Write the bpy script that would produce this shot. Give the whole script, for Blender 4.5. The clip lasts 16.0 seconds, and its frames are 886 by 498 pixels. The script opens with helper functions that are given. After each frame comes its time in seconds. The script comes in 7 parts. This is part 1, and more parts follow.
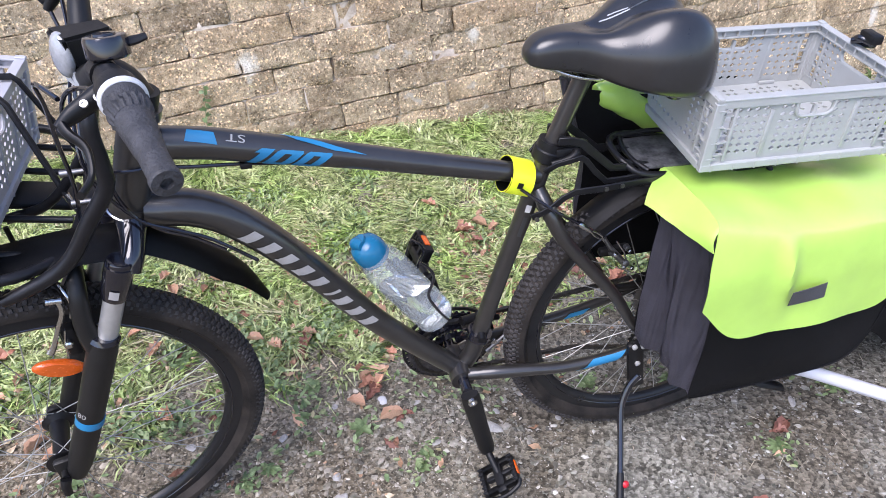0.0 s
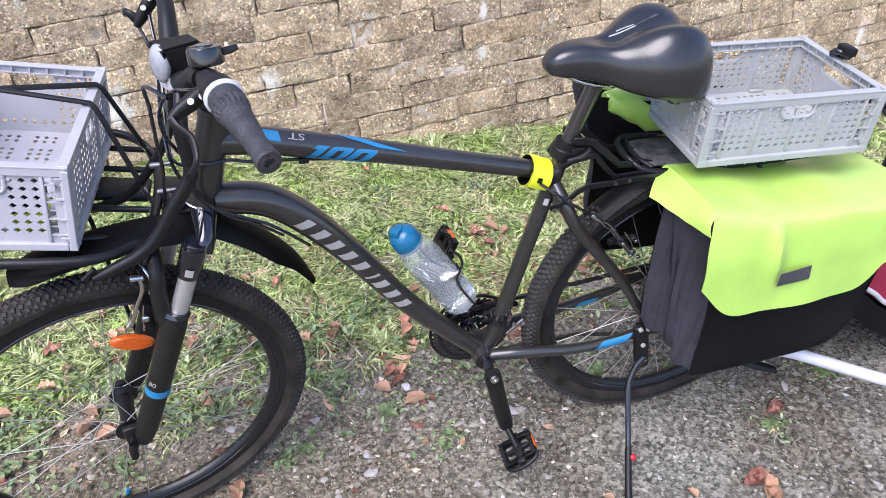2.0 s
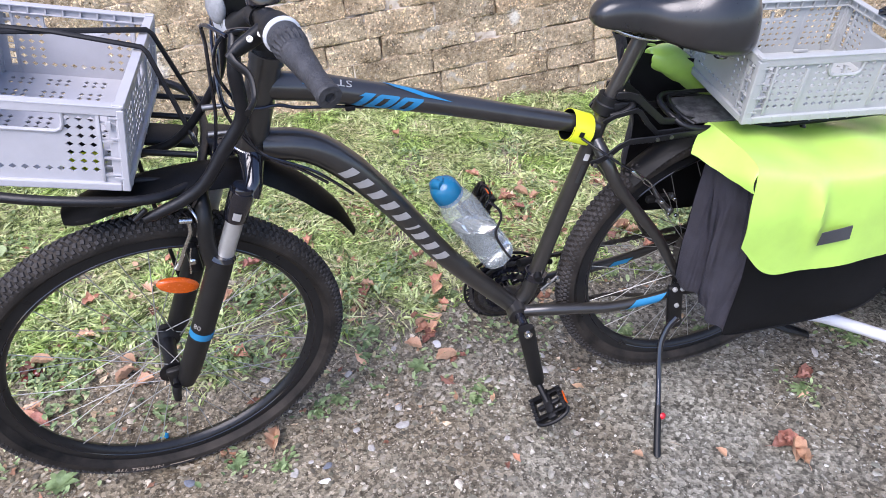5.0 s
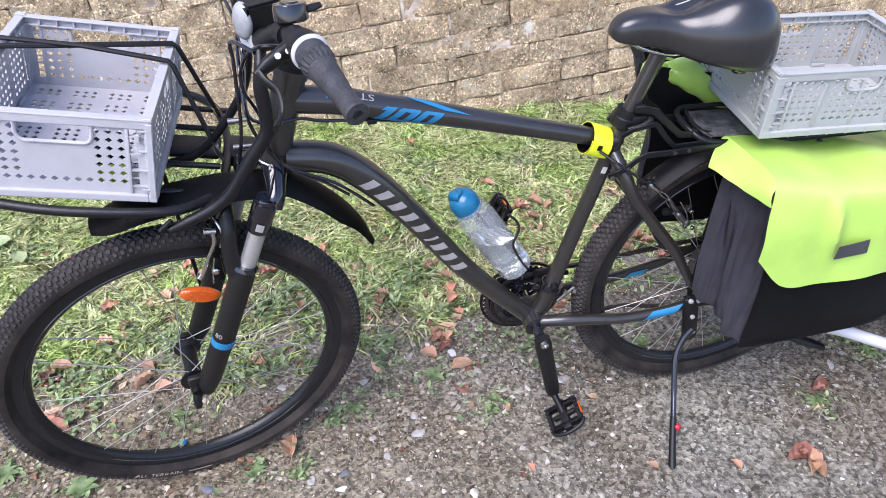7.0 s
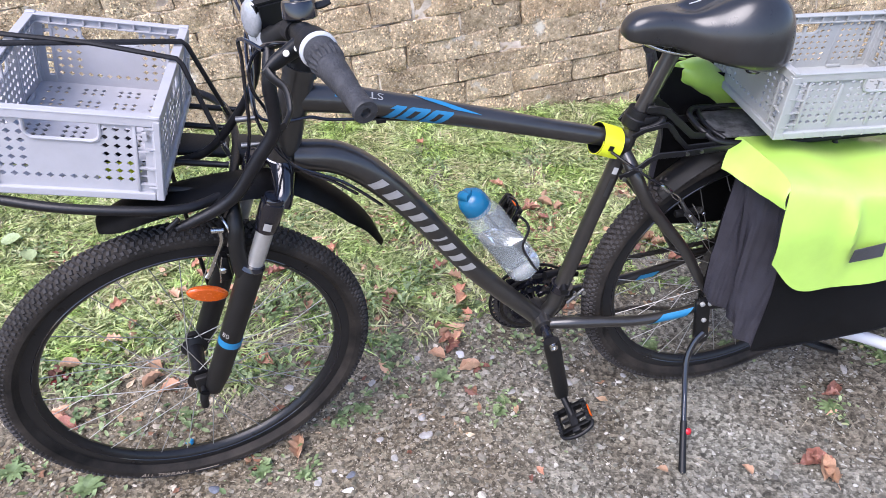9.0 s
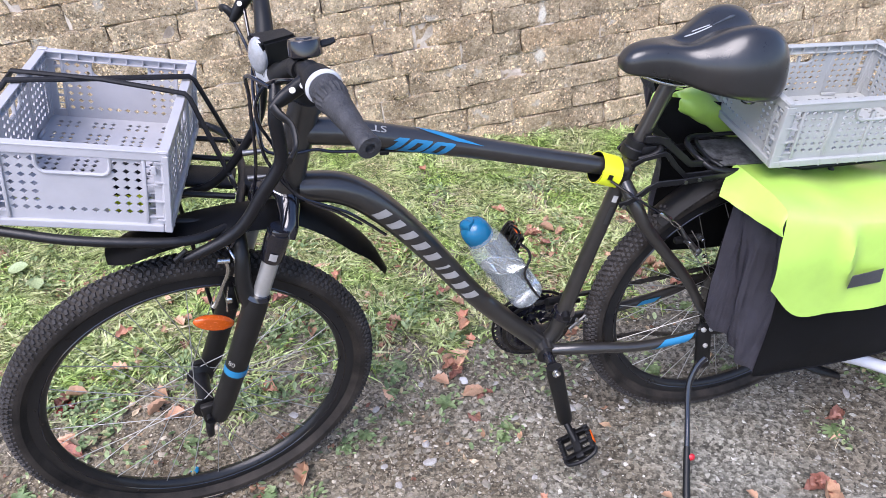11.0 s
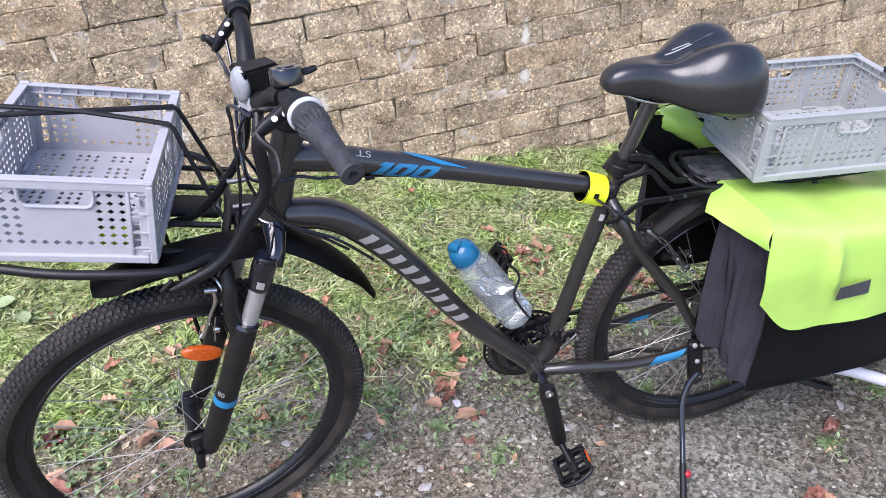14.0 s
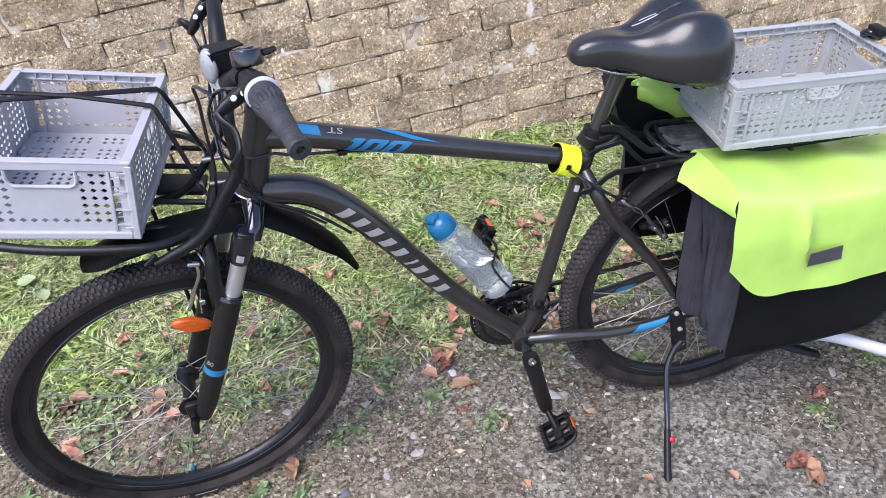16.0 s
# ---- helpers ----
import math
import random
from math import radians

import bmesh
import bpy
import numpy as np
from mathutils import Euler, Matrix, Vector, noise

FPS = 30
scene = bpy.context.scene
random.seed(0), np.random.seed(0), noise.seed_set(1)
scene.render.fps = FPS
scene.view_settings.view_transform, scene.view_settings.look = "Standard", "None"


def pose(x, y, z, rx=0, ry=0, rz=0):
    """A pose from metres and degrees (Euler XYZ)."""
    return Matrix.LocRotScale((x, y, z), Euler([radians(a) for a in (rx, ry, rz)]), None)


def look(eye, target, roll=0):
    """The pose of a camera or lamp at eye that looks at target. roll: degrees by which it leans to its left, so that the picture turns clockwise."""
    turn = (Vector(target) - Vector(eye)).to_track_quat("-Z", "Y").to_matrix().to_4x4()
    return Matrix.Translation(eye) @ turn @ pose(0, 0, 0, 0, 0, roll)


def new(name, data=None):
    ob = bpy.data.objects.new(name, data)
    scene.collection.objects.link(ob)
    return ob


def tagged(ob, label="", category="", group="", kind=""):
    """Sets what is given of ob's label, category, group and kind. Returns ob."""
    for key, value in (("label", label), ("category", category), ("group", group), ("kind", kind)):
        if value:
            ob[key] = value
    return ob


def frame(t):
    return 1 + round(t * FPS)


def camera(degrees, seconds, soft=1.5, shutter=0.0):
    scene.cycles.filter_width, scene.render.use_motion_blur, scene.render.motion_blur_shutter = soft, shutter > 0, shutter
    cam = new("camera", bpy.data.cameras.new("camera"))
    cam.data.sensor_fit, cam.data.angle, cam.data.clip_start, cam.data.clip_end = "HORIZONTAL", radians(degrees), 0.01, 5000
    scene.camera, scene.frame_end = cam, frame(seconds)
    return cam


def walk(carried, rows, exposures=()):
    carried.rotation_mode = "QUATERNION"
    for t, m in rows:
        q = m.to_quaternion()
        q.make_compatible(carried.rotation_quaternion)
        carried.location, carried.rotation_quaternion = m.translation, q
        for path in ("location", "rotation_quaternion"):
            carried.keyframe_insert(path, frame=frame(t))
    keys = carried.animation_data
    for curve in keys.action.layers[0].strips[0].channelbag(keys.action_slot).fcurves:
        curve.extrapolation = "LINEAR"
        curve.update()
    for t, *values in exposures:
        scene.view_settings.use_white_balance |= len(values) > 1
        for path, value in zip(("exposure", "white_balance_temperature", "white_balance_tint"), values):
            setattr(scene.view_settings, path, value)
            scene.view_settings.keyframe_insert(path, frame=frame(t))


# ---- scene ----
cam = camera(62.3, 16.0, soft=0.6)
PATH = [
    (0, (0.068, 0.075, 1.262), (0.017, 1.728, 0.137), -2.5),
    (0.5, (0.042, 0.036, 1.288), (-0.045, 1.691, 0.169), -3.3),
    (1, (0.001, -0.028, 1.305), (-0.077, 1.639, 0.203), -3.2),
    (1.5, (0.021, -0.085, 1.301), (-0.031, 1.592, 0.213), -2.7),
    (2, (0.017, -0.079, 1.301), (-0.028, 1.603, 0.22), -2.5),
    (2.5, (0.011, -0.098, 1.289), (-0.049, 1.574, 0.194), -2.5),
    (3, (-0.004, -0.111, 1.288), (-0.074, 1.552, 0.179), -2.4),
    (3.5, (-0.012, -0.11, 1.28), (-0.085, 1.544, 0.157), -2.2),
    (4, (-0.012, -0.109, 1.272), (-0.09, 1.54, 0.143), -2.2),
    (4.2, (-0.014, -0.11, 1.276), (-0.096, 1.537, 0.145), -2.2),
    (6.3, (-0.032, -0.116, 1.272), (-0.133, 1.526, 0.136), -2.1),
    (6.5, (-0.031, -0.116, 1.274), (-0.135, 1.53, 0.142), -2.1),
    (7, (-0.04, -0.121, 1.291), (-0.158, 1.531, 0.17), -2.3),
    (7.5, (-0.042, -0.121, 1.284), (-0.17, 1.531, 0.165), -2.4),
    (8, (-0.044, -0.117, 1.28), (-0.175, 1.535, 0.161), -2.4),
    (8.5, (-0.041, -0.116, 1.285), (-0.177, 1.535, 0.165), -2.4),
    (9, (-0.04, -0.112, 1.284), (-0.183, 1.54, 0.166), -2.4),
    (9.2, (-0.046, -0.114, 1.287), (-0.191, 1.537, 0.168), -2.4),
    (11.3, (-0.035, -0.123, 1.302), (-0.184, 1.568, 0.245), -3.0),
    (11.5, (-0.032, -0.121, 1.301), (-0.178, 1.573, 0.247), -3.2),
    (12, (-0.023, -0.118, 1.302), (-0.173, 1.585, 0.264), -3.9),
    (12.5, (-0.027, -0.115, 1.306), (-0.173, 1.593, 0.276), -4.1),
    (13, (-0.032, -0.115, 1.302), (-0.171, 1.595, 0.274), -4.1),
    (13.5, (-0.03, -0.115, 1.302), (-0.164, 1.599, 0.28), -4.1),
    (14, (-0.031, -0.118, 1.304), (-0.16, 1.599, 0.286), -4.0),
    (14.5, (-0.029, -0.124, 1.31), (-0.152, 1.597, 0.298), -3.8),
    (15, (-0.01, -0.116, 1.321), (-0.142, 1.6, 0.303), -4.1),
    (15.5, (0.05, -0.123, 1.332), (-0.121, 1.576, 0.291), -5.2),
    (16, (0.074, -0.151, 1.309), (-0.146, 1.528, 0.245), -6.5),
]
walk(cam, [(t, look(eye, target, roll)) for t, eye, target, roll in PATH], [(0, 1.42, 5950, 21), (3, 1.43, 5950, 21), (9, 1.47, 5950, 21), (12.5, 1.38, 5950, 21), (16, 1.33, 5950, 21)])

# ---- world, sun and exposure ----
world = bpy.data.worlds.new("sky")
scene.world = world
world.use_nodes = True
wn = world.node_tree.nodes
sky = wn.new("ShaderNodeTexSky")
sky.sky_type = "NISHITA"
sky.sun_disc = False
SUN_EL, SUN_AZ = radians(54), radians(205)
sky.sun_elevation = SUN_EL
sky.sun_rotation = SUN_AZ
world.node_tree.links.new(sky.outputs[0], wn["Background"].inputs[0])
wn["Background"].inputs[1].default_value = 0.12
sun = new("sun", bpy.data.lights.new("sun", "SUN"))
sun.data.energy = 1.95
sun.data.angle = radians(45)
sun.data.color = (1.0, 0.94, 0.85)
to_sun = Vector((math.sin(SUN_AZ) * math.cos(SUN_EL), math.cos(SUN_AZ) * math.cos(SUN_EL), math.sin(SUN_EL)))
sun.matrix_world = look(to_sun * 20, (0, 0, 0))
scene.view_settings.exposure = 0.0


# ---- mesh helpers ----
def finish(bm, name, mat, smooth=True):
    bmesh.ops.recalc_face_normals(bm, faces=bm.faces)
    me = bpy.data.meshes.new(name)
    bm.to_mesh(me)
    bm.free()
    me.materials.append(mat)
    if smooth:
        me.shade_smooth()
        me.set_sharp_from_angle(angle=radians(38))
    return me


def part(name, bm, mat, parent=None, label="", smooth=True, m=None):
    """One mesh object, as a child of a thing or of a part."""
    if m is not None:
        bm.transform(m)
    ob = new(name, finish(bm, name, mat, smooth))
    ob.parent = parent
    return tagged(ob, label)


def thing(name, m, label, category, group="", kind=""):
    ob = new(name)
    ob.empty_display_size = 0.05
    ob.matrix_world = m
    return tagged(ob, label, category, group, kind)


def curve_points(pts, n=8):
    """A smooth line through the points (Catmull-Rom)."""
    p = [Vector(q) for q in pts]
    p = [p[0] * 2 - p[1]] + p + [p[-1] * 2 - p[-2]]
    out = []
    for i in range(1, len(p) - 2):
        a, b, c, d = p[i - 1:i + 3]
        for k in range(n):
            t = k / n
            out.append(0.5 * (2 * b + (c - a) * t + (2 * a - 5 * b + 4 * c - d) * t * t + (3 * b - a - 3 * c + d) * t ** 3))
    return out + [p[-2]]


def tube(pts, r, seg=12, smooth=0, flat=1.0, bm=None, cap=True):
    """A round bar along the points; r is one radius or one for each point, flat squeezes it across its width."""
    bm = bm or bmesh.new()
    rs = list(r) if hasattr(r, "__len__") else [r] * len(pts)
    pts = [Vector(p) for p in pts]
    if smooth:
        n0 = len(pts)
        fine = curve_points(pts, smooth)
        rs = [rs[min(i // smooth, n0 - 1)] + (rs[min(i // smooth + 1, n0 - 1)] - rs[min(i // smooth, n0 - 1)]) * (i % smooth) / smooth for i in range(len(fine))]
        pts = fine
    rings = []
    side = None
    for i, p in enumerate(pts):
        d = (pts[min(i + 1, len(pts) - 1)] - pts[max(i - 1, 0)]).normalized()
        if side is None:
            side = d.cross(Vector((0, 0, 1)) if abs(d.z) < 0.9 else Vector((0, 1, 0))).normalized()
        side = (side - d * side.dot(d)).normalized()
        up = side.cross(d)
        rings.append([bm.verts.new(p + rs[i] * (math.cos(a) * side * flat + math.sin(a) * up)) for a in [2 * math.pi * k / seg for k in range(seg)]])
    for a, b in zip(rings, rings[1:]):
        for k in range(seg):
            bm.faces.new((a[k], a[(k + 1) % seg], b[(k + 1) % seg], b[k]))
    if cap:
        bm.faces.new(rings[0][::-1])
        bm.faces.new(rings[-1])
    return bm


def box(size, centre=(0, 0, 0), bevel=0.0, m=None, bm=None, seg=2):
    out = bm or bmesh.new()
    b = bmesh.new()
    bmesh.ops.create_cube(b, size=1, matrix=Matrix.Translation(centre) @ Matrix.Diagonal((*size, 1)))
    if bevel:
        bmesh.ops.bevel(b, geom=b.edges[:], offset=bevel, segments=seg, affect="EDGES", profile=0.5)
    if m is not None:
        b.transform(m)
    join(out, b)
    return out


def join(out, b):
    """Adds the bmesh b to out and frees it."""
    b.verts.index_update()
    vs = [out.verts.new(v.co) for v in b.verts]
    for f in b.faces:
        out.faces.new([vs[v.index] for v in f.verts])
    b.free()


def lathe(profile, seg=24, m=None, bm=None, closed=False):
    """Turns (radius, height) pairs about z."""
    b = bmesh.new()
    rings = []
    for r, z in profile:
        rings.append([b.verts.new((r * math.cos(2 * math.pi * k / seg), r * math.sin(2 * math.pi * k / seg), z)) for k in range(seg)])
    pairs = list(zip(rings, rings[1:])) + ([(rings[-1], rings[0])] if closed else [])
    for a, c in pairs:
        for k in range(seg):
            b.faces.new((a[k], a[(k + 1) % seg], c[(k + 1) % seg], c[k]))
    if not closed:
        b.faces.new(rings[0][::-1])
        b.faces.new(rings[-1])
    if m is not None:
        b.transform(m)
    out = bm or bmesh.new()
    join(out, b)
    return out


def along(a, b):
    """A pose at a whose z points to b."""
    a, b = Vector(a), Vector(b)
    return Matrix.Translation(a) @ (b - a).to_track_quat("Z", "Y").to_matrix().to_4x4()


def rod(a, b, r, seg=10, bm=None, r2=None):
    return tube([a, b], [r, r if r2 is None else r2], seg, bm=bm)


# ---- materials ----
def material(name, colour, rough=0.5, metal=0.0, vary=0.0, scale=40.0, bump=0.0, bump_scale=200.0, colour2=None, coat=0.0, spec=0.5, folds=0.0, coat_rough=0.03):
    """A surface with variation at two scales and a fine relief."""
    mat = bpy.data.materials.new(name)
    mat.use_nodes = True
    nt = mat.node_tree
    b = nt.nodes["Principled BSDF"]
    b.inputs["Roughness"].default_value = rough
    b.inputs["Metallic"].default_value = metal
    b.inputs["Coat Weight"].default_value = coat
    b.inputs["Coat Roughness"].default_value = coat_rough
    b.inputs["Specular IOR Level"].default_value = spec
    tc = nt.nodes.new("ShaderNodeTexCoord")
    col = (*colour, 1)
    if vary or colour2:
        n1 = nt.nodes.new("ShaderNodeTexNoise")
        n1.inputs["Scale"].default_value = scale
        n1.inputs["Detail"].default_value = 8
        n1.inputs["Roughness"].default_value = 0.65
        nt.links.new(tc.outputs["Object"], n1.inputs["Vector"])
        ramp = nt.nodes.new("ShaderNodeValToRGB")
        ramp.color_ramp.elements[0].position = 0.35
        ramp.color_ramp.elements[1].position = 0.68
        lo = colour2 or tuple(c * (1 - vary) for c in colour)
        ramp.color_ramp.elements[0].color = (*lo, 1)
        ramp.color_ramp.elements[1].color = (*[min(1, c * (1 + vary)) for c in colour], 1)
        nt.links.new(n1.outputs["Fac"], ramp.inputs["Fac"])
        nt.links.new(ramp.outputs["Color"], b.inputs["Base Color"])
        mr = nt.nodes.new("ShaderNodeMapRange")
        mr.inputs["To Min"].default_value = max(0.02, rough - 0.1)
        mr.inputs["To Max"].default_value = min(1, rough + 0.1)
        nt.links.new(n1.outputs["Fac"], mr.inputs["Value"])
        nt.links.new(mr.outputs[0], b.inputs["Roughness"])
    else:
        b.inputs["Base Color"].default_value = col
    if bump:
        n2 = nt.nodes.new("ShaderNodeTexNoise")
        n2.inputs["Scale"].default_value = bump_scale
        n2.inputs["Detail"].default_value = 6
        nt.links.new(tc.outputs["Object"], n2.inputs["Vector"])
        bp = nt.nodes.new("ShaderNodeBump")
        bp.inputs["Strength"].default_value = bump
        bp.inputs["Distance"].default_value = 0.002
        nt.links.new(n2.outputs["Fac"], bp.inputs["Height"])
        nt.links.new(bp.outputs[0], b.inputs["Normal"])
        if folds:
            mp = nt.nodes.new("ShaderNodeMapping")
            mp.inputs["Scale"].default_value = (15, 15, 3)
            mp.inputs["Rotation"].default_value = (0.1, 0.25, 0)
            n3 = nt.nodes.new("ShaderNodeTexNoise")
            n3.inputs["Scale"].default_value = 1.0
            n3.inputs["Detail"].default_value = 3
            n3.inputs["Distortion"].default_value = 0.6
            nt.links.new(tc.outputs["Object"], mp.inputs["Vector"])
            nt.links.new(mp.outputs[0], n3.inputs["Vector"])
            bf = nt.nodes.new("ShaderNodeBump")
            bf.inputs["Strength"].default_value = 1.0
            bf.inputs["Distance"].default_value = folds
            nt.links.new(n3.outputs["Fac"], bf.inputs["Height"])
            nt.links.new(bf.outputs[0], bp.inputs["Normal"])
    return mat


FRAME_BLACK = material("graphite_paint", (0.024, 0.022, 0.020), 0.38, 0.15, vary=0.15, scale=30, bump=0.04, bump_scale=900, coat=0.95, coat_rough=0.19, spec=0.35)
FORK_BLACK = material("matt_black_paint", (0.010, 0.0096, 0.0092), 0.42, vary=0.15, scale=40, bump=0.05, bump_scale=900, spec=0.32)
RACK_BLACK = material("black_powder_coat", (0.008, 0.008, 0.0095), 0.34, vary=0.2, scale=60, bump=0.15, bump_scale=1500, spec=0.32)
BLACK_PLASTIC = material("black_plastic", (0.007, 0.007, 0.0077), 0.42, vary=0.2, scale=80, bump=0.1, bump_scale=900, spec=0.3)
GLOSS_BLACK = material("gloss_black", (0.008, 0.008, 0.012), 0.12, coat=0.6)
RUBBER = material("tyre_rubber", (0.036, 0.030, 0.025), 0.7, vary=0.3, scale=14, bump=0.25, bump_scale=500, colour2=(0.009, 0.0085, 0.008), spec=0.18)
GRIP_RUBBER = material("grip_rubber", (0.034, 0.034, 0.037), 0.62, vary=0.3, scale=60, bump=0.9, bump_scale=260)
STEEL = material("bright_steel", (0.55, 0.55, 0.54), 0.25, 1.0, vary=0.1, scale=60)
DULL_STEEL = material("dull_steel", (0.2, 0.2, 0.2), 0.42, 1.0, vary=0.25, scale=80)
SPOKE_STEEL = material("spoke_steel", (0.34, 0.34, 0.32), 0.42, 0.5)
ZINC = material("zinc_plated_steel", (0.42, 0.42, 0.41), 0.4, 0.35, vary=0.1, scale=150)
STANCHION = material("fork_stanchion", (0.52, 0.52, 0.51), 0.34, 0.7, vary=0.08, scale=50)
BLUE = material("blue_paint", (0.016, 0.165, 0.33), 0.4, vary=0.06, scale=40)
ORANGE = material("orange_reflector", (0.62, 0.105, 0.008), 0.25, vary=0.1, scale=200, bump=0.4, bump_scale=350, coat=0.5)
# rear crate: the same grey with shade and the flap's green bounce mixed in
CRATE_GREY_SHADED = material("shaded_grey_crate_plastic", (0.345, 0.355, 0.345), 0.42, vary=0.05, scale=20, bump=0.05, bump_scale=300)
CRATE_GREY = material("grey_crate_plastic", (0.40, 0.395, 0.415), 0.42, vary=0.05, scale=20, bump=0.05, bump_scale=300)
NEON = material("neon_fabric", (0.43, 0.67, 0.11), 0.35, vary=0.06, scale=14, bump=0.15, bump_scale=600, coat=1.0, coat_rough=0.27)
BAG_BLACK = material("black_bag_fabric", (0.0065, 0.0065, 0.007), 0.6, vary=0.25, scale=25, bump=0.3, bump_scale=900, spec=0.12)
SADDLE_SKIN = material("saddle_vinyl", (0.016, 0.0155, 0.0155), 0.3, vary=0.15, scale=40, bump=0.05, bump_scale=900, coat=0.55, coat_rough=0.2, spec=0.4)
CAP_BLUE = material("blue_cap_plastic", (0.010, 0.125, 0.24), 0.25, vary=0.05, scale=50)
BAND_YELLOW = material("yellow_band", (0.75, 0.85, 0.02), 0.35, vary=0.05, scale=60)
LETTER_GREY = material("grey_letter_paint", (0.30, 0.29, 0.275), 0.45, vary=0.08, scale=60)


RIM_BLACK = material("black_rim", (0.013, 0.013, 0.014), 0.3, vary=0.15, scale=40, spec=0.32)
RUBBER_DUSTY = material("tread_rubber", (0.046, 0.042, 0.041), 0.8, vary=0.4, scale=18, bump=0.2, bump_scale=500, colour2=(0.024, 0.022, 0.021), spec=0.3)
PRINT_PALE = material("pale_print", (0.42, 0.42, 0.43), 0.5, vary=0.4, scale=900)
PALE_GREY = material("pale_grey_plastic", (0.55, 0.56, 0.57), 0.4, vary=0.05, scale=60)
WHITE_PAPER = material("white_sticker", (0.48, 0.48, 0.47), 0.5)
STICKER_DARK = material("sticker_print", (0.025, 0.025, 0.025), 0.5)
TYRE_LETTER = material("tyre_letter", (0.40, 0.33, 0.26), 0.8, vary=0.3, scale=120)
CHAIN_STEEL = material("chain_steel", (0.06, 0.055, 0.05), 0.45, 0.7, vary=0.4, scale=150)
SCUFFED_BLACK = material("scuffed_black", (0.07, 0.07, 0.072), 0.5, colour2=(0.02, 0.02, 0.021), vary=0.9, scale=55, bump=0.3, bump_scale=200, spec=0.3)
RED_PLASTIC = material("red_plastic", (0.45, 0.01, 0.02), 0.4)


LAMP_GLASS = material("lamp_lens", (0.30, 0.31, 0.32), 0.06, coat=1.0, vary=0.15, scale=120, bump=0.3, bump_scale=220)


def hazy(name, colour, alpha, rough):
    """Thin clear plastic or water: partly see-through, with a gloss."""
    mat = bpy.data.materials.new(name)
    mat.use_nodes = True
    b = mat.node_tree.nodes["Principled BSDF"]
    b.inputs["Base Color"].default_value = (*colour, 1)
    b.inputs["Roughness"].default_value = rough
    b.inputs["Alpha"].default_value = alpha
    return mat


BOTTLE = hazy("bottle_plastic", (0.62, 0.66, 0.65), 0.26, 0.12)
WATER = hazy("water", (0.90, 0.94, 0.94), 1.0, 0.04)
WATER.node_tree.nodes["Principled BSDF"].inputs["Transmission Weight"].default_value = 1.0
WATER.node_tree.nodes["Principled BSDF"].inputs["IOR"].default_value = 1.33
STRAP_BLACK = material("strap_black", (0.012, 0.012, 0.014), 0.6, vary=0.2, scale=120, bump=0.3, bump_scale=900, spec=0.25)
BAG_GUSSET = material("bag_gusset_nylon", (0.040, 0.038, 0.048), 0.42, vary=0.2, scale=25, bump=0.4, bump_scale=1200, folds=0.03, spec=0.35)
PATCH_GREY = material("patch_grey", (0.06, 0.06, 0.065), 0.55, vary=0.1, scale=80, bump=0.3, bump_scale=1500)
RED_FABRIC = material("dark_red_fabric", (0.28, 0.012, 0.04), 0.7, vary=0.1, scale=30, bump=0.2, bump_scale=700)
WHITE_PLASTIC = material("white_paint", (0.52, 0.52, 0.54), 0.35, vary=0.05, scale=20)
PALE_STONE = material("pale_stone", (0.6, 0.6, 0.62), 0.85, vary=0.12, scale=80, bump=0.4, bump_scale=300)
SLATE_STONE = material("slate_stone", (0.13, 0.14, 0.17), 0.7, vary=0.2, scale=90, bump=0.4, bump_scale=300)
GREY_STONE = material("grey_stone", (0.36, 0.345, 0.325), 0.9, vary=0.25, scale=90, bump=0.5, bump_scale=300)


def nodes_of(name):
    mat = bpy.data.materials.new(name)
    mat.use_nodes = True
    nt = mat.node_tree
    return mat, nt, nt.nodes["Principled BSDF"], nt.nodes.new("ShaderNodeTexCoord")


def tex(nt, kind, vec, scale, **kw):
    n = nt.nodes.new(kind)
    n.inputs["Scale"].default_value = scale
    for k, v in kw.items():
        n.inputs[k.replace("_", " ")].default_value = v
    nt.links.new(vec, n.inputs["Vector"])
    return n


def ramp(nt, fac, stops):
    r = nt.nodes.new("ShaderNodeValToRGB")
    el = r.color_ramp.elements
    while len(el) < len(stops):
        el.new(0.5)
    for e, (p, c) in zip(el, stops):
        e.position, e.color = p, (*c, 1)
    nt.links.new(fac, r.inputs["Fac"])
    return r.outputs["Color"]


def mix(nt, fac, a, b, mode="MIX"):
    m = nt.nodes.new("ShaderNodeMix")
    m.data_type, m.blend_type = "RGBA", mode
    if hasattr(fac, "is_linked"):
        nt.links.new(fac, m.inputs["Factor"])
    else:
        m.inputs["Factor"].default_value = fac
    for s, v in (("A", a), ("B", b)):
        sock = [i for i in m.inputs if i.name == s and i.type == "RGBA"][0]
        if hasattr(v, "is_linked"):
            nt.links.new(v, sock)
        else:
            sock.default_value = (*v, 1)
    return [o for o in m.outputs if o.type == "RGBA"][0]


def bump(nt, b, heights):
    last = None
    for h, strength, dist in heights:
        n = nt.nodes.new("ShaderNodeBump")
        n.inputs["Strength"].default_value, n.inputs["Distance"].default_value = strength, dist
        nt.links.new(h, n.inputs["Height"])
        if last:
            nt.links.new(last, n.inputs["Normal"])
        last = n.outputs[0]
    nt.links.new(last, b.inputs["Normal"])


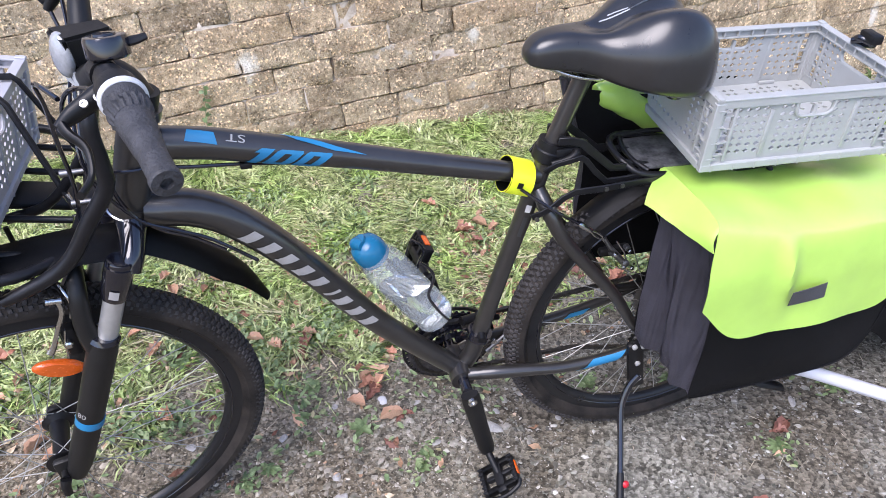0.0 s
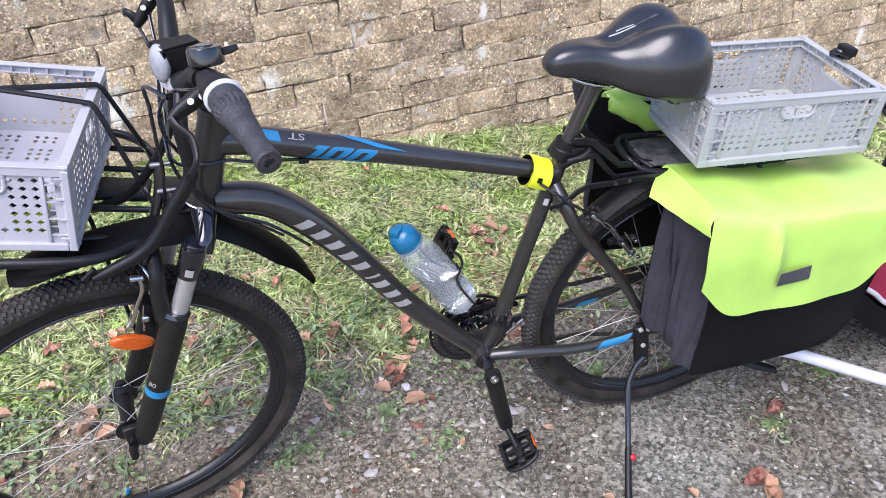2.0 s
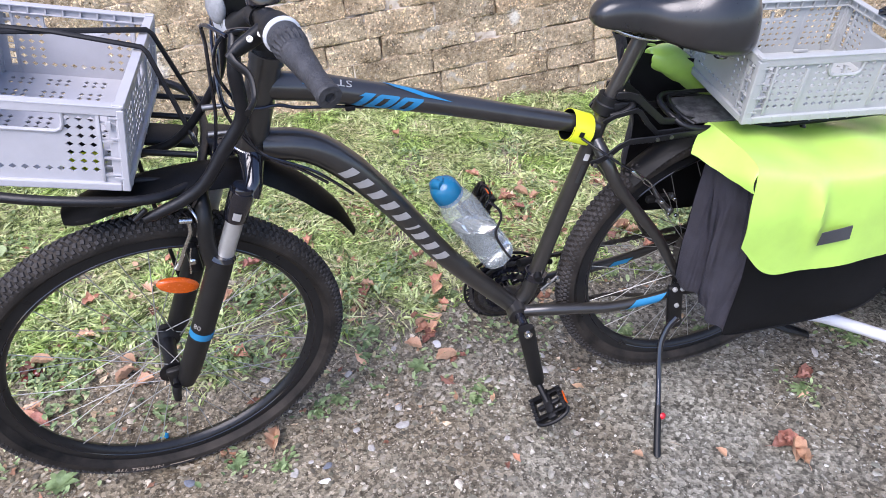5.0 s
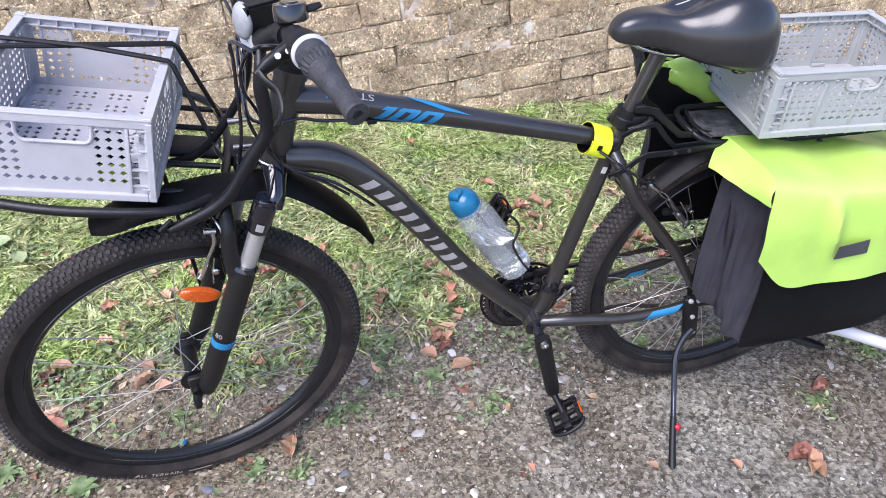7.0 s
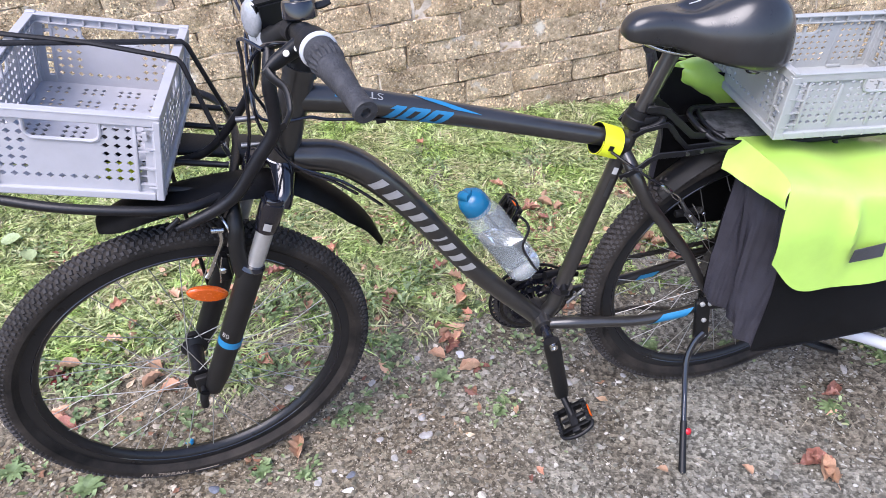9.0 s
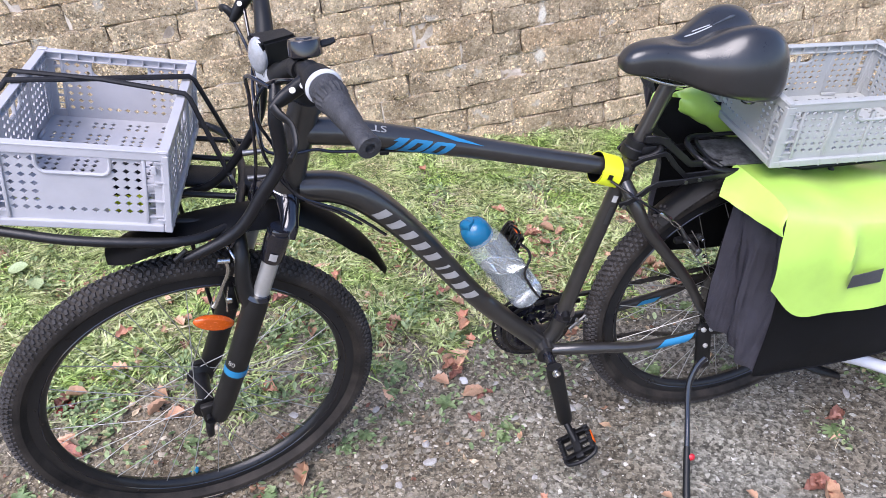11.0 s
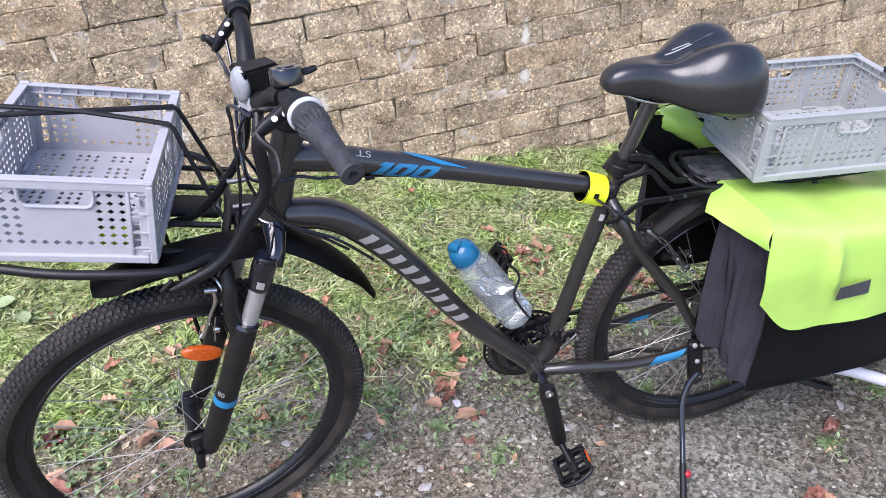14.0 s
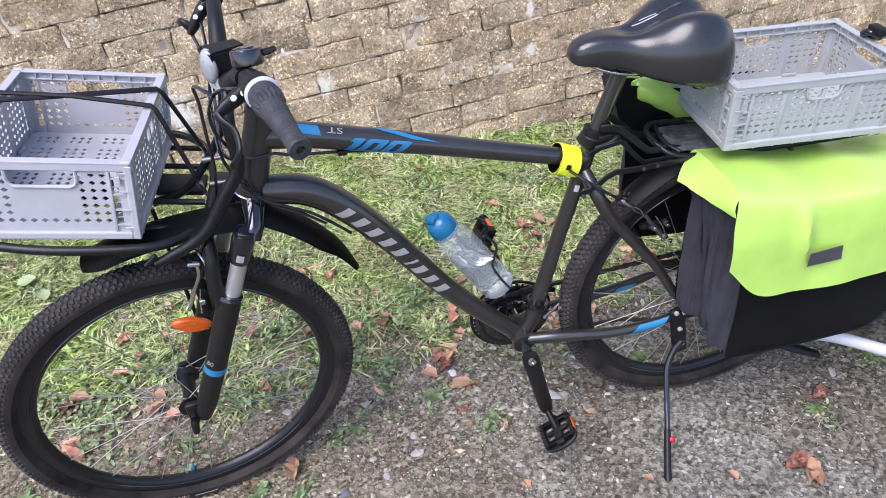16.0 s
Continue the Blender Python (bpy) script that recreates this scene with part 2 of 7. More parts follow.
def sandy(nt, c, pos):
    """Sandier, warmer towards the worn part of the gravel (low x)."""
    sep = nt.nodes.new("ShaderNodeSeparateXYZ")
    nt.links.new(pos, sep.inputs[0])
    m = nt.nodes.new("ShaderNodeMapRange")
    m.inputs["From Min"].default_value, m.inputs["From Max"].default_value = 0.4, -0.5
    nt.links.new(sep.outputs["X"], m.inputs["Value"])
    return mix(nt, m.outputs[0], c, mix(nt, 1.0, c, (1.06, 0.95, 0.82), "MULTIPLY"))


# gravel with embedded chips, running into humus under the grass
GROUND, nt, b, tc = nodes_of("gravel_and_soil")
v = tc.outputs["Object"]
big = tex(nt, "ShaderNodeTexNoise", v, 3.0, Detail=6.0, Roughness=0.6)
fine = tex(nt, "ShaderNodeTexNoise", v, 90.0, Detail=6.0, Roughness=0.7)
chips = tex(nt, "ShaderNodeTexVoronoi", v, 110.0)
chips2 = tex(nt, "ShaderNodeTexVoronoi", v, 45.0)
base = ramp(nt, fine.outputs["Fac"], [(0.38, (0.028, 0.027, 0.022)), (0.5, (0.130, 0.126, 0.104)), (0.62, (0.385, 0.380, 0.325))])
chipc = ramp(nt, chips.outputs["Color"], [(0.15, (0.046, 0.045, 0.038)), (0.5, (0.160, 0.156, 0.130)), (0.85, (0.440, 0.436, 0.375))])
grav = mix(nt, 0.55, base, chipc)
stain = ramp(nt, big.outputs["Fac"], [(0.38, (0.66, 0.59, 0.52)), (0.62, (1.0, 0.98, 0.96))])
grav = sandy(nt, mix(nt, 1.0, grav, stain, "MULTIPLY"), v)
soil = ramp(nt, fine.outputs["Fac"], [(0.38, (0.045, 0.038, 0.029)), (0.5, (0.235, 0.208, 0.160)), (0.64, (0.45, 0.41, 0.33))])
att = nt.nodes.new("ShaderNodeAttribute")
att.attribute_name = "verge"
nt.links.new(mix(nt, att.outputs["Fac"], grav, soil), b.inputs["Base Color"])
b.inputs["Roughness"].default_value = 0.95
b.inputs["Specular IOR Level"].default_value = 0.25
bump(nt, b, [(chips2.outputs["Distance"], 0.35, 0.006), (chips.outputs["Distance"], 0.6, 0.004), (fine.outputs["Fac"], 0.7, 0.003)])

def spot_mask(nt, value):
    """Full inside a spot, fading over its ragged edge."""
    m = nt.nodes.new("ShaderNodeMapRange")
    m.inputs["From Min"].default_value, m.inputs["From Max"].default_value = 2.1, 1.5
    m.inputs["To Max"].default_value = 0.9
    nt.links.new(value, m.inputs["Value"])
    return m.outputs[0]


WALL_M = pose(-0.03, 2.885, -0.3, 0, 0, 16.7) @ pose(0, 0, 0, 0, -4.3, 0)
SPLASH_FAR = (2.146, 0.32)

# sandstone: warm grey-brown with pits, pale grains and dark weathering
STONE, nt, b, tc = nodes_of("weathered_sandstone")
info = nt.nodes.new("ShaderNodeObjectInfo")
add = nt.nodes.new("ShaderNodeVectorMath")
add.operation = "MULTIPLY_ADD"
nt.links.new(info.outputs["Random"], add.inputs[0])
add.inputs[1].default_value = (31, 17, 23)
nt.links.new(tc.outputs["Object"], add.inputs[2])
v = add.outputs[0]
big = tex(nt, "ShaderNodeTexNoise", v, 7.0, Detail=5.0, Roughness=0.6)
mid = tex(nt, "ShaderNodeTexNoise", v, 55.0, Detail=10.0, Roughness=0.85)
fine = tex(nt, "ShaderNodeTexNoise", v, 160.0, Detail=5.0, Roughness=0.8)
pits = tex(nt, "ShaderNodeTexVoronoi", v, 150.0)
c = ramp(nt, mid.outputs["Fac"], [(0.36, (0.15, 0.113, 0.078)), (0.45, (0.47, 0.38, 0.262)), (0.55, (0.67, 0.555, 0.395)), (0.65, (0.90, 0.79, 0.61))])
tint = ramp(nt, info.outputs["Random"], [(0.0, (0.82, 0.80, 0.77)), (0.35, (1.0, 0.98, 0.94)), (0.7, (1.06, 1.0, 0.92)), (1.0, (1.1, 1.09, 1.06))])
c = mix(nt, 1.0, c, tint, "MULTIPLY")
dark = ramp(nt, big.outputs["Fac"], [(0.36, (0.66, 0.62, 0.58)), (0.58, (1.1, 1.08, 1.05))])
c = mix(nt, 1.0, c, dark, "MULTIPLY")
cells = ramp(nt, pits.outputs["Color"], [(0.14, (0.38, 0.36, 0.34)), (0.3, (0.95, 0.95, 0.95)), (0.72, (1.0, 1.0, 1.0)), (0.82, (2.2, 2.2, 2.15))])
speck = tex(nt, "ShaderNodeTexNoise", v, 11.0, Detail=3.0, Roughness=0.55)
where = ramp(nt, speck.outputs["Fac"], [(0.4, (0.35, 0.35, 0.35)), (0.6, (1, 1, 1))])
c = mix(nt, where, c, mix(nt, 1.0, c, cells, "MULTIPLY"))
grey = ramp(nt, speck.outputs["Fac"], [(0.46, (0, 0, 0)), (0.64, (0.6, 0.6, 0.6))])
c = mix(nt, grey, c, mix(nt, 1.0, c, (0.72, 0.73, 0.75), "MULTIPLY"))
grain = ramp(nt, fine.outputs["Fac"], [(0.56, (0, 0, 0)), (0.68, (1, 1, 1))])
c = mix(nt, grain, c, (0.72, 0.69, 0.62))
geo = nt.nodes.new("ShaderNodeNewGeometry")
ragged = tex(nt, "ShaderNodeTexNoise", geo.outputs["Position"], 26.0, Detail=5.0, Roughness=0.7)
for sx, sz, sw, sh in ((-0.65, 0.68, 0.045, 0.075), (0.218, 0.62, 0.03, 0.055), (-1.235, 0.70, 0.07, 0.12), (SPLASH_FAR[0], SPLASH_FAR[1], 0.03, 0.09), (0.24, 0.80, 0.02, 0.07)):
    # old splash of pale lime on the wall
    off = nt.nodes.new("ShaderNodeVectorMath")
    off.operation = "SUBTRACT"
    nt.links.new(geo.outputs["Position"], off.inputs[0])
    off.inputs[1].default_value = WALL_M @ Vector((sx, 0, sz))
    fit_spot = nt.nodes.new("ShaderNodeVectorMath")
    fit_spot.operation = "MULTIPLY"
    nt.links.new(off.outputs[0], fit_spot.inputs[0])
    fit_spot.inputs[1].default_value = (1 / sw, 0.3 / sw, 1 / sh)
    far = nt.nodes.new("ShaderNodeVectorMath")
    far.operation = "LENGTH"
    nt.links.new(fit_spot.outputs[0], far.inputs[0])
    uneven = nt.nodes.new("ShaderNodeMath")
    uneven.operation = "MULTIPLY_ADD"
    nt.links.new(ragged.outputs["Fac"], uneven.inputs[0])
    uneven.inputs[1].default_value = 2.4
    nt.links.new(far.outputs["Value"], uneven.inputs[2])
    c = mix(nt, spot_mask(nt, uneven.outputs[0]), c, (0.90, 0.85, 0.75))
lichen = tex(nt, "ShaderNodeTexNoise", v, 14.0, Detail=3.0, Roughness=0.5)
lm = ramp(nt, lichen.outputs["Fac"], [(0.66, (0, 0, 0)), (0.74, (0.7, 0.7, 0.7))])
c = mix(nt, lm, c, (0.62, 0.58, 0.52))
nt.links.new(c, b.inputs["Base Color"])
b.inputs["Roughness"].default_value = 0.96
b.inputs["Specular IOR Level"].default_value = 0.2
bump(nt, b, [(mid.outputs["Fac"], 1.0, 0.012), (pits.outputs["Distance"], 0.7, 0.004), (fine.outputs["Fac"], 0.9, 0.003)])

MORTAR, nt, b, tc = nodes_of("old_mortar")
v = tc.outputs["Object"]
n1 = tex(nt, "ShaderNodeTexNoise", v, 9.0, Detail=6.0, Roughness=0.65)
n2 = tex(nt, "ShaderNodeTexNoise", v, 120.0, Detail=6.0, Roughness=0.7)
c = ramp(nt, n1.outputs["Fac"], [(0.36, (0.22, 0.18, 0.14)), (0.48, (0.46, 0.39, 0.31)), (0.64, (0.68, 0.60, 0.50))])
nt.links.new(c, b.inputs["Base Color"])
b.inputs["Roughness"].default_value = 0.98
bump(nt, b, [(n1.outputs["Fac"], 0.7, 0.012), (n2.outputs["Fac"], 0.8, 0.004)])


def leafy(name, stops, rough=0.55, trans=0.25, patches=0.0, sand=False):
    """Leaves and blades: a colour for each island, a translucent share."""
    mat, nt, b, tc = nodes_of(name)
    geo = nt.nodes.new("ShaderNodeNewGeometry")
    c = ramp(nt, geo.outputs["Random Per Island"], stops)
    n1 = tex(nt, "ShaderNodeTexNoise", tc.outputs["Object"], 60.0, Detail=4.0)
    c = mix(nt, 1.0, c, ramp(nt, n1.outputs["Fac"], [(0.34, (0.5, 0.53, 0.46)), (0.66, (1.3, 1.28, 1.28))]), "MULTIPLY")
    if patches:
        n2 = tex(nt, "ShaderNodeTexNoise", tc.outputs["Object"], patches, Detail=3.0)
        c = mix(nt, 1.0, c, ramp(nt, n2.outputs["Fac"], [(0.36, (1.08, 0.98, 1.1)), (0.5, (1.0, 1.0, 1.0)), (0.64, (0.95, 1.08, 0.74))]), "MULTIPLY")
    if sand:
        c = sandy(nt, c, tc.outputs["Object"])
    nt.links.new(c, b.inputs["Base Color"])
    b.inputs["Roughness"].default_value = rough
    tr = nt.nodes.new("ShaderNodeBsdfTranslucent")
    nt.links.new(c, tr.inputs["Color"])
    ms = nt.nodes.new("ShaderNodeMixShader")
    ms.inputs[0].default_value = trans
    nt.links.new(b.outputs[0], ms.inputs[1])
    nt.links.new(tr.outputs[0], ms.inputs[2])
    nt.links.new(ms.outputs[0], nt.nodes["Material Output"].inputs["Surface"])
    return mat


GRASS = leafy("grass_blades", [(0.0, (0.066, 0.094, 0.030)), (0.3, (0.285, 0.362, 0.125)), (0.6, (0.560, 0.660, 0.285)), (0.88, (0.700, 0.780, 0.420)), (1.0, (0.680, 0.600, 0.410))], 0.6, 0.35, 5.0)
STRAW = leafy("dry_stalks", [(0.0, (0.42, 0.36, 0.26)), (0.6, (0.6, 0.54, 0.42)), (1.0, (0.26, 0.19, 0.13))], 0.7, 0.1)
WEED = leafy("weed_leaves", [(0.0, (0.10, 0.155, 0.065)), (0.5, (0.23, 0.315, 0.14)), (0.9, (0.35, 0.43, 0.22)), (1.0, (0.40, 0.33, 0.2))], 0.5, 0.2)
DOCK = leafy("dock_leaves", [(0.0, (0.34, 0.42, 0.22)), (1.0, (0.42, 0.50, 0.28))], 0.5, 0.2)
PEBBLES = leafy("pebbles", [(0.0, (0.070, 0.066, 0.058)), (0.25, (0.150, 0.143, 0.124)), (0.6, (0.235, 0.226, 0.200)), (0.9, (0.335, 0.327, 0.295)), (1.0, (0.52, 0.51, 0.475))], 0.9, 0.0, sand=True)


def dead_leaf(name, a, c2):
    mat, nt, b, tc = nodes_of(name)
    n1 = tex(nt, "ShaderNodeTexNoise", tc.outputs["Object"], 45.0, Detail=6.0, Roughness=0.7)
    info = nt.nodes.new("ShaderNodeObjectInfo")
    c = ramp(nt, n1.outputs["Fac"], [(0.32, a), (0.68, c2)])
    c = mix(nt, 1.0, c, ramp(nt, info.outputs["Random"], [(0.0, (0.7, 0.66, 0.6)), (1.0, (1.25, 1.15, 1.1))]), "MULTIPLY")
    nt.links.new(c, b.inputs["Base Color"])
    b.inputs["Roughness"].default_value = 0.6
    return mat


LEAF_RED = dead_leaf("red_brown_leaf", (0.15, 0.060, 0.050), (0.36, 0.18, 0.135))
LEAF_TAN = dead_leaf("tan_leaf", (0.36, 0.21, 0.14), (0.66, 0.46, 0.32))
LEAF_ORANGE = dead_leaf("orange_leaf", (0.34, 0.155, 0.10), (0.56, 0.32, 0.22))
LITTER = leafy("leaf_litter", [(0.0, (0.16, 0.06, 0.04)), (0.35, (0.30, 0.15, 0.09)), (0.7, (0.46, 0.32, 0.2)), (1.0, (0.58, 0.46, 0.33))], 0.75, 0.1)
CHESTNUT = material("chestnut_shell", (0.10, 0.016, 0.012), 0.2, vary=0.3, scale=80, coat=0.4)
BLUE_SCRAP = material("blue_scrap", (0.02, 0.3, 0.6), 0.4)


# ---- the large structure: ground ----
def smooth(a, b, x):
    t = max(0.0, min(1.0, (x - a) / (b - a)))
    return t * t * (3 - 2 * t)


def verge(x):
    """Where the gravel ends and the grass begins."""
    return max(0.9, min(1.88, 1.29 + 0.30 * (x + 0.19) if x < 0.05 else 1.362 + 0.6 * (x - 0.05)))


def grassy(x, y):
    d = y - verge(x) + 0.13 * noise.noise(Vector((x * 2.6, y * 2.6, 0))) + 0.15 * noise.noise(Vector((x * 8, y * 8, 4)))
    return smooth(-0.07, 0.40, d)


def ground_z(x, y):
    s = smooth(1.2, 2.8, y)
    xc = max(-1.3, min(1.3, x))
    z = -0.012 - s * (0.02 + 0.07 * xc)
    return z + 0.006 * noise.noise(Vector((x * 3, y * 3, 2))) + 0.02 * s * noise.noise(Vector((x * 2, y * 2, 9)))


bm = bmesh.new()
xs = [-40, -20, -10, -6, -4] + [-3 + 0.03 * i for i in range(201)] + [4, 6, 10, 20, 40]
ys = [-40, -20, -10, -5, -2.5, -1] + [-0.2 + 0.03 * i for i in range(120)] + [3.6, 5, 8, 14, 25, 40]
rows = [[bm.verts.new((x, y, ground_z(x, y) + (0.0025 * noise.noise(Vector((x * 26, y * 26, 0))) if abs(x) < 3.1 and -0.3 < y < 3.5 else 0))) for x in xs] for y in ys]
for a, b in zip(rows, rows[1:]):
    for k in range(len(xs) - 1):
        bm.faces.new((a[k], a[k + 1], b[k + 1], b[k]))
ground = part("ground", bm, GROUND)
wear = ground.data.color_attributes.new("verge", "FLOAT_COLOR", "POINT")
for v, c in zip(ground.data.vertices, wear.data):
    g = grassy(v.co.x, v.co.y)
    c.color = (g, g, g, 1)
tagged(ground, "compacted grey gravel running into a grassy verge", "ground", kind="structure")

# ---- the stone wall ----
bm = bmesh.new()
xs = [-8, -5] + [-2.6 + 0.024 * i for i in range(226)] + [5, 8]
zs = [-0.4] + [0.024 * i for i in range(60)] + [3.0]
front = [[bm.verts.new((x, 0.003 + 0.022 * smooth(0.2, -0.2, noise.noise(Vector((x * 5.5, z * 9, 4))) + 0.35 * noise.noise(Vector((x * 30, z * 30, 1)))) + 0.003 * noise.noise(Vector((x * 40, z * 40, 7))), z)) for x in xs] for z in zs]
for a, b in zip(front, front[1:]):
    for k in range(len(xs) - 1):
        bm.faces.new((a[k], a[k + 1], b[k + 1], b[k]))
box((16, 0.3, 3.4), (0, 0.182, 1.3), 0, None, bm)
wall = part("wall_north", bm, MORTAR)
wall.matrix_world = WALL_M
tagged(wall, "weathered sandstone block wall with thin open joints", "wall", kind="structure")
rnd = random.Random(11)
JOINTS = {-1: [0.432], 0: [0.509], 1: [-0.343, -0.114, 0.087], 2: [-0.698, -0.47, -0.143, 0.226], 3: [-0.572, -0.35, 0.05, 0.342, 0.605], 4: [-0.679, -0.399, -0.11, 0.144, 0.491], 5: [-0.467, -0.299, 0.03, 0.314, 0.664], 6: [-1.528, -0.674, -0.34, -0.093, 0.166], 7: [-1.411, -1.164, -0.422, -0.231], 8: [-1.53, -1.078]}


def stone(w, h, seed):
    """One block: a rough front face with worn, rounded edges."""
    r = random.Random(seed)
    bm = bmesh.new()
    nx, nz = max(5, int(w / 0.022)), 5
    depth = 0.03
    px = [-0.5, -0.5 + 0.05 * 0.3 / w * 0.5] + [-0.5 + (i + 0.5) / (nx - 1) for i in range(nx - 1)] + [0.5 - 0.05 * 0.3 / w * 0.5, 0.5]
    pz = [-0.5, -0.465, -0.25, 0.0, 0.25, 0.465, 0.5]
    px = sorted(px)
    off = r.uniform(0, 90)
    tilt, tip = r.uniform(-0.005, 0.005), r.uniform(-0.004, 0.004)
    rows = []
    for j, z in enumerate(pz):
        row = []
        for i, x in enumerate(px):
            edge = (i in (0, len(px) - 1)) or (j in (0, len(pz) - 1))
            c = Vector((x * w, 0, z * h))
            n1 = noise.noise(Vector((c.x * 9 + off, c.z * 12, off)))
            n2 = noise.noise(Vector((c.x * 40 + off, c.z * 40, off)))
            c.y = (0.001 if edge else -0.003) - 0.009 * n1 - 0.006 * n2 + tilt * x + tip * z
            if edge:
                k = 0.011 * noise.noise(Vector((c.x * 22 + off, c.z * 22, 3)))
                c.x += k * (1 if x > 0 else -1) * (abs(x) > 0.49)
                c.z += k * (1 if z > 0 else -1) * (abs(z) > 0.49)
            if (i in (0, len(px) - 1)) and (j in (0, len(pz) - 1)):
                c.x *= 1 - 0.012 / w
                c.z *= 1 - 0.010 / h
            row.append(bm.verts.new(c))
        rows.append(row)
    for a, b in zip(rows, rows[1:]):
        for k in range(len(px) - 1):
            bm.faces.new((a[k], a[k + 1], b[k + 1], b[k]))
    rim = rows[0] + [q[-1] for q in rows[1:-1]] + rows[-1][::-1] + [q[0] for q in rows[1:-1]][::-1]
    back = [bm.verts.new((v.co.x, depth, v.co.z)) for v in rim]
    for k in range(len(rim)):
        bm.faces.new((rim[k], rim[(k + 1) % len(rim)], back[(k + 1) % len(rim)], back[k]))
    return bm


def lay_wall():
    for c in range(-3, 12):
        z0 = 0.258 + 0.097 * c
        cuts = list(JOINTS.get(c, []))
        if not cuts:
            cuts = [rnd.uniform(-0.15, 0.15)]
        cuts.sort()
        gaps = [cuts[0]]
        for q in cuts[1:]:
            while q - gaps[-1] > 0.46:
                gaps.append(gaps[-1] + rnd.uniform(0.24, 0.34))
            gaps.append(q)
        while gaps[-1] < 2.7:
            gaps.append(gaps[-1] + rnd.uniform(0.2, 0.4))
        while gaps[0] > -2.5:
            gaps.insert(0, gaps[0] - rnd.uniform(0.2, 0.4))
        for a, b in zip(gaps, gaps[1:]):
            w, h = b - a - rnd.uniform(0.001, 0.007), 0.097 - rnd.uniform(-0.002, 0.005)
            ob = part("stone_block", stone(w, h, c * 997 + int(a * 1000)), STONE, wall)
            ob.matrix_basis = Matrix.Translation(((a + b) / 2, 0, z0 + 0.0485 + rnd.uniform(-0.003, 0.003))) @ pose(0, 0, 0, rnd.uniform(-1, 1), rnd.uniform(-0.7, 0.7), rnd.uniform(-0.8, 0.8))


lay_wall()


# ---- the bicycle: pose, steering turn, wheels ----
BIKE = pose(0.046, 1.146, -0.015, 0, 0, 16) @ pose(0, 0, 0, 6, 0, 0)
STEER = Matrix.Translation((-0.475, 0, 0.77)) @ pose(0, 0, 0, 0, 20, 0) @ pose(0, 0, 0, 0, 0, 11) @ pose(0, 0, 0, 0, -20, 0) @ Matrix.Translation((0.475, 0, -0.77))
bicycle = thing("bicycle", BIKE, "matt black and blue mountain bicycle leaning on its kickstand", "bicycle")
FW, RW = Vector((-0.70, 0, 0.345)), Vector((0.436, 0, 0.345))


def on(parent, name, bm, mat, label="", m=None, smooth=True):
    return part(name, bm, mat, parent, label, smooth, m)


def text_mesh(body, size, shear=0.0, bold=0.0):
    """Letters as a flat bmesh in the xy plane, centred, cut fine enough to be bent."""
    cu = bpy.data.curves.new("letters", "FONT")
    cu.body, cu.size, cu.align_x, cu.align_y, cu.shear, cu.resolution_u, cu.offset = body, size, "CENTER", "CENTER", shear, 3, bold
    ob = new("letters", cu)
    me = bpy.data.meshes.new_from_object(ob.evaluated_get(bpy.context.evaluated_depsgraph_get()))
    bm = bmesh.new()
    bm.from_mesh(me)
    bpy.data.objects.remove(ob)
    bpy.data.curves.remove(cu)
    bpy.data.meshes.remove(me)
    return bm


def patch(poly, bm=None):
    bm = bm or bmesh.new()
    bm.faces.new([bm.verts.new((x, y, 0)) for x, y in poly])
    return bm


def cut_fine(bm, step, axis=1):
    """Cuts a flat bmesh into strips so that it can follow a round tube."""
    lo, hi = min(v.co[axis] for v in bm.verts), max(v.co[axis] for v in bm.verts)
    n = Vector((0, 1, 0)) if axis else Vector((1, 0, 0))
    k = lo + step
    while k < hi:
        bmesh.ops.bisect_plane(bm, geom=bm.verts[:] + bm.edges[:] + bm.faces[:], plane_co=n * k, plane_no=n)
        k += step


def wrap_tube(bm, line, radius, lift=0.0009, turn=0.0):
    """Lays a flat bmesh (x along, y up) on the near side of a tube whose centre line is given; turn: degrees towards the top."""
    pts = [Vector(p) for p in line]
    lens = [0.0]
    for a, b in zip(pts, pts[1:]):
        lens.append(lens[-1] + (b - a).length)
    cut_fine(bm, (radius(0.0) if callable(radius) else radius) * 0.22)
    cut_fine(bm, 0.02, 0)
    for v in bm.verts:
        s = min(max(v.co.x, 0), lens[-1] - 1e-6)
        i = max(k for k in range(len(lens) - 1) if lens[k] <= s)
        f = (s - lens[i]) / (lens[i + 1] - lens[i])
        c = pts[i].lerp(pts[i + 1], f)
        d0 = (pts[min(i + 1, len(pts) - 1)] - pts[i]).normalized()
        d1 = (pts[min(i + 2, len(pts) - 1)] - pts[min(i + 1, len(pts) - 2)]).normalized()
        dp = (pts[i] - pts[max(i - 1, 0)]).normalized() if i else d0
        d = (dp + d0).lerp(d0 + d1, f).normalized()
        r = radius(s) if callable(radius) else radius
        up = Vector((0, -1, 0)).cross(d).normalized()
        if up.z < 0:
            up = -up
        a = v.co.y / r + radians(turn)
        v.co = c + (r + lift) * (math.cos(a) * Vector((0, -1, 0)) + math.sin(a) * up)
    return bm


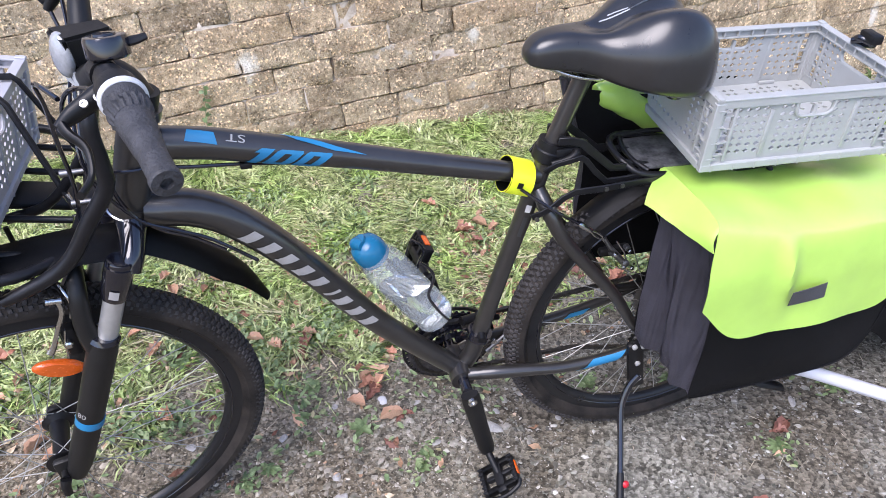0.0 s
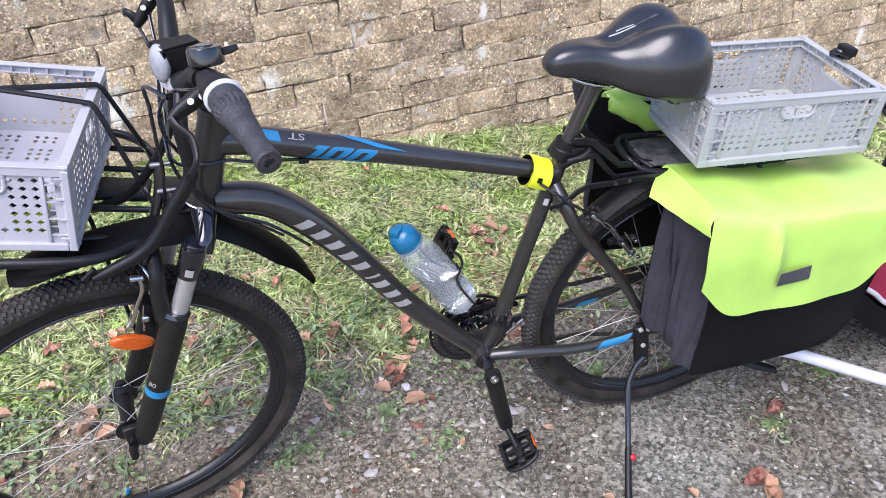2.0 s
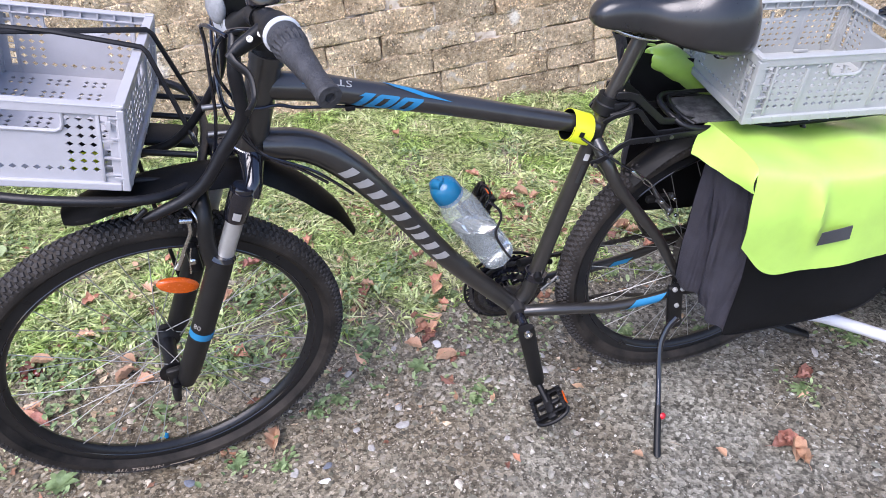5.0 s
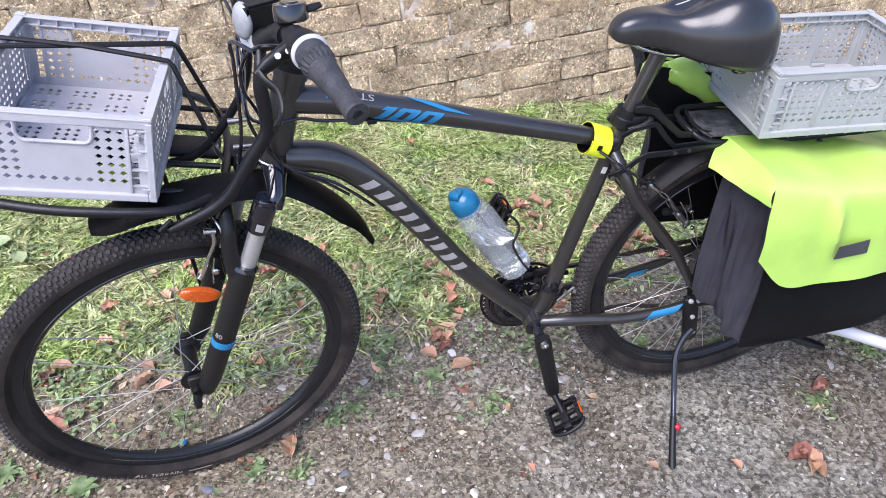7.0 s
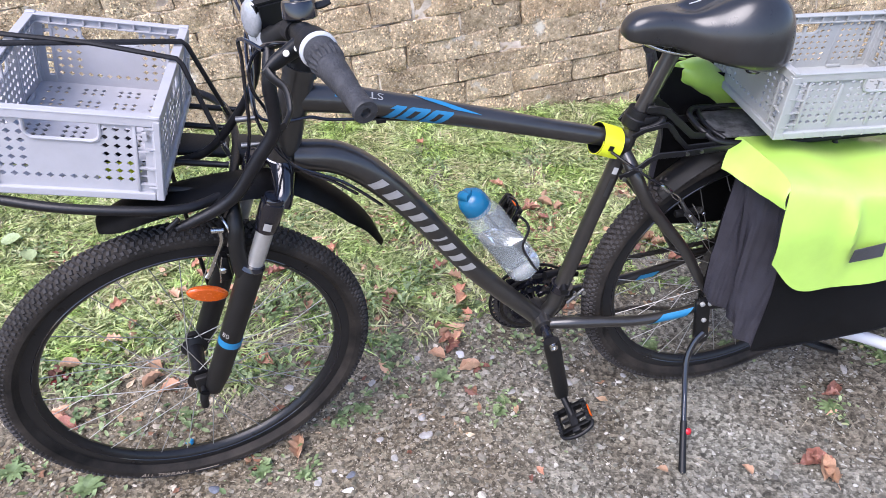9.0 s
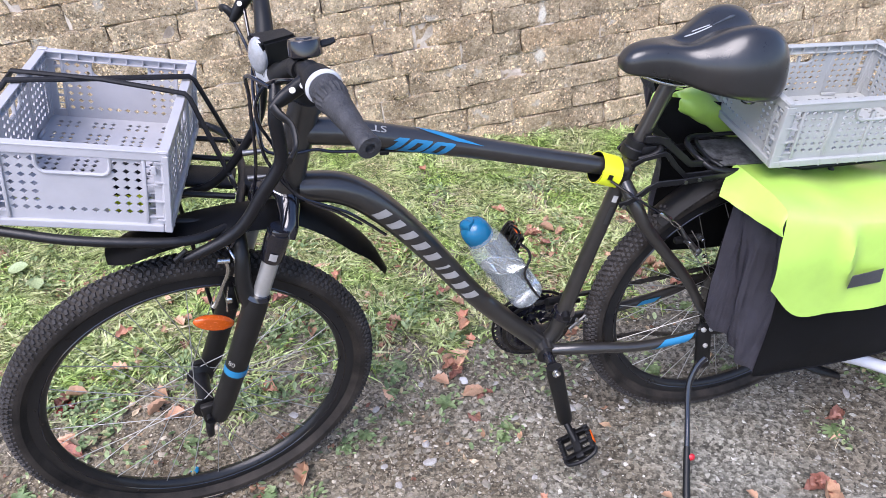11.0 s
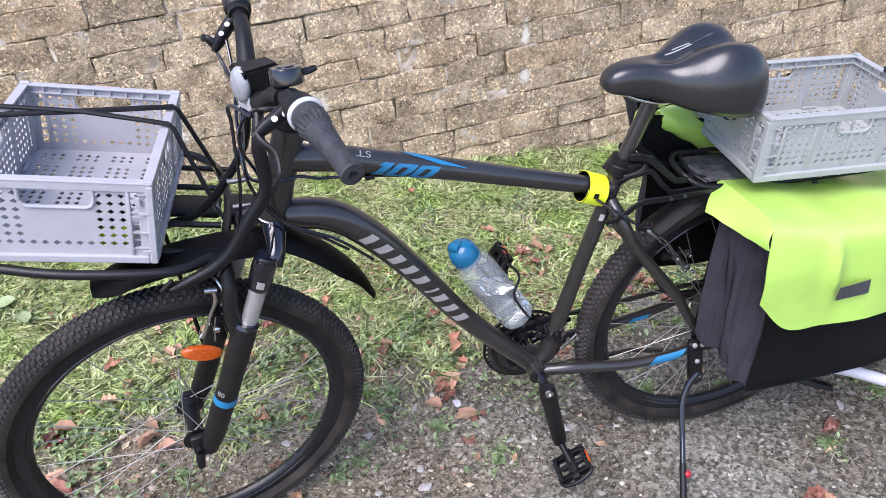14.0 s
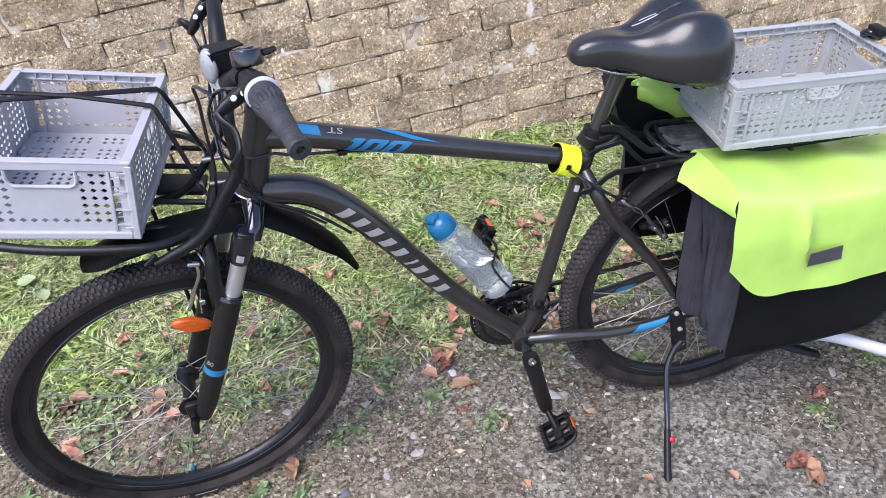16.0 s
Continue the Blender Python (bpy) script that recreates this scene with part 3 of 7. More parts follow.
def knobs(rows, n, seed):
    """The tread blocks of a tyre, in the wheel's own frame (axle along z)."""
    rnd = random.Random(seed)
    bm = bmesh.new()
    for a_tilt, size, shift, skew in rows:
        for k in range(n):
            a = 2 * math.pi * (k + shift) / n
            w, l, h = size
            m = pose(0, 0, 0, 0, 0, math.degrees(a)) @ Matrix.Translation((0.318, 0, 0)) @ pose(0, 0, 0, 0, -a_tilt, 0) @ Matrix.Translation((0.0225 + h / 2, 0, 0)) @ pose(0, 0, 0, skew + rnd.uniform(-5, 5))
            b = bmesh.new()
            vs = [b.verts.new(m @ Vector((sx * h / 2, sy * l / 2 * (0.78 if sx > 0 else 1.08), sz * w / 2 * (0.78 if sx > 0 else 1.08)))) for sx in (-1, 1) for sy in (-1, 1) for sz in (-1, 1)]
            for q in ((4, 5, 7, 6), (0, 1, 5, 4), (2, 6, 7, 3), (0, 4, 6, 2), (1, 3, 7, 5)):
                b.faces.new([vs[i] for i in q])
            join(bm, b)
    return bm


spoke_mesh = finish(rod((0, 0, 0), (0, 0, 1), 0.0009, 6), "spoke", SPOKE_STEEL)


def wheel(name, centre, m, seed, hub_w, hub_r, valve):
    M = (m or Matrix()) @ Matrix.Translation(centre) @ pose(0, 0, 0, 90, 0, 0)
    rim = on(bicycle, name, lathe([(0.273, -0.007), (0.2705, 0), (0.273, 0.007), (0.280, 0.0125), (0.286, 0.0135), (0.302, 0.0112), (0.302, -0.0112), (0.286, -0.0135), (0.280, -0.0125)], 96, closed=True), RIM_BLACK, "black aluminium rim", M)
    prof = []
    for k in range(24):
        a = 2 * math.pi * k / 24
        r = 0.0242 if math.sin(a) > -0.6 else 0.0235
        prof.append((0.318 + r * math.sin(a), r * math.cos(a) * (1.0 if math.sin(a) > -0.5 else 0.72)))
    tyre = on(rim, "tyre", lathe(prof, 120, closed=True), RUBBER, "dusty black rubber tyre", M)
    blocks = [(s * tilt, size, shift, s * skew) for s in (-1, 1) for tilt, size, shift, skew in ((13, (0.0115, 0.0068, 0.0040), 0.0 if s > 0 else 0.5, 28), (37, (0.0090, 0.0070, 0.0042), 0.5 if s > 0 else 0.0, -20), (57, (0.0075, 0.0066, 0.0040), 0.0, 8), (73, (0.0050, 0.0040, 0.0026), 0.5, 0))]
    on(rim, "tread", knobs(blocks, 164, seed), RUBBER_DUSTY, "knobbly tread blocks", M)
    for z in (0.0137, -0.0137):
        on(rim, "rim_edge_line", lathe([(0.2815, z - 0.0005), (0.2825, z + 0.0005 * (1 if z > 0 else -1)), (0.2835, z - 0.0005)], 96, closed=True), GLOSS_BLACK, "", M)
    on(rim, "hub", lathe([(0.009, -hub_w), (0.012, -hub_w), (0.014, -hub_w + 0.004), (0.026, -hub_w + 0.006), (0.026, -hub_w + 0.009), (hub_r, -hub_w + 0.016), (hub_r * 0.85, 0), (hub_r, hub_w - 0.016), (0.026, hub_w - 0.009), (0.026, hub_w - 0.006), (0.014, hub_w - 0.004), (0.012, hub_w), (0.009, hub_w)], 24), BLACK_PLASTIC, "black hub", M)
    n = 32
    for k in range(n):
        side = 1 if k % 2 else -1
        lead = 1 if (k // 2) % 2 else -1
        a_rim = 2 * math.pi * (k + 0.5) / n
        a_hub = a_rim + lead * radians(62)
        p = Vector((0.0225 * math.cos(a_hub), 0.0225 * math.sin(a_hub), side * (hub_w - 0.0075)))
        q = Vector((0.272 * math.cos(a_rim), 0.272 * math.sin(a_rim), side * 0.002))
        ob = new("spoke", spoke_mesh)
        ob.parent = rim
        ob.matrix_basis = M @ along(p, q) @ Matrix.Diagonal((1, 1, (q - p).length, 1))
    return rim, tyre, M


front_wheel, front_tyre, FM = wheel("front_wheel", FW, STEER, 5, 0.05, 0.016, 200)
rear_wheel, rear_tyre, RM = wheel("rear_wheel", RW, None, 6, 0.055, 0.018, 40)

# orange reflectors clipped between the spokes
for M, ang, dist, host in ((FM, 73.4, 0.192, front_wheel),):
    bm = bmesh.new()
    bmesh.ops.create_uvsphere(bm, u_segments=24, v_segments=10, radius=1)
    for v in bm.verts:
        v.co = Vector((v.co.x * 0.0165, v.co.y * 0.0375, max(-0.55, min(0.55, v.co.z)) * 0.012))
    on(host, "reflector", bm, ORANGE, "orange oval spoke reflector", M @ pose(0, 0, 0, 0, 0, ang) @ Matrix.Translation((dist, 0, 0.012)) @ pose(0, 0, 0, 0, 0, -9))

# writing on the front tyre's sidewall
bm = text_mesh("ALL TERRAIN", 0.0165)
patch([(0.062, -0.0025), (0.112, -0.0025), (0.112, 0.0015), (0.062, 0.0015)], bm)
cut_fine(bm, 0.006, 0)
for v in bm.verts:
    a, r = v.co.x / 0.322, 0.3205 - v.co.y
    v.co = Vector((r * math.cos(a), r * math.sin(a), 0))
    s = max(-1.0, min(1.0, (r - 0.318) / 0.0242))
    v.co.z = 0.0242 * math.sqrt(1 - s * s) + 0.0008
TYRE_LETTER_AT = 245
on(front_wheel, "tyre_lettering", bm, TYRE_LETTER, "grey moulded lettering", FM @ pose(0, 0, 0, 0, 0, TYRE_LETTER_AT) @ Matrix.Diagonal((1, 1, 1, 1)))

# ---- the frame ----
TT = curve_points([(-0.435, 0, 0.874), (-0.358, 0, 0.860), (-0.299, 0, 0.8435), (-0.162, 0, 0.8045), (-0.051, 0, 0.7705), (0.067, 0, 0.7348), (0.13, 0, 0.716)], 6)
DT = curve_points([(-0.455, 0, 0.772), (-0.385, 0, 0.757), (-0.325, 0, 0.71), (-0.25, 0, 0.615), (-0.147, 0, 0.462), (0, 0, 0.292)], 6)
TTR = [0.0228, 0.0222, 0.0214, 0.0190, 0.0174, 0.0167, 0.0167]
DTR = [0.0262, 0.0275, 0.0270, 0.0245, 0.0208, 0.0188]


def fade(rs, n, k):
    i = min(k // n, len(rs) - 1)
    j = min(i + 1, len(rs) - 1)
    return rs[i] + (rs[j] - rs[i]) * (k % n) / n


def radius_along(line, rs, n):
    """The radius of a tube as a function of the length along its centre line."""
    lens = [0.0]
    for a, b in zip(line, line[1:]):
        lens.append(lens[-1] + (b - a).length)
    return lambda s: float(np.interp(s, lens, [fade(rs, n, k) for k in range(len(line))]))


TT_R, DT_R = radius_along(TT, TTR, 6), radius_along(DT, DTR, 6)
top_tube = on(bicycle, "top_tube", tube(TT, [fade(TTR, 6, k) for k in range(len(TT))], 28), FRAME_BLACK, "matt black tapered aluminium tube")
down_tube = on(bicycle, "down_tube", tube(DT, [fade(DTR, 6, k) for k in range(len(DT))], 28), FRAME_BLACK, "matt black curved aluminium tube")
on(bicycle, "seat_tube", tube([(0.002, 0, 0.285), (0.029, 0, 0.33), (0.085, 0, 0.545), (0.148, 0, 0.766)], [0.0185, 0.0165, 0.0150, 0.0146], 24), FRAME_BLACK, "matt black aluminium tube")
on(bicycle, "seatpost", tube([(0.143, 0, 0.75), (0.192, 0, 0.885)], 0.0142, 20), FRAME_BLACK, "black seatpost")
clamp = on(bicycle, "seat_clamp", tube([(0.143, 0, 0.75), (0.1505, 0, 0.776)], 0.0215, 24), BLACK_PLASTIC, "black seat clamp")
on(clamp, "clamp_lever", tube([(0.175, 0.005, 0.768), (0.182, -0.024, 0.765), (0.165, -0.032, 0.758), (0.14, -0.028, 0.752)], [0.006, 0.007, 0.006, 0.004], 10, smooth=4), BLACK_PLASTIC)
on(clamp, "clamp_collar", lathe([(0.0205, 0), (0.0235, 0.003), (0.0235, 0.020), (0.0205, 0.023)], 26, along((0.1405, 0, 0.742), (0.148, 0, 0.768))), BLACK_PLASTIC, "black collar")
on(clamp, "clamp_plate", box((0.050, 0.012, 0.016), (0, 0, 0), 0.004, Matrix.Translation((0.176, -0.018, 0.778)) @ pose(0, 0, 0, 0, 18, 0)), BLACK_PLASTIC, "black clamp plate")
bm = box((0.035, 0.02, 0.03), (0.193, 0, 0.89), 0.005)
rod((0.193, -0.024, 0.893), (0.193, 0.024, 0.893), 0.011, 14, bm)
on(bicycle, "saddle_clamp", bm, BLACK_PLASTIC)
bm = tube([(-0.425, 0, 0.918), (-0.47, 0, 0.786)], [0.0245, 0.0265], 24)
lathe([(0.027, -0.007), (0.0275, 0.007)], 24, along((-0.4235, 0, 0.92), (-0.4, 0, 0.99)), bm)
lathe([(0.028, -0.006), (0.0275, 0.006)], 24, along((-0.471, 0, 0.781), (-0.45, 0, 0.84)), bm)
on(bicycle, "head_tube", bm, FRAME_BLACK, "matt black head tube with headset cups")
bm = tube([(0, -0.037, 0.296), (0, 0.037, 0.296)], 0.0225, 24)
on(bicycle, "bottom_bracket", bm, FRAME_BLACK)
for s in (-1, 1):
    cs = on(bicycle, "chainstay", tube([(0.012, s * 0.03, 0.303), (0.06, s * 0.042, 0.307), (0.116, s * 0.052, 0.306), (0.2, s * 0.063, 0.302), (0.30, s * 0.068, 0.312), (0.425, s * 0.066, 0.342)], [0.012, 0.0135, 0.0125, 0.0115, 0.0105, 0.008], 16, smooth=5), FRAME_BLACK, "matt black chainstay")
    ss = on(bicycle, "seatstay", tube([(0.128, s * 0.012, 0.695), (0.14, s * 0.04, 0.665), (0.163, s * 0.056, 0.617), (0.21, s * 0.061, 0.553), (0.27, s * 0.064, 0.474), (0.342, s * 0.066, 0.36), (0.42, s * 0.066, 0.348)], [0.0125, 0.0135, 0.0125, 0.0115, 0.011, 0.0095, 0.008], 14, smooth=5), FRAME_BLACK, "matt black seatstay")
    on(bicycle, "dropout", box((0.05, 0.006, 0.06), (0.425, s * 0.066, 0.347), 0.004), FRAME_BLACK)
    # blue flash on the stay
    bm = patch([(0.0, -0.0125), (0.070, -0.0125), (0.106, 0.012), (0.037, 0.012)] if s < 0 else [(0.0, -0.007), (0.045, -0.007), (0.06, 0.005), (0.015, 0.005)])
    if s < 0:
        wrap_tube(bm, [(0.212, -0.0645, 0.3027), (0.262, -0.0665, 0.3075), (0.30, -0.068, 0.312), (0.33, -0.068, 0.3185)], 0.0115, 0.0012)
    else:
        bm.transform(Matrix.Translation((0.24, 0.0545, 0.308)) @ pose(0, 0, 0, 90, -6, 0))
    on(cs, "blue_flash", bm, BLUE, "blue painted flash")
on(bicycle, "stay_bridge", rod((0.153, -0.052, 0.635), (0.153, 0.052, 0.635), 0.009, 12), FRAME_BLACK)

# paint and lettering on the top tube
bm = patch([(-0.060, -0.013), (-0.046, -0.013), (-0.046, 0.013), (-0.064, 0.013), (-0.068, 0.007), (-0.060, 0.007)])
for x0 in (-0.0405, -0.0005):
    # a squared nought: two uprights with chamfered ends and two bars between them
    x1 = x0 + 0.036
    patch([(x0, -0.010), (x0 + 0.003, -0.013), (x0 + 0.013, -0.013), (x0 + 0.013, 0.013), (x0 + 0.003, 0.013), (x0, 0.010)], bm)
    patch([(x1, 0.010), (x1 - 0.003, 0.013), (x1 - 0.013, 0.013), (x1 - 0.013, -0.013), (x1 - 0.003, -0.013), (x1, -0.010)], bm)
    for y0 in (-0.013, 0.0075):
        patch([(x0 + 0.013, y0), (x1 - 0.013, y0), (x1 - 0.013, y0 + 0.0055), (x0 + 0.013, y0 + 0.0055)], bm)
for v in bm.verts:
    v.co.x += 0.205 + 0.9 * v.co.y
on(top_tube, "model_number", wrap_tube(bm, TT, TT_R, 0.0009, -6), BLUE, "blue slanted numerals 100")
bm = text_mesh("ST", 0.02)
bm.transform(Matrix.Translation((0.118, 0, 0)) @ Matrix.Diagonal((-1.25, -0.8, 1, 1)))
on(top_tube, "series_letters", wrap_tube(bm, TT, TT_R, 0.0009, 58), LETTER_GREY, "grey letters ST")
bm = patch([(0.055, -0.008), (0.095, -0.011), (0.09, 0.006), (0.058, 0.009)])
on(top_tube, "blue_mark", wrap_tube(bm, TT, TT_R, 0.0009, 56), BLUE)
bm = patch([(0.175, 0.017), (0.2, 0.005), (0.25, -0.006), (0.30, -0.0075), (0.255, 0.0005), (0.215, 0.011)])
on(top_tube, "blue_stripe", wrap_tube(bm, TT, TT_R, 0.0009, 62), BLUE, "blue tapering stripe")

# slanted blocks where the maker's mark stands on the down tube
bm = bmesh.new()
x0, step = 0.150, 0.0352
for i in range(9):
    w = 0.0062 if i == 5 else 0.0172
    cx, h, sh = x0 + i * step - (0.009 if i > 5 else 0), 0.0118, 0.0068
    patch([(cx - w / 2 - sh, -h), (cx + w / 2 - sh, -h), (cx + w / 2 + sh, h), (cx - w / 2 + sh, h)], bm)
on(down_tube, "maker_mark", wrap_tube(bm, DT, DT_R, 0.0009, 2), LETTER_GREY, "row of grey slanted blocks")
bm = patch([(0.004, -0.0045), (0.018, -0.0045), (0.018, 0.0045), (0.004, 0.0045)])
on(bicycle, "frame_sticker", wrap_tube(bm, [(0.113, 0, 0.65), (0.1195, 0, 0.675)], 0.0150, 0.0010, 10), WHITE_PAPER, "small white sticker")
bm = patch([(0, -0.004), (0.04, -0.004), (0.04, 0.003), (0, 0.003)])
on(bicycle, "sticker_print", wrap_tube(bm, [(0.101, 0, 0.606), (0.1115, 0, 0.646)], 0.0153, 0.0010, 8), STICKER_DARK)

# ---- fork, mudguard and front brake ----
for s in (-1, 1):
    y = s * 0.063
    leg = on(bicycle, "fork_lower", tube([(-0.563, y, 0.612), (-0.572, y, 0.59), (-0.625, y, 0.465), (-0.668, y, 0.368), (-0.684, y, 0.334)], [0.0205, 0.0215, 0.0205, 0.02, 0.016], 24), FORK_BLACK, "matt black suspension fork leg", STEER)
    on(leg, "dust_seal", lathe([(0.021, 0), (0.0225, 0.003), (0.021, 0.006), (0.0195, 0.010)], 24, along((-0.5635, y, 0.611), (-0.545, y, 0.66))), GLOSS_BLACK, "", STEER)
    on(leg, "stanchion", tube([(-0.564, y, 0.60), (-0.515, y, 0.715)], 0.0145, 24), STANCHION, "grey metal stanchion", STEER)
    crown = on(leg, "crown_sleeve", tube([(-0.5285, y, 0.685), (-0.526, y, 0.691), (-0.512, y, 0.726), (-0.507, y, 0.738)], [0.0175, 0.0195, 0.0205, 0.0195], 22), GLOSS_BLACK, "glossy black crown sleeve", STEER)
    on(leg, "top_cap", lathe([(0.0175, 0), (0.0175, 0.006), (0.0165, 0.008), (0.0135, 0.008), (0.013, 0.0065), (0.004, 0.0065)], 22, along((-0.507, y, 0.738), (-0.494, y, 0.769))), GLOSS_BLACK, "glossy adjuster knob", STEER)
    on(leg, "leg_foot", box((0.03, 0.014, 0.05), (-0.697, s * 0.056, 0.345), 0.005), FORK_BLACK, "", STEER)
    if s < 0:
        on(leg, "blue_band", lathe([(0.0214, 0), (0.0214, 0.014)], 24, along((-0.632, y, 0.447), (-0.58, y, 0.57))), BLUE, "blue painted band", STEER)
        bm = text_mesh("80", 0.014)
        bm.transform(Matrix.Translation((0.05, 0.006, 0)) @ pose(0, 0, 0, 0, 0, -90))
        wrap_tube(bm, [(-0.641, y, 0.428), (-0.6065, y, 0.5085)], 0.0206, 0.001, 30)
        on(leg, "travel_number", bm, LETTER_GREY, "small grey number 80", STEER)
        bm = patch([(0, -0.006), (0.014, -0.006), (0.014, 0.006), (0, 0.006)])
        on(leg, "sleeve_label", wrap_tube(bm, [(-0.5245, y, 0.695), (-0.519, y, 0.708)], 0.0204, 0.0014, 15), LETTER_GREY, "small square grey label", STEER)
bm = tube([(-0.498, -0.066, 0.722), (-0.487, -0.05, 0.742), (-0.476, 0, 0.766), (-0.487, 0.05, 0.742), (-0.498, 0.066, 0.722)], [0.015, 0.0165, 0.022, 0.0165, 0.015], 16, smooth=5)
race = lathe([(0.0285, -0.0016), (0.0305, 0), (0.0285, 0.0016), (0.027, 0)], 30, along((-0.4745, 0, 0.7735), (-0.45, 0, 0.84)), closed=True)
on(bicycle, "crown_race", race, STEEL, "bright headset ring")
on(bicycle, "fork_crown", bm, GLOSS_BLACK, "glossy black fork crown", STEER)
bm = tube([(-0.575, -0.062, 0.585), (-0.580, -0.056, 0.64), (-0.572, -0.045, 0.695), (-0.568, 0, 0.722), (-0.572, 0.045, 0.695), (-0.580, 0.056, 0.64), (-0.575, 0.062, 0.585)], [0.017, 0.014, 0.0125, 0.013, 0.0125, 0.014, 0.017], 14, smooth=5)
on(bicycle, "fork_arch", bm, FORK_BLACK, "black fork arch over the tyre", STEER)
bm = rod((-0.70, -0.075, 0.345), (-0.70, 0.075, 0.345), 0.006, 12)
lathe([(0.011, 0), (0.011, 0.008), (0.007, 0.012)], 14, along((-0.70, 0.066, 0.345), (-0.70, 0.09, 0.345)), bm)
tube([(-0.70, -0.078, 0.345), (-0.704, -0.082, 0.335), (-0.706, -0.084, 0.316)], [0.009, 0.008, 0.007], 10, smooth=3, bm=bm)
on(bicycle, "quick_release", bm, BLACK_PLASTIC, "black quick-release axle", STEER)


def guard(line, width, crown_h, parent, m, label, taper):
    """A thin plastic mudguard along a line of (x, z), bent across its width."""
    pts = curve_points([(x, 0, z) for x, z in line], 6)
    bm = bmesh.new()
    rows = []
    for i, p in enumerate(pts):
        d = (pts[min(i + 1, len(pts) - 1)] - pts[max(i - 1, 0)]).normalized()
        up = Vector((0, 1, 0)).cross(d)
        if up.z < 0:
            up = -up
        w = width * taper(i / (len(pts) - 1))
        rows.append([bm.verts.new(p + Vector((0, w * k / 5, 0)) - up * crown_h * (w / width) * (k / 5) ** 2) for k in range(-5, 6)])
    for a, b in zip(rows, rows[1:]):
        for k in range(10):
            bm.faces.new((a[k], a[k + 1], b[k + 1], b[k]))
    bmesh.ops.solidify(bm, geom=bm.faces[:], thickness=0.003)
    return on(parent, "mudguard", bm, BLACK_PLASTIC, label, m)


guard([(-0.3121, 0.5345), (-0.3406, 0.6105), (-0.3908, 0.6815), (-0.4480, 0.7365), (-0.478, 0.754)], 0.042, 0.026, bicycle, STEER, "black plastic front mudguard tail", lambda t: 0.35 + 0.65 * min(1, t * 2.6))
guard([(-0.49, 0.735), (-0.56, 0.747), (-0.64, 0.75), (-0.71, 0.745), (-0.772, 0.73)], 0.042, 0.01, bicycle, STEER, "black plastic front mudguard blade", lambda t: 1 if t < 0.8 else 1 - 0.45 * ((t - 0.8) / 0.2) ** 2)
for s in (-1, 1):
    arm = on(bicycle, "brake_arm", tube([(-0.637, s * 0.05, 0.602), (-0.628, s * 0.05, 0.614), (-0.615, s * 0.05, 0.641), (-0.599, s * 0.05, 0.672), (-0.598, s * 0.048, 0.697)], [0.0055, 0.004, 0.0034, 0.0038, 0.0036], 10, smooth=3, flat=0.8), STEEL, "worn metal brake arm", STEER)
    on(arm, "brake_pad", box((0.02, 0.02, 0.055), (-0.606, s * 0.038, 0.606), 0.005), BLACK_PLASTIC, "black brake block holder", STEER)
    on(arm, "cable_bolt", rod((-0.612, s * 0.05, 0.699), (-0.593, s * 0.05, 0.694), 0.005, 12), STEEL, "bright cable bolt", STEER)
    on(arm, "pivot_bolt", lathe([(0.0065, 0), (0.0065, 0.006), (0.004, 0.008)], 12, along((-0.609, s * 0.05, 0.612), (-0.612, s * 0.09, 0.612))), STEEL, "", STEER)
    on(arm, "brake_spring", tube([(-0.618, s * 0.052, 0.585), (-0.612, s * 0.053, 0.62), (-0.606, s * 0.052, 0.64)], 0.0014, 6), STEEL, "", STEER)
on(bicycle, "brake_noodle", tube([(-0.592, -0.05, 0.658), (-0.586, -0.05, 0.676), (-0.585, -0.049, 0.695), (-0.592, -0.03, 0.71), (-0.598, 0.0, 0.712), (-0.6, 0.036, 0.70)], 0.0022, 8, smooth=4), STEEL, "bright brake cable guide", STEER)

# ---- handlebar, grips, levers, lamp and bell ----
HB = [(-0.425, -0.33, 1.045), (-0.437, -0.2, 1.053), (-0.448, -0.11, 1.04), (-0.462, -0.045, 1.0), (-0.464, 0, 0.994), (-0.462, 0.045, 1.0), (-0.448, 0.11, 1.04), (-0.437, 0.2, 1.053), (-0.425, 0.33, 1.045)]
bar_part = on(bicycle, "handlebar", tube(HB, [0.011, 0.0112, 0.012, 0.0155, 0.0158, 0.0155, 0.012, 0.0112, 0.011], 18, smooth=6), FORK_BLACK, "black riser handlebar", STEER)
bm = tube([(-0.419, 0, 0.935), (-0.43, 0, 0.965), (-0.452, 0, 0.988)], [0.021, 0.02, 0.018], 18, smooth=3)
rod((-0.463, -0.022, 0.994), (-0.463, 0.022, 0.994), 0.021, 18, bm)
on(bicycle, "stem", bm, FORK_BLACK, "black handlebar stem", STEER)
on(bicycle, "headset_spacer", lathe([(0.0225, 0), (0.0225, 0.03)], 22, along((-0.424, 0, 0.92), (-0.41, 0, 0.96))), BLACK_PLASTIC, "", STEER)
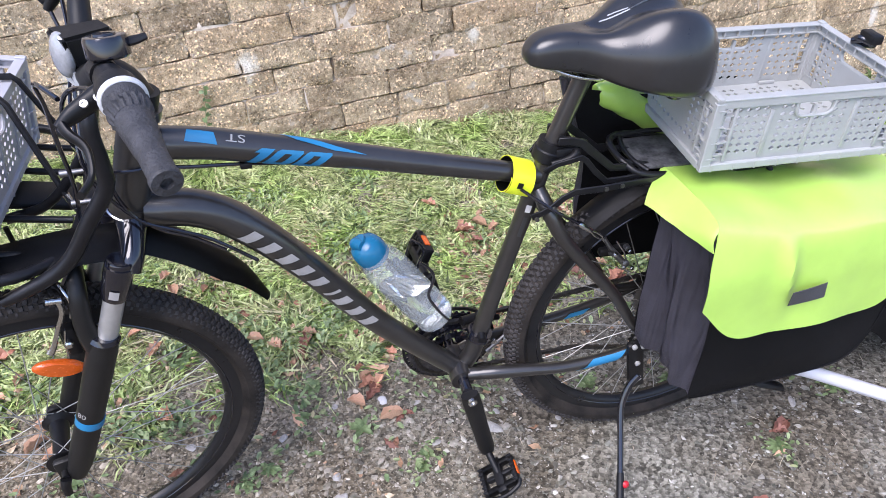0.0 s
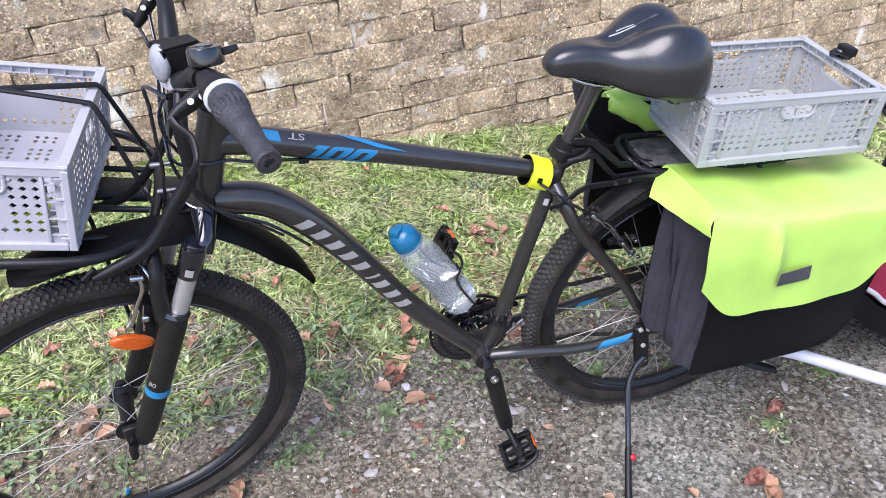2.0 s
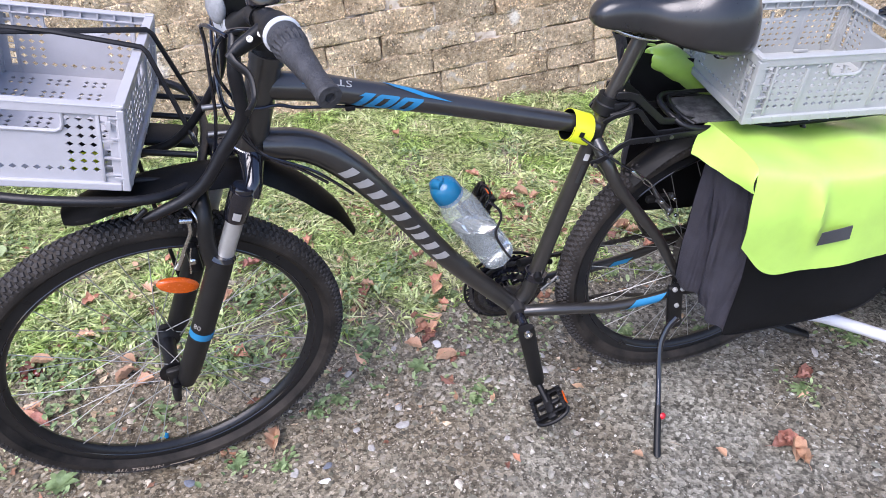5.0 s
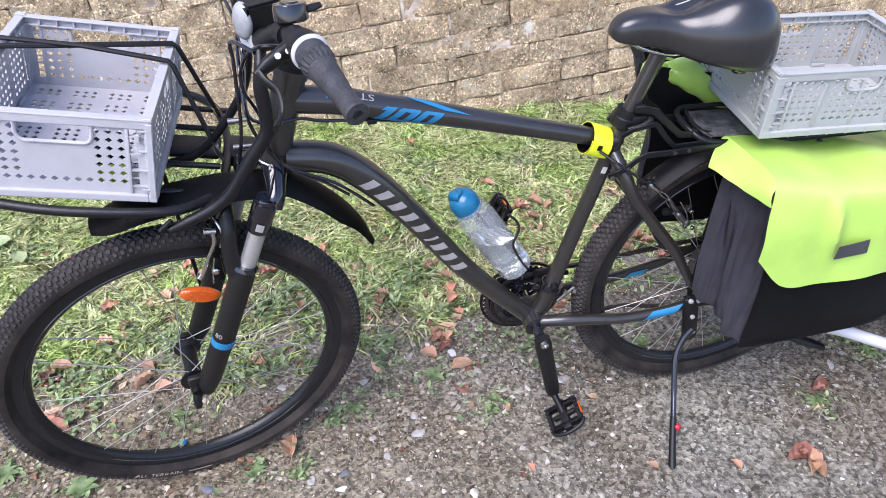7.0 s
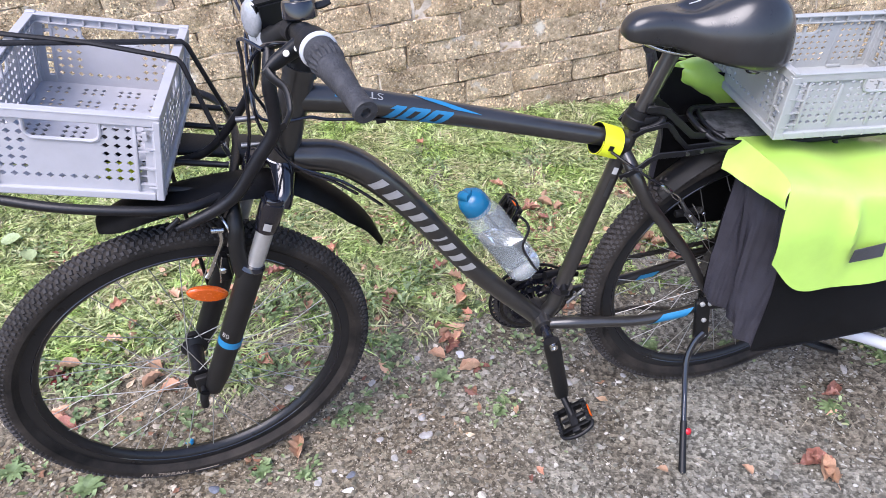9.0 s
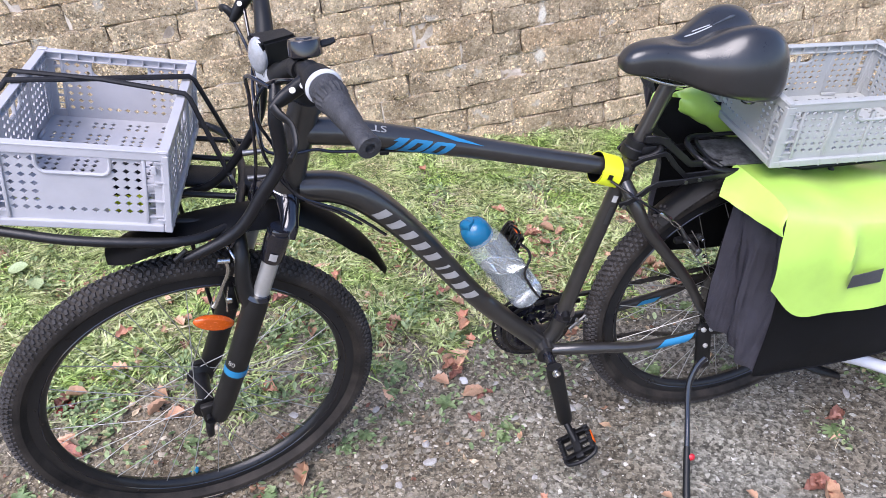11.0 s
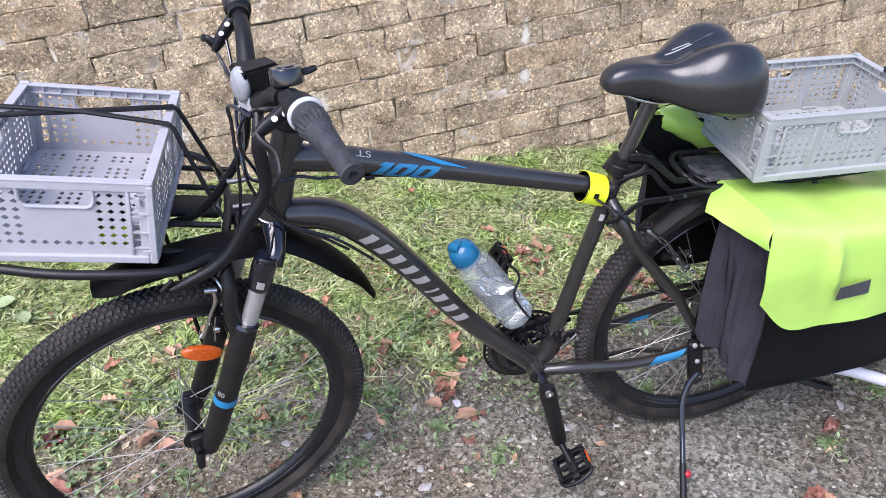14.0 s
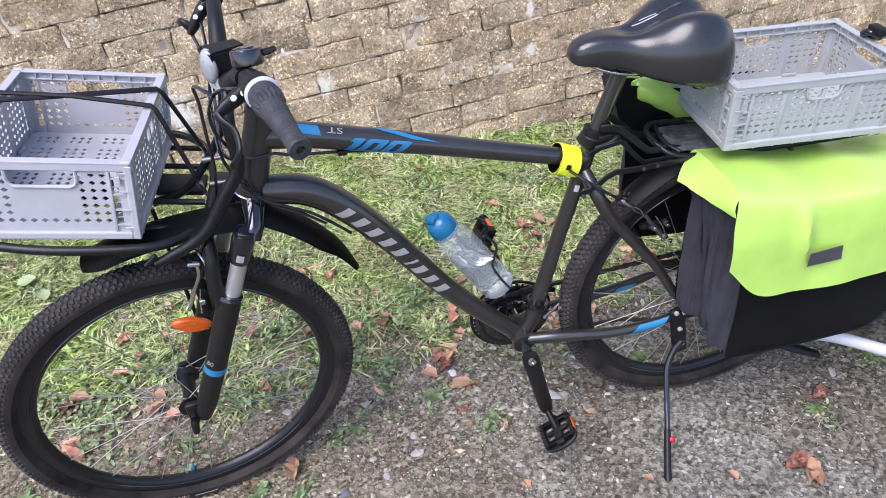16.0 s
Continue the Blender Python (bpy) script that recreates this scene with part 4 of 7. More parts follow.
for s in (-1, 1):
    a, b = Vector((-0.4335, s * 0.238, 1.0505)), Vector((-0.424, s * 0.335, 1.0445))
    prof = []
    for k in range(33):
        t = k / 32
        r = 0.0178 - 0.0045 * min(1, t * 1.7) + (0.0012 if t > 0.93 else 0)
        prof.append((r + (0.0006 * (k % 2) if t < 0.5 else 0), t * (b - a).length))
    prof += [(0.0135, (b - a).length + 0.0015), (0.006, (b - a).length + 0.002), (0.0055, (b - a).length - 0.003)]
    grip = on(bar_part, "grip", lathe(prof, 28, along(a, b)), GRIP_RUBBER, "ribbed dark rubber grip", STEER)
    c, d = Vector((-0.4365, s * 0.198, 1.0525)), a
    bm = lathe([(0.0185, 0), (0.0205, 0.004), (0.0195, 0.012), (0.0198, 0.014), (0.0196, 0.024), (0.0192, 0.032), (0.0178, (d - c).length)], 72)
    for v in bm.verts:
        if 0.013 < v.co.z < 0.034:
            k = 1 + 0.11 * (1 if math.sin(18 * math.atan2(v.co.y, v.co.x) + v.co.z * 200) > 0 else -0.3)
            v.co.x, v.co.y = v.co.x * k, v.co.y * k
    bm.transform(along(c, d))
    on(bar_part, "twist_shifter", bm, GRIP_RUBBER, "textured twist shifter", STEER)
    e = Vector((-0.4405, s * 0.168, 1.051))
    if s < 0:
        on(bar_part, "shifter_ring", lathe([(0.0212, 0), (0.0237, 0.002), (0.0237, 0.0055), (0.0212, 0.0075)], 36, along(Vector((-0.4368, s * 0.194, 1.0525)), d)), PALE_GREY, "pale grey shifter ring", STEER)
    on(bar_part, "shifter_body", lathe([(0.016, 0), (0.021, 0.005), (0.0222, 0.02), (0.0215, 0.03)], 26, along(e, c)), BLACK_PLASTIC, "", STEER)
    # brake lever: clamp, bracket and blade
    bm = tube([(-0.443, s * 0.15, 1.05), (-0.441, s * 0.17, 1.0515)], 0.0165, 18)
    reach = [(-0.445, -0.16, 1.047), (-0.469, -0.168, 1.039), (-0.486, -0.173, 1.033), (-0.502, -0.178, 1.025)] if s < 0 else [(-0.445, 0.158, 1.046), (-0.462, 0.157, 1.035), (-0.480, 0.154, 1.015), (-0.492, 0.152, 1.0)]
    tube(reach, [0.0125, 0.0112, 0.0098, 0.0055], 12, smooth=3, bm=bm, flat=0.8)
    lever = on(bar_part, "brake_lever", bm, BLACK_PLASTIC, "black brake lever bracket", STEER)
    on(lever, "lever_blade", tube([(-0.498, -0.178, 1.026), (-0.494, -0.188, 1.021), (-0.484, -0.2, 1.012), (-0.4835, -0.213, 1.0), (-0.488, -0.226, 0.991), (-0.50, -0.245, 0.989)] if s < 0 else [(-0.486, 0.154, 1.006), (-0.492, 0.157, 1.014), (-0.497, 0.160, 1.019), (-0.500, 0.165, 1.020), (-0.502, 0.17, 1.018), (-0.5025, 0.174, 1.015)], [0.0085, 0.0075, 0.0062, 0.0056, 0.0054, 0.006], 12, smooth=4, flat=0.65), BLACK_PLASTIC, "black brake lever blade", STEER)
    for k in range(2):
        p = Vector((-0.458 - 0.014 * k, -0.1785, 1.0485 - 0.004 * k)) if s < 0 else Vector((-0.4640 - 0.012 * k, 0.1480 - 0.002 * k, 1.0405 - 0.012 * k))
        on(lever, "bolt", lathe([(0.004, 0), (0.004, 0.0026), (0.002, 0.0026), (0.002, 0.0014)], 14, along(p, p + Vector((-0.2, -0.6, 0.8)))), ZINC, "bright hex bolt", STEER)
# bell
b0 = Vector((-0.437, -0.118, 1.052))
bell = on(bar_part, "bell", lathe([(0.020, 0.004), (0.0225, 0.006), (0.0225, 0.022), (0.021, 0.026), (0.0195, 0.0265), (0.012, 0.0268), (0.0115, 0.0285), (0.002, 0.029)], 30, along(b0, b0 + Vector((0.05, 0.3, 1)))), GLOSS_BLACK, "glossy black bicycle bell", STEER)
on(bell, "bell_lever", tube([(-0.418, -0.112, 1.066), (-0.405, -0.114, 1.068), (-0.396, -0.114, 1.07)], [0.005, 0.0045, 0.0035], 8, flat=1.3), BLACK_PLASTIC, "", STEER)
on(bell, "bell_clamp", tube([(-0.449, -0.108, 1.04), (-0.446, -0.128, 1.043)], 0.0155, 18), BLACK_PLASTIC, "", STEER)
# lamp: wedge-shaped housing with a clear front and a white reflector below
LM = STEER @ pose(-0.472, -0.012, 1.022, 0, 6, 22)
bm = bmesh.new()
vs = [bm.verts.new(p) for p in ((0.045, -0.016, 0.02), (0.045, 0.016, 0.02), (0.04, 0.016, -0.012), (0.04, -0.016, -0.012), (-0.018, -0.022, 0.022), (-0.018, 0.022, 0.022), (-0.005, 0.02, -0.045), (-0.005, -0.02, -0.045))]
for q in ((0, 1, 2, 3), (4, 7, 6, 5), (0, 4, 5, 1), (3, 2, 6, 7), (0, 3, 7, 4), (1, 5, 6, 2)):
    bm.faces.new([vs[i] for i in q])
bmesh.ops.bevel(bm, geom=bm.edges[:], offset=0.004, segments=2, affect="EDGES")
lamp = on(bar_part, "headlamp", bm, BLACK_PLASTIC, "black battery headlamp", LM)
bm = bmesh.new()
bmesh.ops.create_uvsphere(bm, u_segments=20, v_segments=12, radius=1, matrix=Matrix.Translation((-0.0125, 0, -0.004)) @ Matrix.Diagonal((0.011, 0.0205, 0.027, 1)))
on(lamp, "lamp_glass", bm, LAMP_GLASS, "clear lamp lens", LM)
bm = box((0.006, 0.034, 0.026), (-0.0135, 0, -0.029), 0.0015, pose(0, 0, 0, 0, -11, 0))
on(lamp, "white_reflector", bm, PALE_GREY, "white ribbed reflector", LM)
on(lamp, "lamp_bracket", tube([(0.03, 0, -0.01), (0.03, 0.005, -0.045)], 0.008, 10), BLACK_PLASTIC, "", LM)
# cables
S = lambda p: STEER @ Vector(p)
cables = [
    [S((-0.495, -0.15, 1.04)), S((-0.515, -0.10, 1.035)), S((-0.515, -0.085, 1.0)), S((-0.518, -0.08, 0.95)), S((-0.522, -0.06, 0.87)), S((-0.54, -0.045, 0.79)), S((-0.585, -0.038, 0.71))],
    [S((-0.447, -0.155, 1.042)), S((-0.485, -0.10, 1.02)), S((-0.503, -0.06, 0.975)), S((-0.505, -0.045, 0.93)), S((-0.488, -0.04, 0.88)), Vector((-0.474, -0.038, 0.815)), Vector((-0.456, -0.037, 0.776)), Vector((-0.418, -0.036, 0.752)), Vector((-0.383, -0.0345, 0.731)), Vector((-0.352, -0.033, 0.703)), Vector((-0.32, -0.029, 0.668))],
    [S((-0.489, 0.152, 1.0)), S((-0.482, 0.10, 0.975)), S((-0.484, 0.06, 0.966)), S((-0.486, 0.03, 0.962)), S((-0.492, 0.01, 0.93)), S((-0.502, -0.02, 0.87)), Vector((-0.455, -0.03, 0.852)), Vector((-0.42, -0.018, 0.847)), Vector((-0.393, -0.014, 0.837)), Vector((-0.355, -0.012, 0.831)), Vector((-0.309, -0.008, 0.823)), Vector((-0.25, -0.004, 0.811))],
    [S((-0.47, 0.15, 1.02)), S((-0.478, 0.09, 0.972)), S((-0.49, 0.045, 0.955)), S((-0.50, 0.0, 0.93)), S((-0.505, -0.035, 0.87)), S((-0.478, -0.036, 0.80)), Vector((-0.435, -0.036, 0.757)), Vector((-0.40, -0.034, 0.735)), Vector((-0.36, -0.031, 0.70))],
    [Vector((0.091, -0.03, 0.715)), Vector((0.139, -0.058, 0.683)), Vector((0.183, -0.06, 0.650)), Vector((0.207, -0.06, 0.633))],
]
for c in cables:
    on(bicycle, "cable", tube(c, 0.0027, 8, smooth=5), GLOSS_BLACK, "black control cable")
on(bicycle, "cable_clip", box((0.016, 0.012, 0.009), (-0.309, -0.009, 0.8225), 0.002), BLACK_PLASTIC, "black cable clip")

# ---- saddle ----
secs = [(0.092 + (x - 0.092) * 0.89, w, zt + (0.018 if x > 0.25 else 0.0), zb + (0.006 if x > 0.25 else 0.0)) for x, w, zt, zb in [(0.092, 0.010, 0.930, 0.917), (0.102, 0.024, 0.945, 0.910), (0.125, 0.031, 0.955, 0.906), (0.165, 0.036, 0.958, 0.900), (0.20, 0.042, 0.956, 0.892), (0.23, 0.062, 0.955, 0.88), (0.262, 0.088, 0.956, 0.868), (0.30, 0.101, 0.958, 0.858), (0.34, 0.104, 0.957, 0.850), (0.372, 0.096, 0.947, 0.848), (0.395, 0.076, 0.925, 0.853), (0.408, 0.045, 0.895, 0.86)]]
bm = bmesh.new()
rings = []
for x, w, zt, zb in secs:
    ring = []
    for k in range(29):
        a = math.pi * k / 28
        cy, cz = math.cos(a), math.sin(a)
        y = w * math.copysign(abs(cy) ** 0.62, cy)
        z = zb + (zt - zb) * cz ** 0.62
        g = max(0.0, 1 - (abs(y) / 0.026) ** 2) * max(0.0, min(1.0, (x - 0.17) / 0.05)) * (0.016 if x < 0.39 else 0.006)
        lobe = 0.016 * math.exp(-((abs(y) - 0.06) / 0.03) ** 2) if x > 0.25 else 0
        ring.append(bm.verts.new((x, y, z - g + lobe * (1 if x < 0.38 else 0.3))))
    rings.append(ring)
for a, b in zip(rings, rings[1:]):
    for k in range(28):
        bm.faces.new((a[k], b[k], b[k + 1], a[k + 1]))
    bm.faces.new((a[28], b[28], b[0], a[0]))
bm.faces.new(rings[0])
bm.faces.new(rings[-1][::-1])
saddle = on(bicycle, "saddle", bm, SADDLE_SKIN, "padded black vinyl comfort saddle")
sub = saddle.modifiers.new("soften", "SUBSURF")
sub.levels = sub.render_levels = 2
bpy.context.view_layer.update()
skin = saddle.evaluated_get(bpy.context.evaluated_depsgraph_get())


def on_skin(line, lift):
    """Points (x, y) dropped onto the top of the saddle."""
    return [skin.ray_cast(Vector((x, y, 1.2)), Vector((0, 0, -1)))[1] + Vector((0, 0, lift)) for x, y in line]


on(saddle, "printed_line", tube(on_skin([(0.212, 0.017), (0.225, 0.0155), (0.238, 0.013), (0.256, 0.0125)], 0.0004), 0.0011, 6, smooth=3), PRINT_PALE, "row of small pale print")
on(saddle, "printed_line", tube(on_skin([(0.226, 0.0205), (0.239, 0.0179), (0.254, 0.0156)], 0.0004), 0.0009, 6, smooth=3), PRINT_PALE, "row of small pale print")
on(saddle, "groove_badge", tube(on_skin([(0.258, 0.0136), (0.279, 0.0178), (0.295, 0.0218), (0.302, 0.0235)], 0.0006), [0.0008, 0.0015, 0.0026, 0.001], 8, smooth=3), DULL_STEEL, "grey insert in the groove")
for s in (-1, 1):
    on(saddle, "saddle_rail", tube([(0.13, s * 0.012, 0.905), (0.16, s * 0.02, 0.893), (0.20, s * 0.022, 0.883), (0.25, s * 0.022, 0.883), (0.31, s * 0.03, 0.862)], 0.0036, 10, smooth=4), STEEL, "bright steel saddle rail")
    on(saddle, "saddle_spring", lathe([(0.012, 0), (0.014, 0.004), (0.012, 0.010), (0.014, 0.018)], 16, Matrix.Translation((0.315, s * 0.05, 0.852))), GLOSS_BLACK)

# ---- drivetrain ----
def ring_gear(r, teeth, t, bm=None):
    b = bmesh.new()
    n = teeth * 4
    outs = []
    for z in (-t / 2, t / 2):
        outs.append(([b.verts.new(((r + (0.0028 if k % 4 in (1, 2) else -0.0022)) * math.cos(2 * math.pi * k / n), (r + (0.0028 if k % 4 in (1, 2) else -0.0022)) * math.sin(2 * math.pi * k / n), z)) for k in range(n)], [b.verts.new((0.72 * r * math.cos(2 * math.pi * k / n), 0.72 * r * math.sin(2 * math.pi * k / n), z)) for k in range(n)]))
    for k in range(n):
        j = (k + 1) % n
        for o, i in outs:
            b.faces.new((o[k], o[j], i[j], i[k]))
        b.faces.new((outs[0][0][k], outs[0][0][j], outs[1][0][j], outs[1][0][k]))
        b.faces.new((outs[0][1][k], outs[0][1][j], outs[1][1][j], outs[1][1][k]))
    return b


BB = Vector((0, 0, 0.296))
SIDE = pose(0, 0, 0, 90, 0, 0)
crankset = on(bicycle, "crankset", rod(BB + Vector((0, -0.066, 0)), BB + Vector((0, 0.08, 0)), 0.011, 16), GLOSS_BLACK, "black crank axle")
for r, y, n in ((0.087, 0.058, 42), (0.07, 0.050, 34), (0.05, 0.043, 24)):
    on(crankset, "chainring", ring_gear(r, n, 0.003), GLOSS_BLACK, "black toothed chainring", Matrix.Translation(BB + Vector((0, y, 0))) @ SIDE)
on(crankset, "chain_guard", lathe([(0.089, 0), (0.095, 0), (0.095, 0.004), (0.089, 0.004)], 60, closed=True), BLACK_PLASTIC, "", Matrix.Translation(BB + Vector((0, 0.066, 0))) @ SIDE)
for k in range(5):
    a = 2 * math.pi * k / 5 + 0.4
    on(crankset, "spider_arm", tube([BB + Vector((0.015 * math.cos(a), 0.062, 0.015 * math.sin(a))), BB + Vector((0.07 * math.cos(a), 0.06, 0.07 * math.sin(a)))], [0.009, 0.006], 8), GLOSS_BLACK)


def pedal(centre, axle_from, yaw, s, pitch=-32):
    M = Matrix.Translation(centre) @ pose(0, 0, 0, 0, pitch, yaw) @ Matrix.Diagonal((0.76, 0.84, 0.85, 1))
    bm = box((0.026, 0.09, 0.02), (0, 0, 0), 0.005)
    box((0.07, 0.012, 0.016), (0, 0, 0), 0.004, None, bm)
    for sx in (-1, 1):
        box((0.012, 0.07, 0.024), (sx * 0.044, 0, 0), 0.004, None, bm)
        for sy in (-0.03, 0.03):
            box((0.088, 0.014, 0.02), (0, sy, 0), 0.004, None, bm)
        for k in range(6):
            box((0.014, 0.005, 0.005), (sx * 0.044, -0.03 + 0.012 * k, 0.013), 0.001, None, bm, 1)
    tube([(-0.05, -0.03 * s, 0), (-0.04, -0.045 * s, 0), (0, -0.053 * s, 0), (0.04, -0.045 * s, 0), (0.05, -0.03 * s, 0)], 0.0055, 8, smooth=3, bm=bm)
    p = on(crankset, "pedal", bm, BLACK_PLASTIC, "black plastic platform pedal", M)
    on(p, "pedal_reflector", box((0.004, 0.034, 0.013), (0.0515, 0, 0.0), 0.0015), ORANGE, "amber pedal reflector", M)
    on(p, "pedal_axle", rod(axle_from, centre, 0.0075, 10), BLACK_PLASTIC)


def crank(a, b):
    bm = tube([a, a.lerp(b, 0.1), a.lerp(b, 0.55), a.lerp(b, 0.9), b], [0.0105, 0.0115, 0.0105, 0.0105, 0.0085], 16, flat=1.6)
    c = on(crankset, "crank_arm", bm, FORK_BLACK, "black crank arm")
    return c


cl = crank(BB + Vector((0.0, -0.075, 0.004)), Vector((0.037, -0.088, 0.126)))
p = BB + Vector((0.001, -0.088, 0.0))
on(cl, "crank_bolt", lathe([(0.0085, 0), (0.0085, 0.006), (0.0045, 0.006), (0.0045, 0.003)], 16, along(p, p + Vector((0, -1, 0)))), STEEL, "bright crank bolt")
crank(BB + Vector((0, 0.078, 0.006)), Vector((-0.037, 0.088, 0.462)))
pedal(Vector((0.045, -0.14, 0.112)), Vector((0.037, -0.09, 0.126)), -4, 1)
pedal(Vector((-0.037, 0.145, 0.464)), Vector((-0.037, 0.09, 0.464)), 4, -1, -66)

RA = RW + Vector((0, 0, 0))
cassette = on(bicycle, "cassette", rod(RA + Vector((0, 0.028, 0)), RA + Vector((0, 0.06, 0)), 0.02, 18), DULL_STEEL, "worn steel sprocket stack")
for k in range(7):
    on(cassette, "sprocket", ring_gear(0.056 - 0.0052 * k, 28 - 2 * k, 0.002), DULL_STEEL, "", Matrix.Translation(RA + Vector((0, 0.03 + 0.0045 * k, 0))) @ SIDE)
# chain: links along the upper and lower run and round the rings
run = []
ra, rb = 0.071, 0.046
for k in range(29):
    t = radians(90 + 180 * k / 28)
    run.append((BB.x + ra * math.cos(t), BB.z + ra * math.sin(t)))
run += [(0.10, 0.222), (0.26, 0.218), (RA.x - 0.005, 0.168)]
for k in range(15):
    t = radians(-90 + 180 * k / 14)
    run.append((RA.x + rb * math.cos(t), RA.z + rb * math.sin(t)))
pts = [Vector((x, 0.05, z)) for x, z in run]
pts.append(pts[0])
bm = bmesh.new()
for a, b in zip(pts, pts[1:]):
    d = (b - a).length
    n = max(1, round(d / 0.0127))
    for k in range(n):
        c = a.lerp(b, (k + 0.5) / n)
        m = Matrix.Translation(c) @ (b - a).to_track_quat("X", "Z").to_matrix().to_4x4()
        w = 0.0075 if k % 2 else 0.005
        box((0.0135, w, 0.008), (0, 0, 0), 0.0, m, bm)
on(bicycle, "chain", bm, CHAIN_STEEL, "oily dark steel chain")
mech = on(bicycle, "rear_derailleur", tube([(0.45, 0.07, 0.335), (0.455, 0.085, 0.30), (0.44, 0.08, 0.26), (0.43, 0.06, 0.2)], [0.01, 0.014, 0.012, 0.008], 12, smooth=3), BLACK_PLASTIC, "black rear derailleur")
for z in (0.245, 0.19):
    on(mech, "jockey_wheel", ring_gear(0.021, 11, 0.005), BLACK_PLASTIC, "", Matrix.Translation((0.43, 0.055, z)) @ SIDE)
bm = tube([(0.038, -0.028, 0.385), (0.044, 0.0, 0.39), (0.05, 0.03, 0.40)], 0.008, 10, smooth=3)
tube([(0.015, 0.03, 0.385), (0.055, 0.04, 0.375), (0.095, 0.045, 0.36)], [0.009, 0.011, 0.006], 10, smooth=3, bm=bm)
fd = on(bicycle, "front_derailleur", bm, BLACK_PLASTIC, "black front derailleur on the seat tube")
on(fd, "band_clamp", tube([(0.039, 0, 0.368), (0.043, 0, 0.383)], 0.0235, 22), GLOSS_BLACK)
for x, z in ((0.062, 0.374), (0.082, 0.372)):
    on(fd, "bolt", lathe([(0.005, 0), (0.005, 0.004)], 12, along((x, -0.024, z), (x, -0.05, z))), STEEL)
bm = rod((0.05, -0.02, 0.345), (0.085, -0.018, 0.375), 0.0035, 8)
on(fd, "cable_arm", bm, DULL_STEEL)
# rear brake behind the seatstays
for s in (-1, 1):
    arm = on(bicycle, "brake_arm", tube([(0.285, s * 0.052, 0.535), (0.268, s * 0.048, 0.556), (0.256, s * 0.046, 0.572), (0.246, s * 0.042, 0.59)], [0.006, 0.0055, 0.0045, 0.0035], 10, smooth=3), DULL_STEEL, "black rear brake arm")
    on(arm, "pivot_bolt", lathe([(0.007, 0), (0.007, 0.006), (0.004, 0.008)], 12, along((0.286, s * 0.053, 0.536), (0.286, s * 0.1, 0.54))), DULL_STEEL)
    on(arm, "cable_bolt", rod((0.254, s * 0.052, 0.564), (0.266, s * 0.052, 0.554), 0.0034, 12), DULL_STEEL, "steel cable bolt")
    on(arm, "brake_pad", box((0.055, 0.012, 0.013), (0.272, s * 0.032, 0.552), 0.003, None), BLACK_PLASTIC)
    on(arm, "pad_nut", lathe([(0.006, 0), (0.006, 0.008), (0.003, 0.01)], 6, along((0.291, s * 0.04, 0.562), (0.291, s * 0.1, 0.562))), DULL_STEEL)
    on(arm, "brake_spring", tube([(0.29, s * 0.058, 0.535), (0.278, s * 0.058, 0.565), (0.262, s * 0.054, 0.59)], 0.0013, 6), STEEL)

on(bicycle, "cable_ferrule", tube([(0.183, -0.06, 0.649), (0.187, -0.06, 0.646), (0.205, -0.06, 0.632), (0.209, -0.06, 0.628)], [0.003, 0.0050, 0.0054, 0.003], 12), STEEL, "silver cable end")
on(bicycle, "brake_noodle", tube([(0.207, -0.06, 0.630), (0.218, -0.06, 0.624), (0.230, -0.058, 0.612), (0.236, -0.055, 0.600)], 0.0022, 8, smooth=3), STEEL, "bright brake cable guide")
on(bicycle, "brake_noodle", tube([(0.206, -0.06, 0.629), (0.218, -0.06, 0.614), (0.236, -0.055, 0.600)], 0.0016, 8, smooth=3), STEEL, "thin bright cable strand")
for x, z in ((0.262, 0.563), (0.289, 0.565), (0.283, 0.530), (0.30, 0.523)):
    on(bicycle, "brake_bolt", lathe([(0.0042, 0), (0.0042, 0.004), (0.003, 0.005)], 10, along((x, -0.056, z), (x, -0.08, z))), STEEL, "bright brake bolt")

# ---- kickstand ----
bm = box((0.033, 0.016, 0.132), (0, 0, 0), 0.006, Matrix.Translation((0.335, -0.083, 0.287)) @ pose(0, 0, 0, 0, -10, 0))
box((0.075, 0.012, 0.032), (0, 0, 0), 0.006, Matrix.Translation((0.352, -0.083, 0.338)) @ pose(0, 0, 0, 0, 6, 0), bm)
stand = on(bicycle, "kickstand", bm, BLACK_PLASTIC, "black metal kickstand bracket")
for x, z in ((0.319, 0.349), (0.337, 0.347), (0.333, 0.300), (0.344, 0.253)):
    on(stand, "bolt", lathe([(0.0053, 0), (0.0053, 0.005), (0.003, 0.0065)], 12, along((x, -0.090, z), (x, -0.12, z))), ZINC, "bright bolt")
KL = [(0.345, -0.088, 0.258), (0.3275, -0.092, 0.237), (0.310, -0.105, 0.2016), (0.302, -0.124, 0.172), (0.296, -0.146, 0.144), (0.2781, -0.2, 0.0885)]
on(stand, "stand_leg", tube(KL, [0.0088, 0.0078, 0.0068, 0.0063, 0.0061, 0.0061], 16, smooth=5), GLOSS_BLACK, "shiny black kickstand leg")
on(stand, "stand_foot", tube([(0.2815, -0.190, 0.099), (0.2795, -0.196, 0.092), (0.262, -0.243, 0.052), (0.2535, -0.268, 0.030), (0.2525, -0.273, 0.024), (0.2515, -0.277, 0.020)], [0.0066, 0.0076, 0.0076, 0.0085, 0.0108, 0.0112], 14), BLACK_PLASTIC, "black adjustable foot")
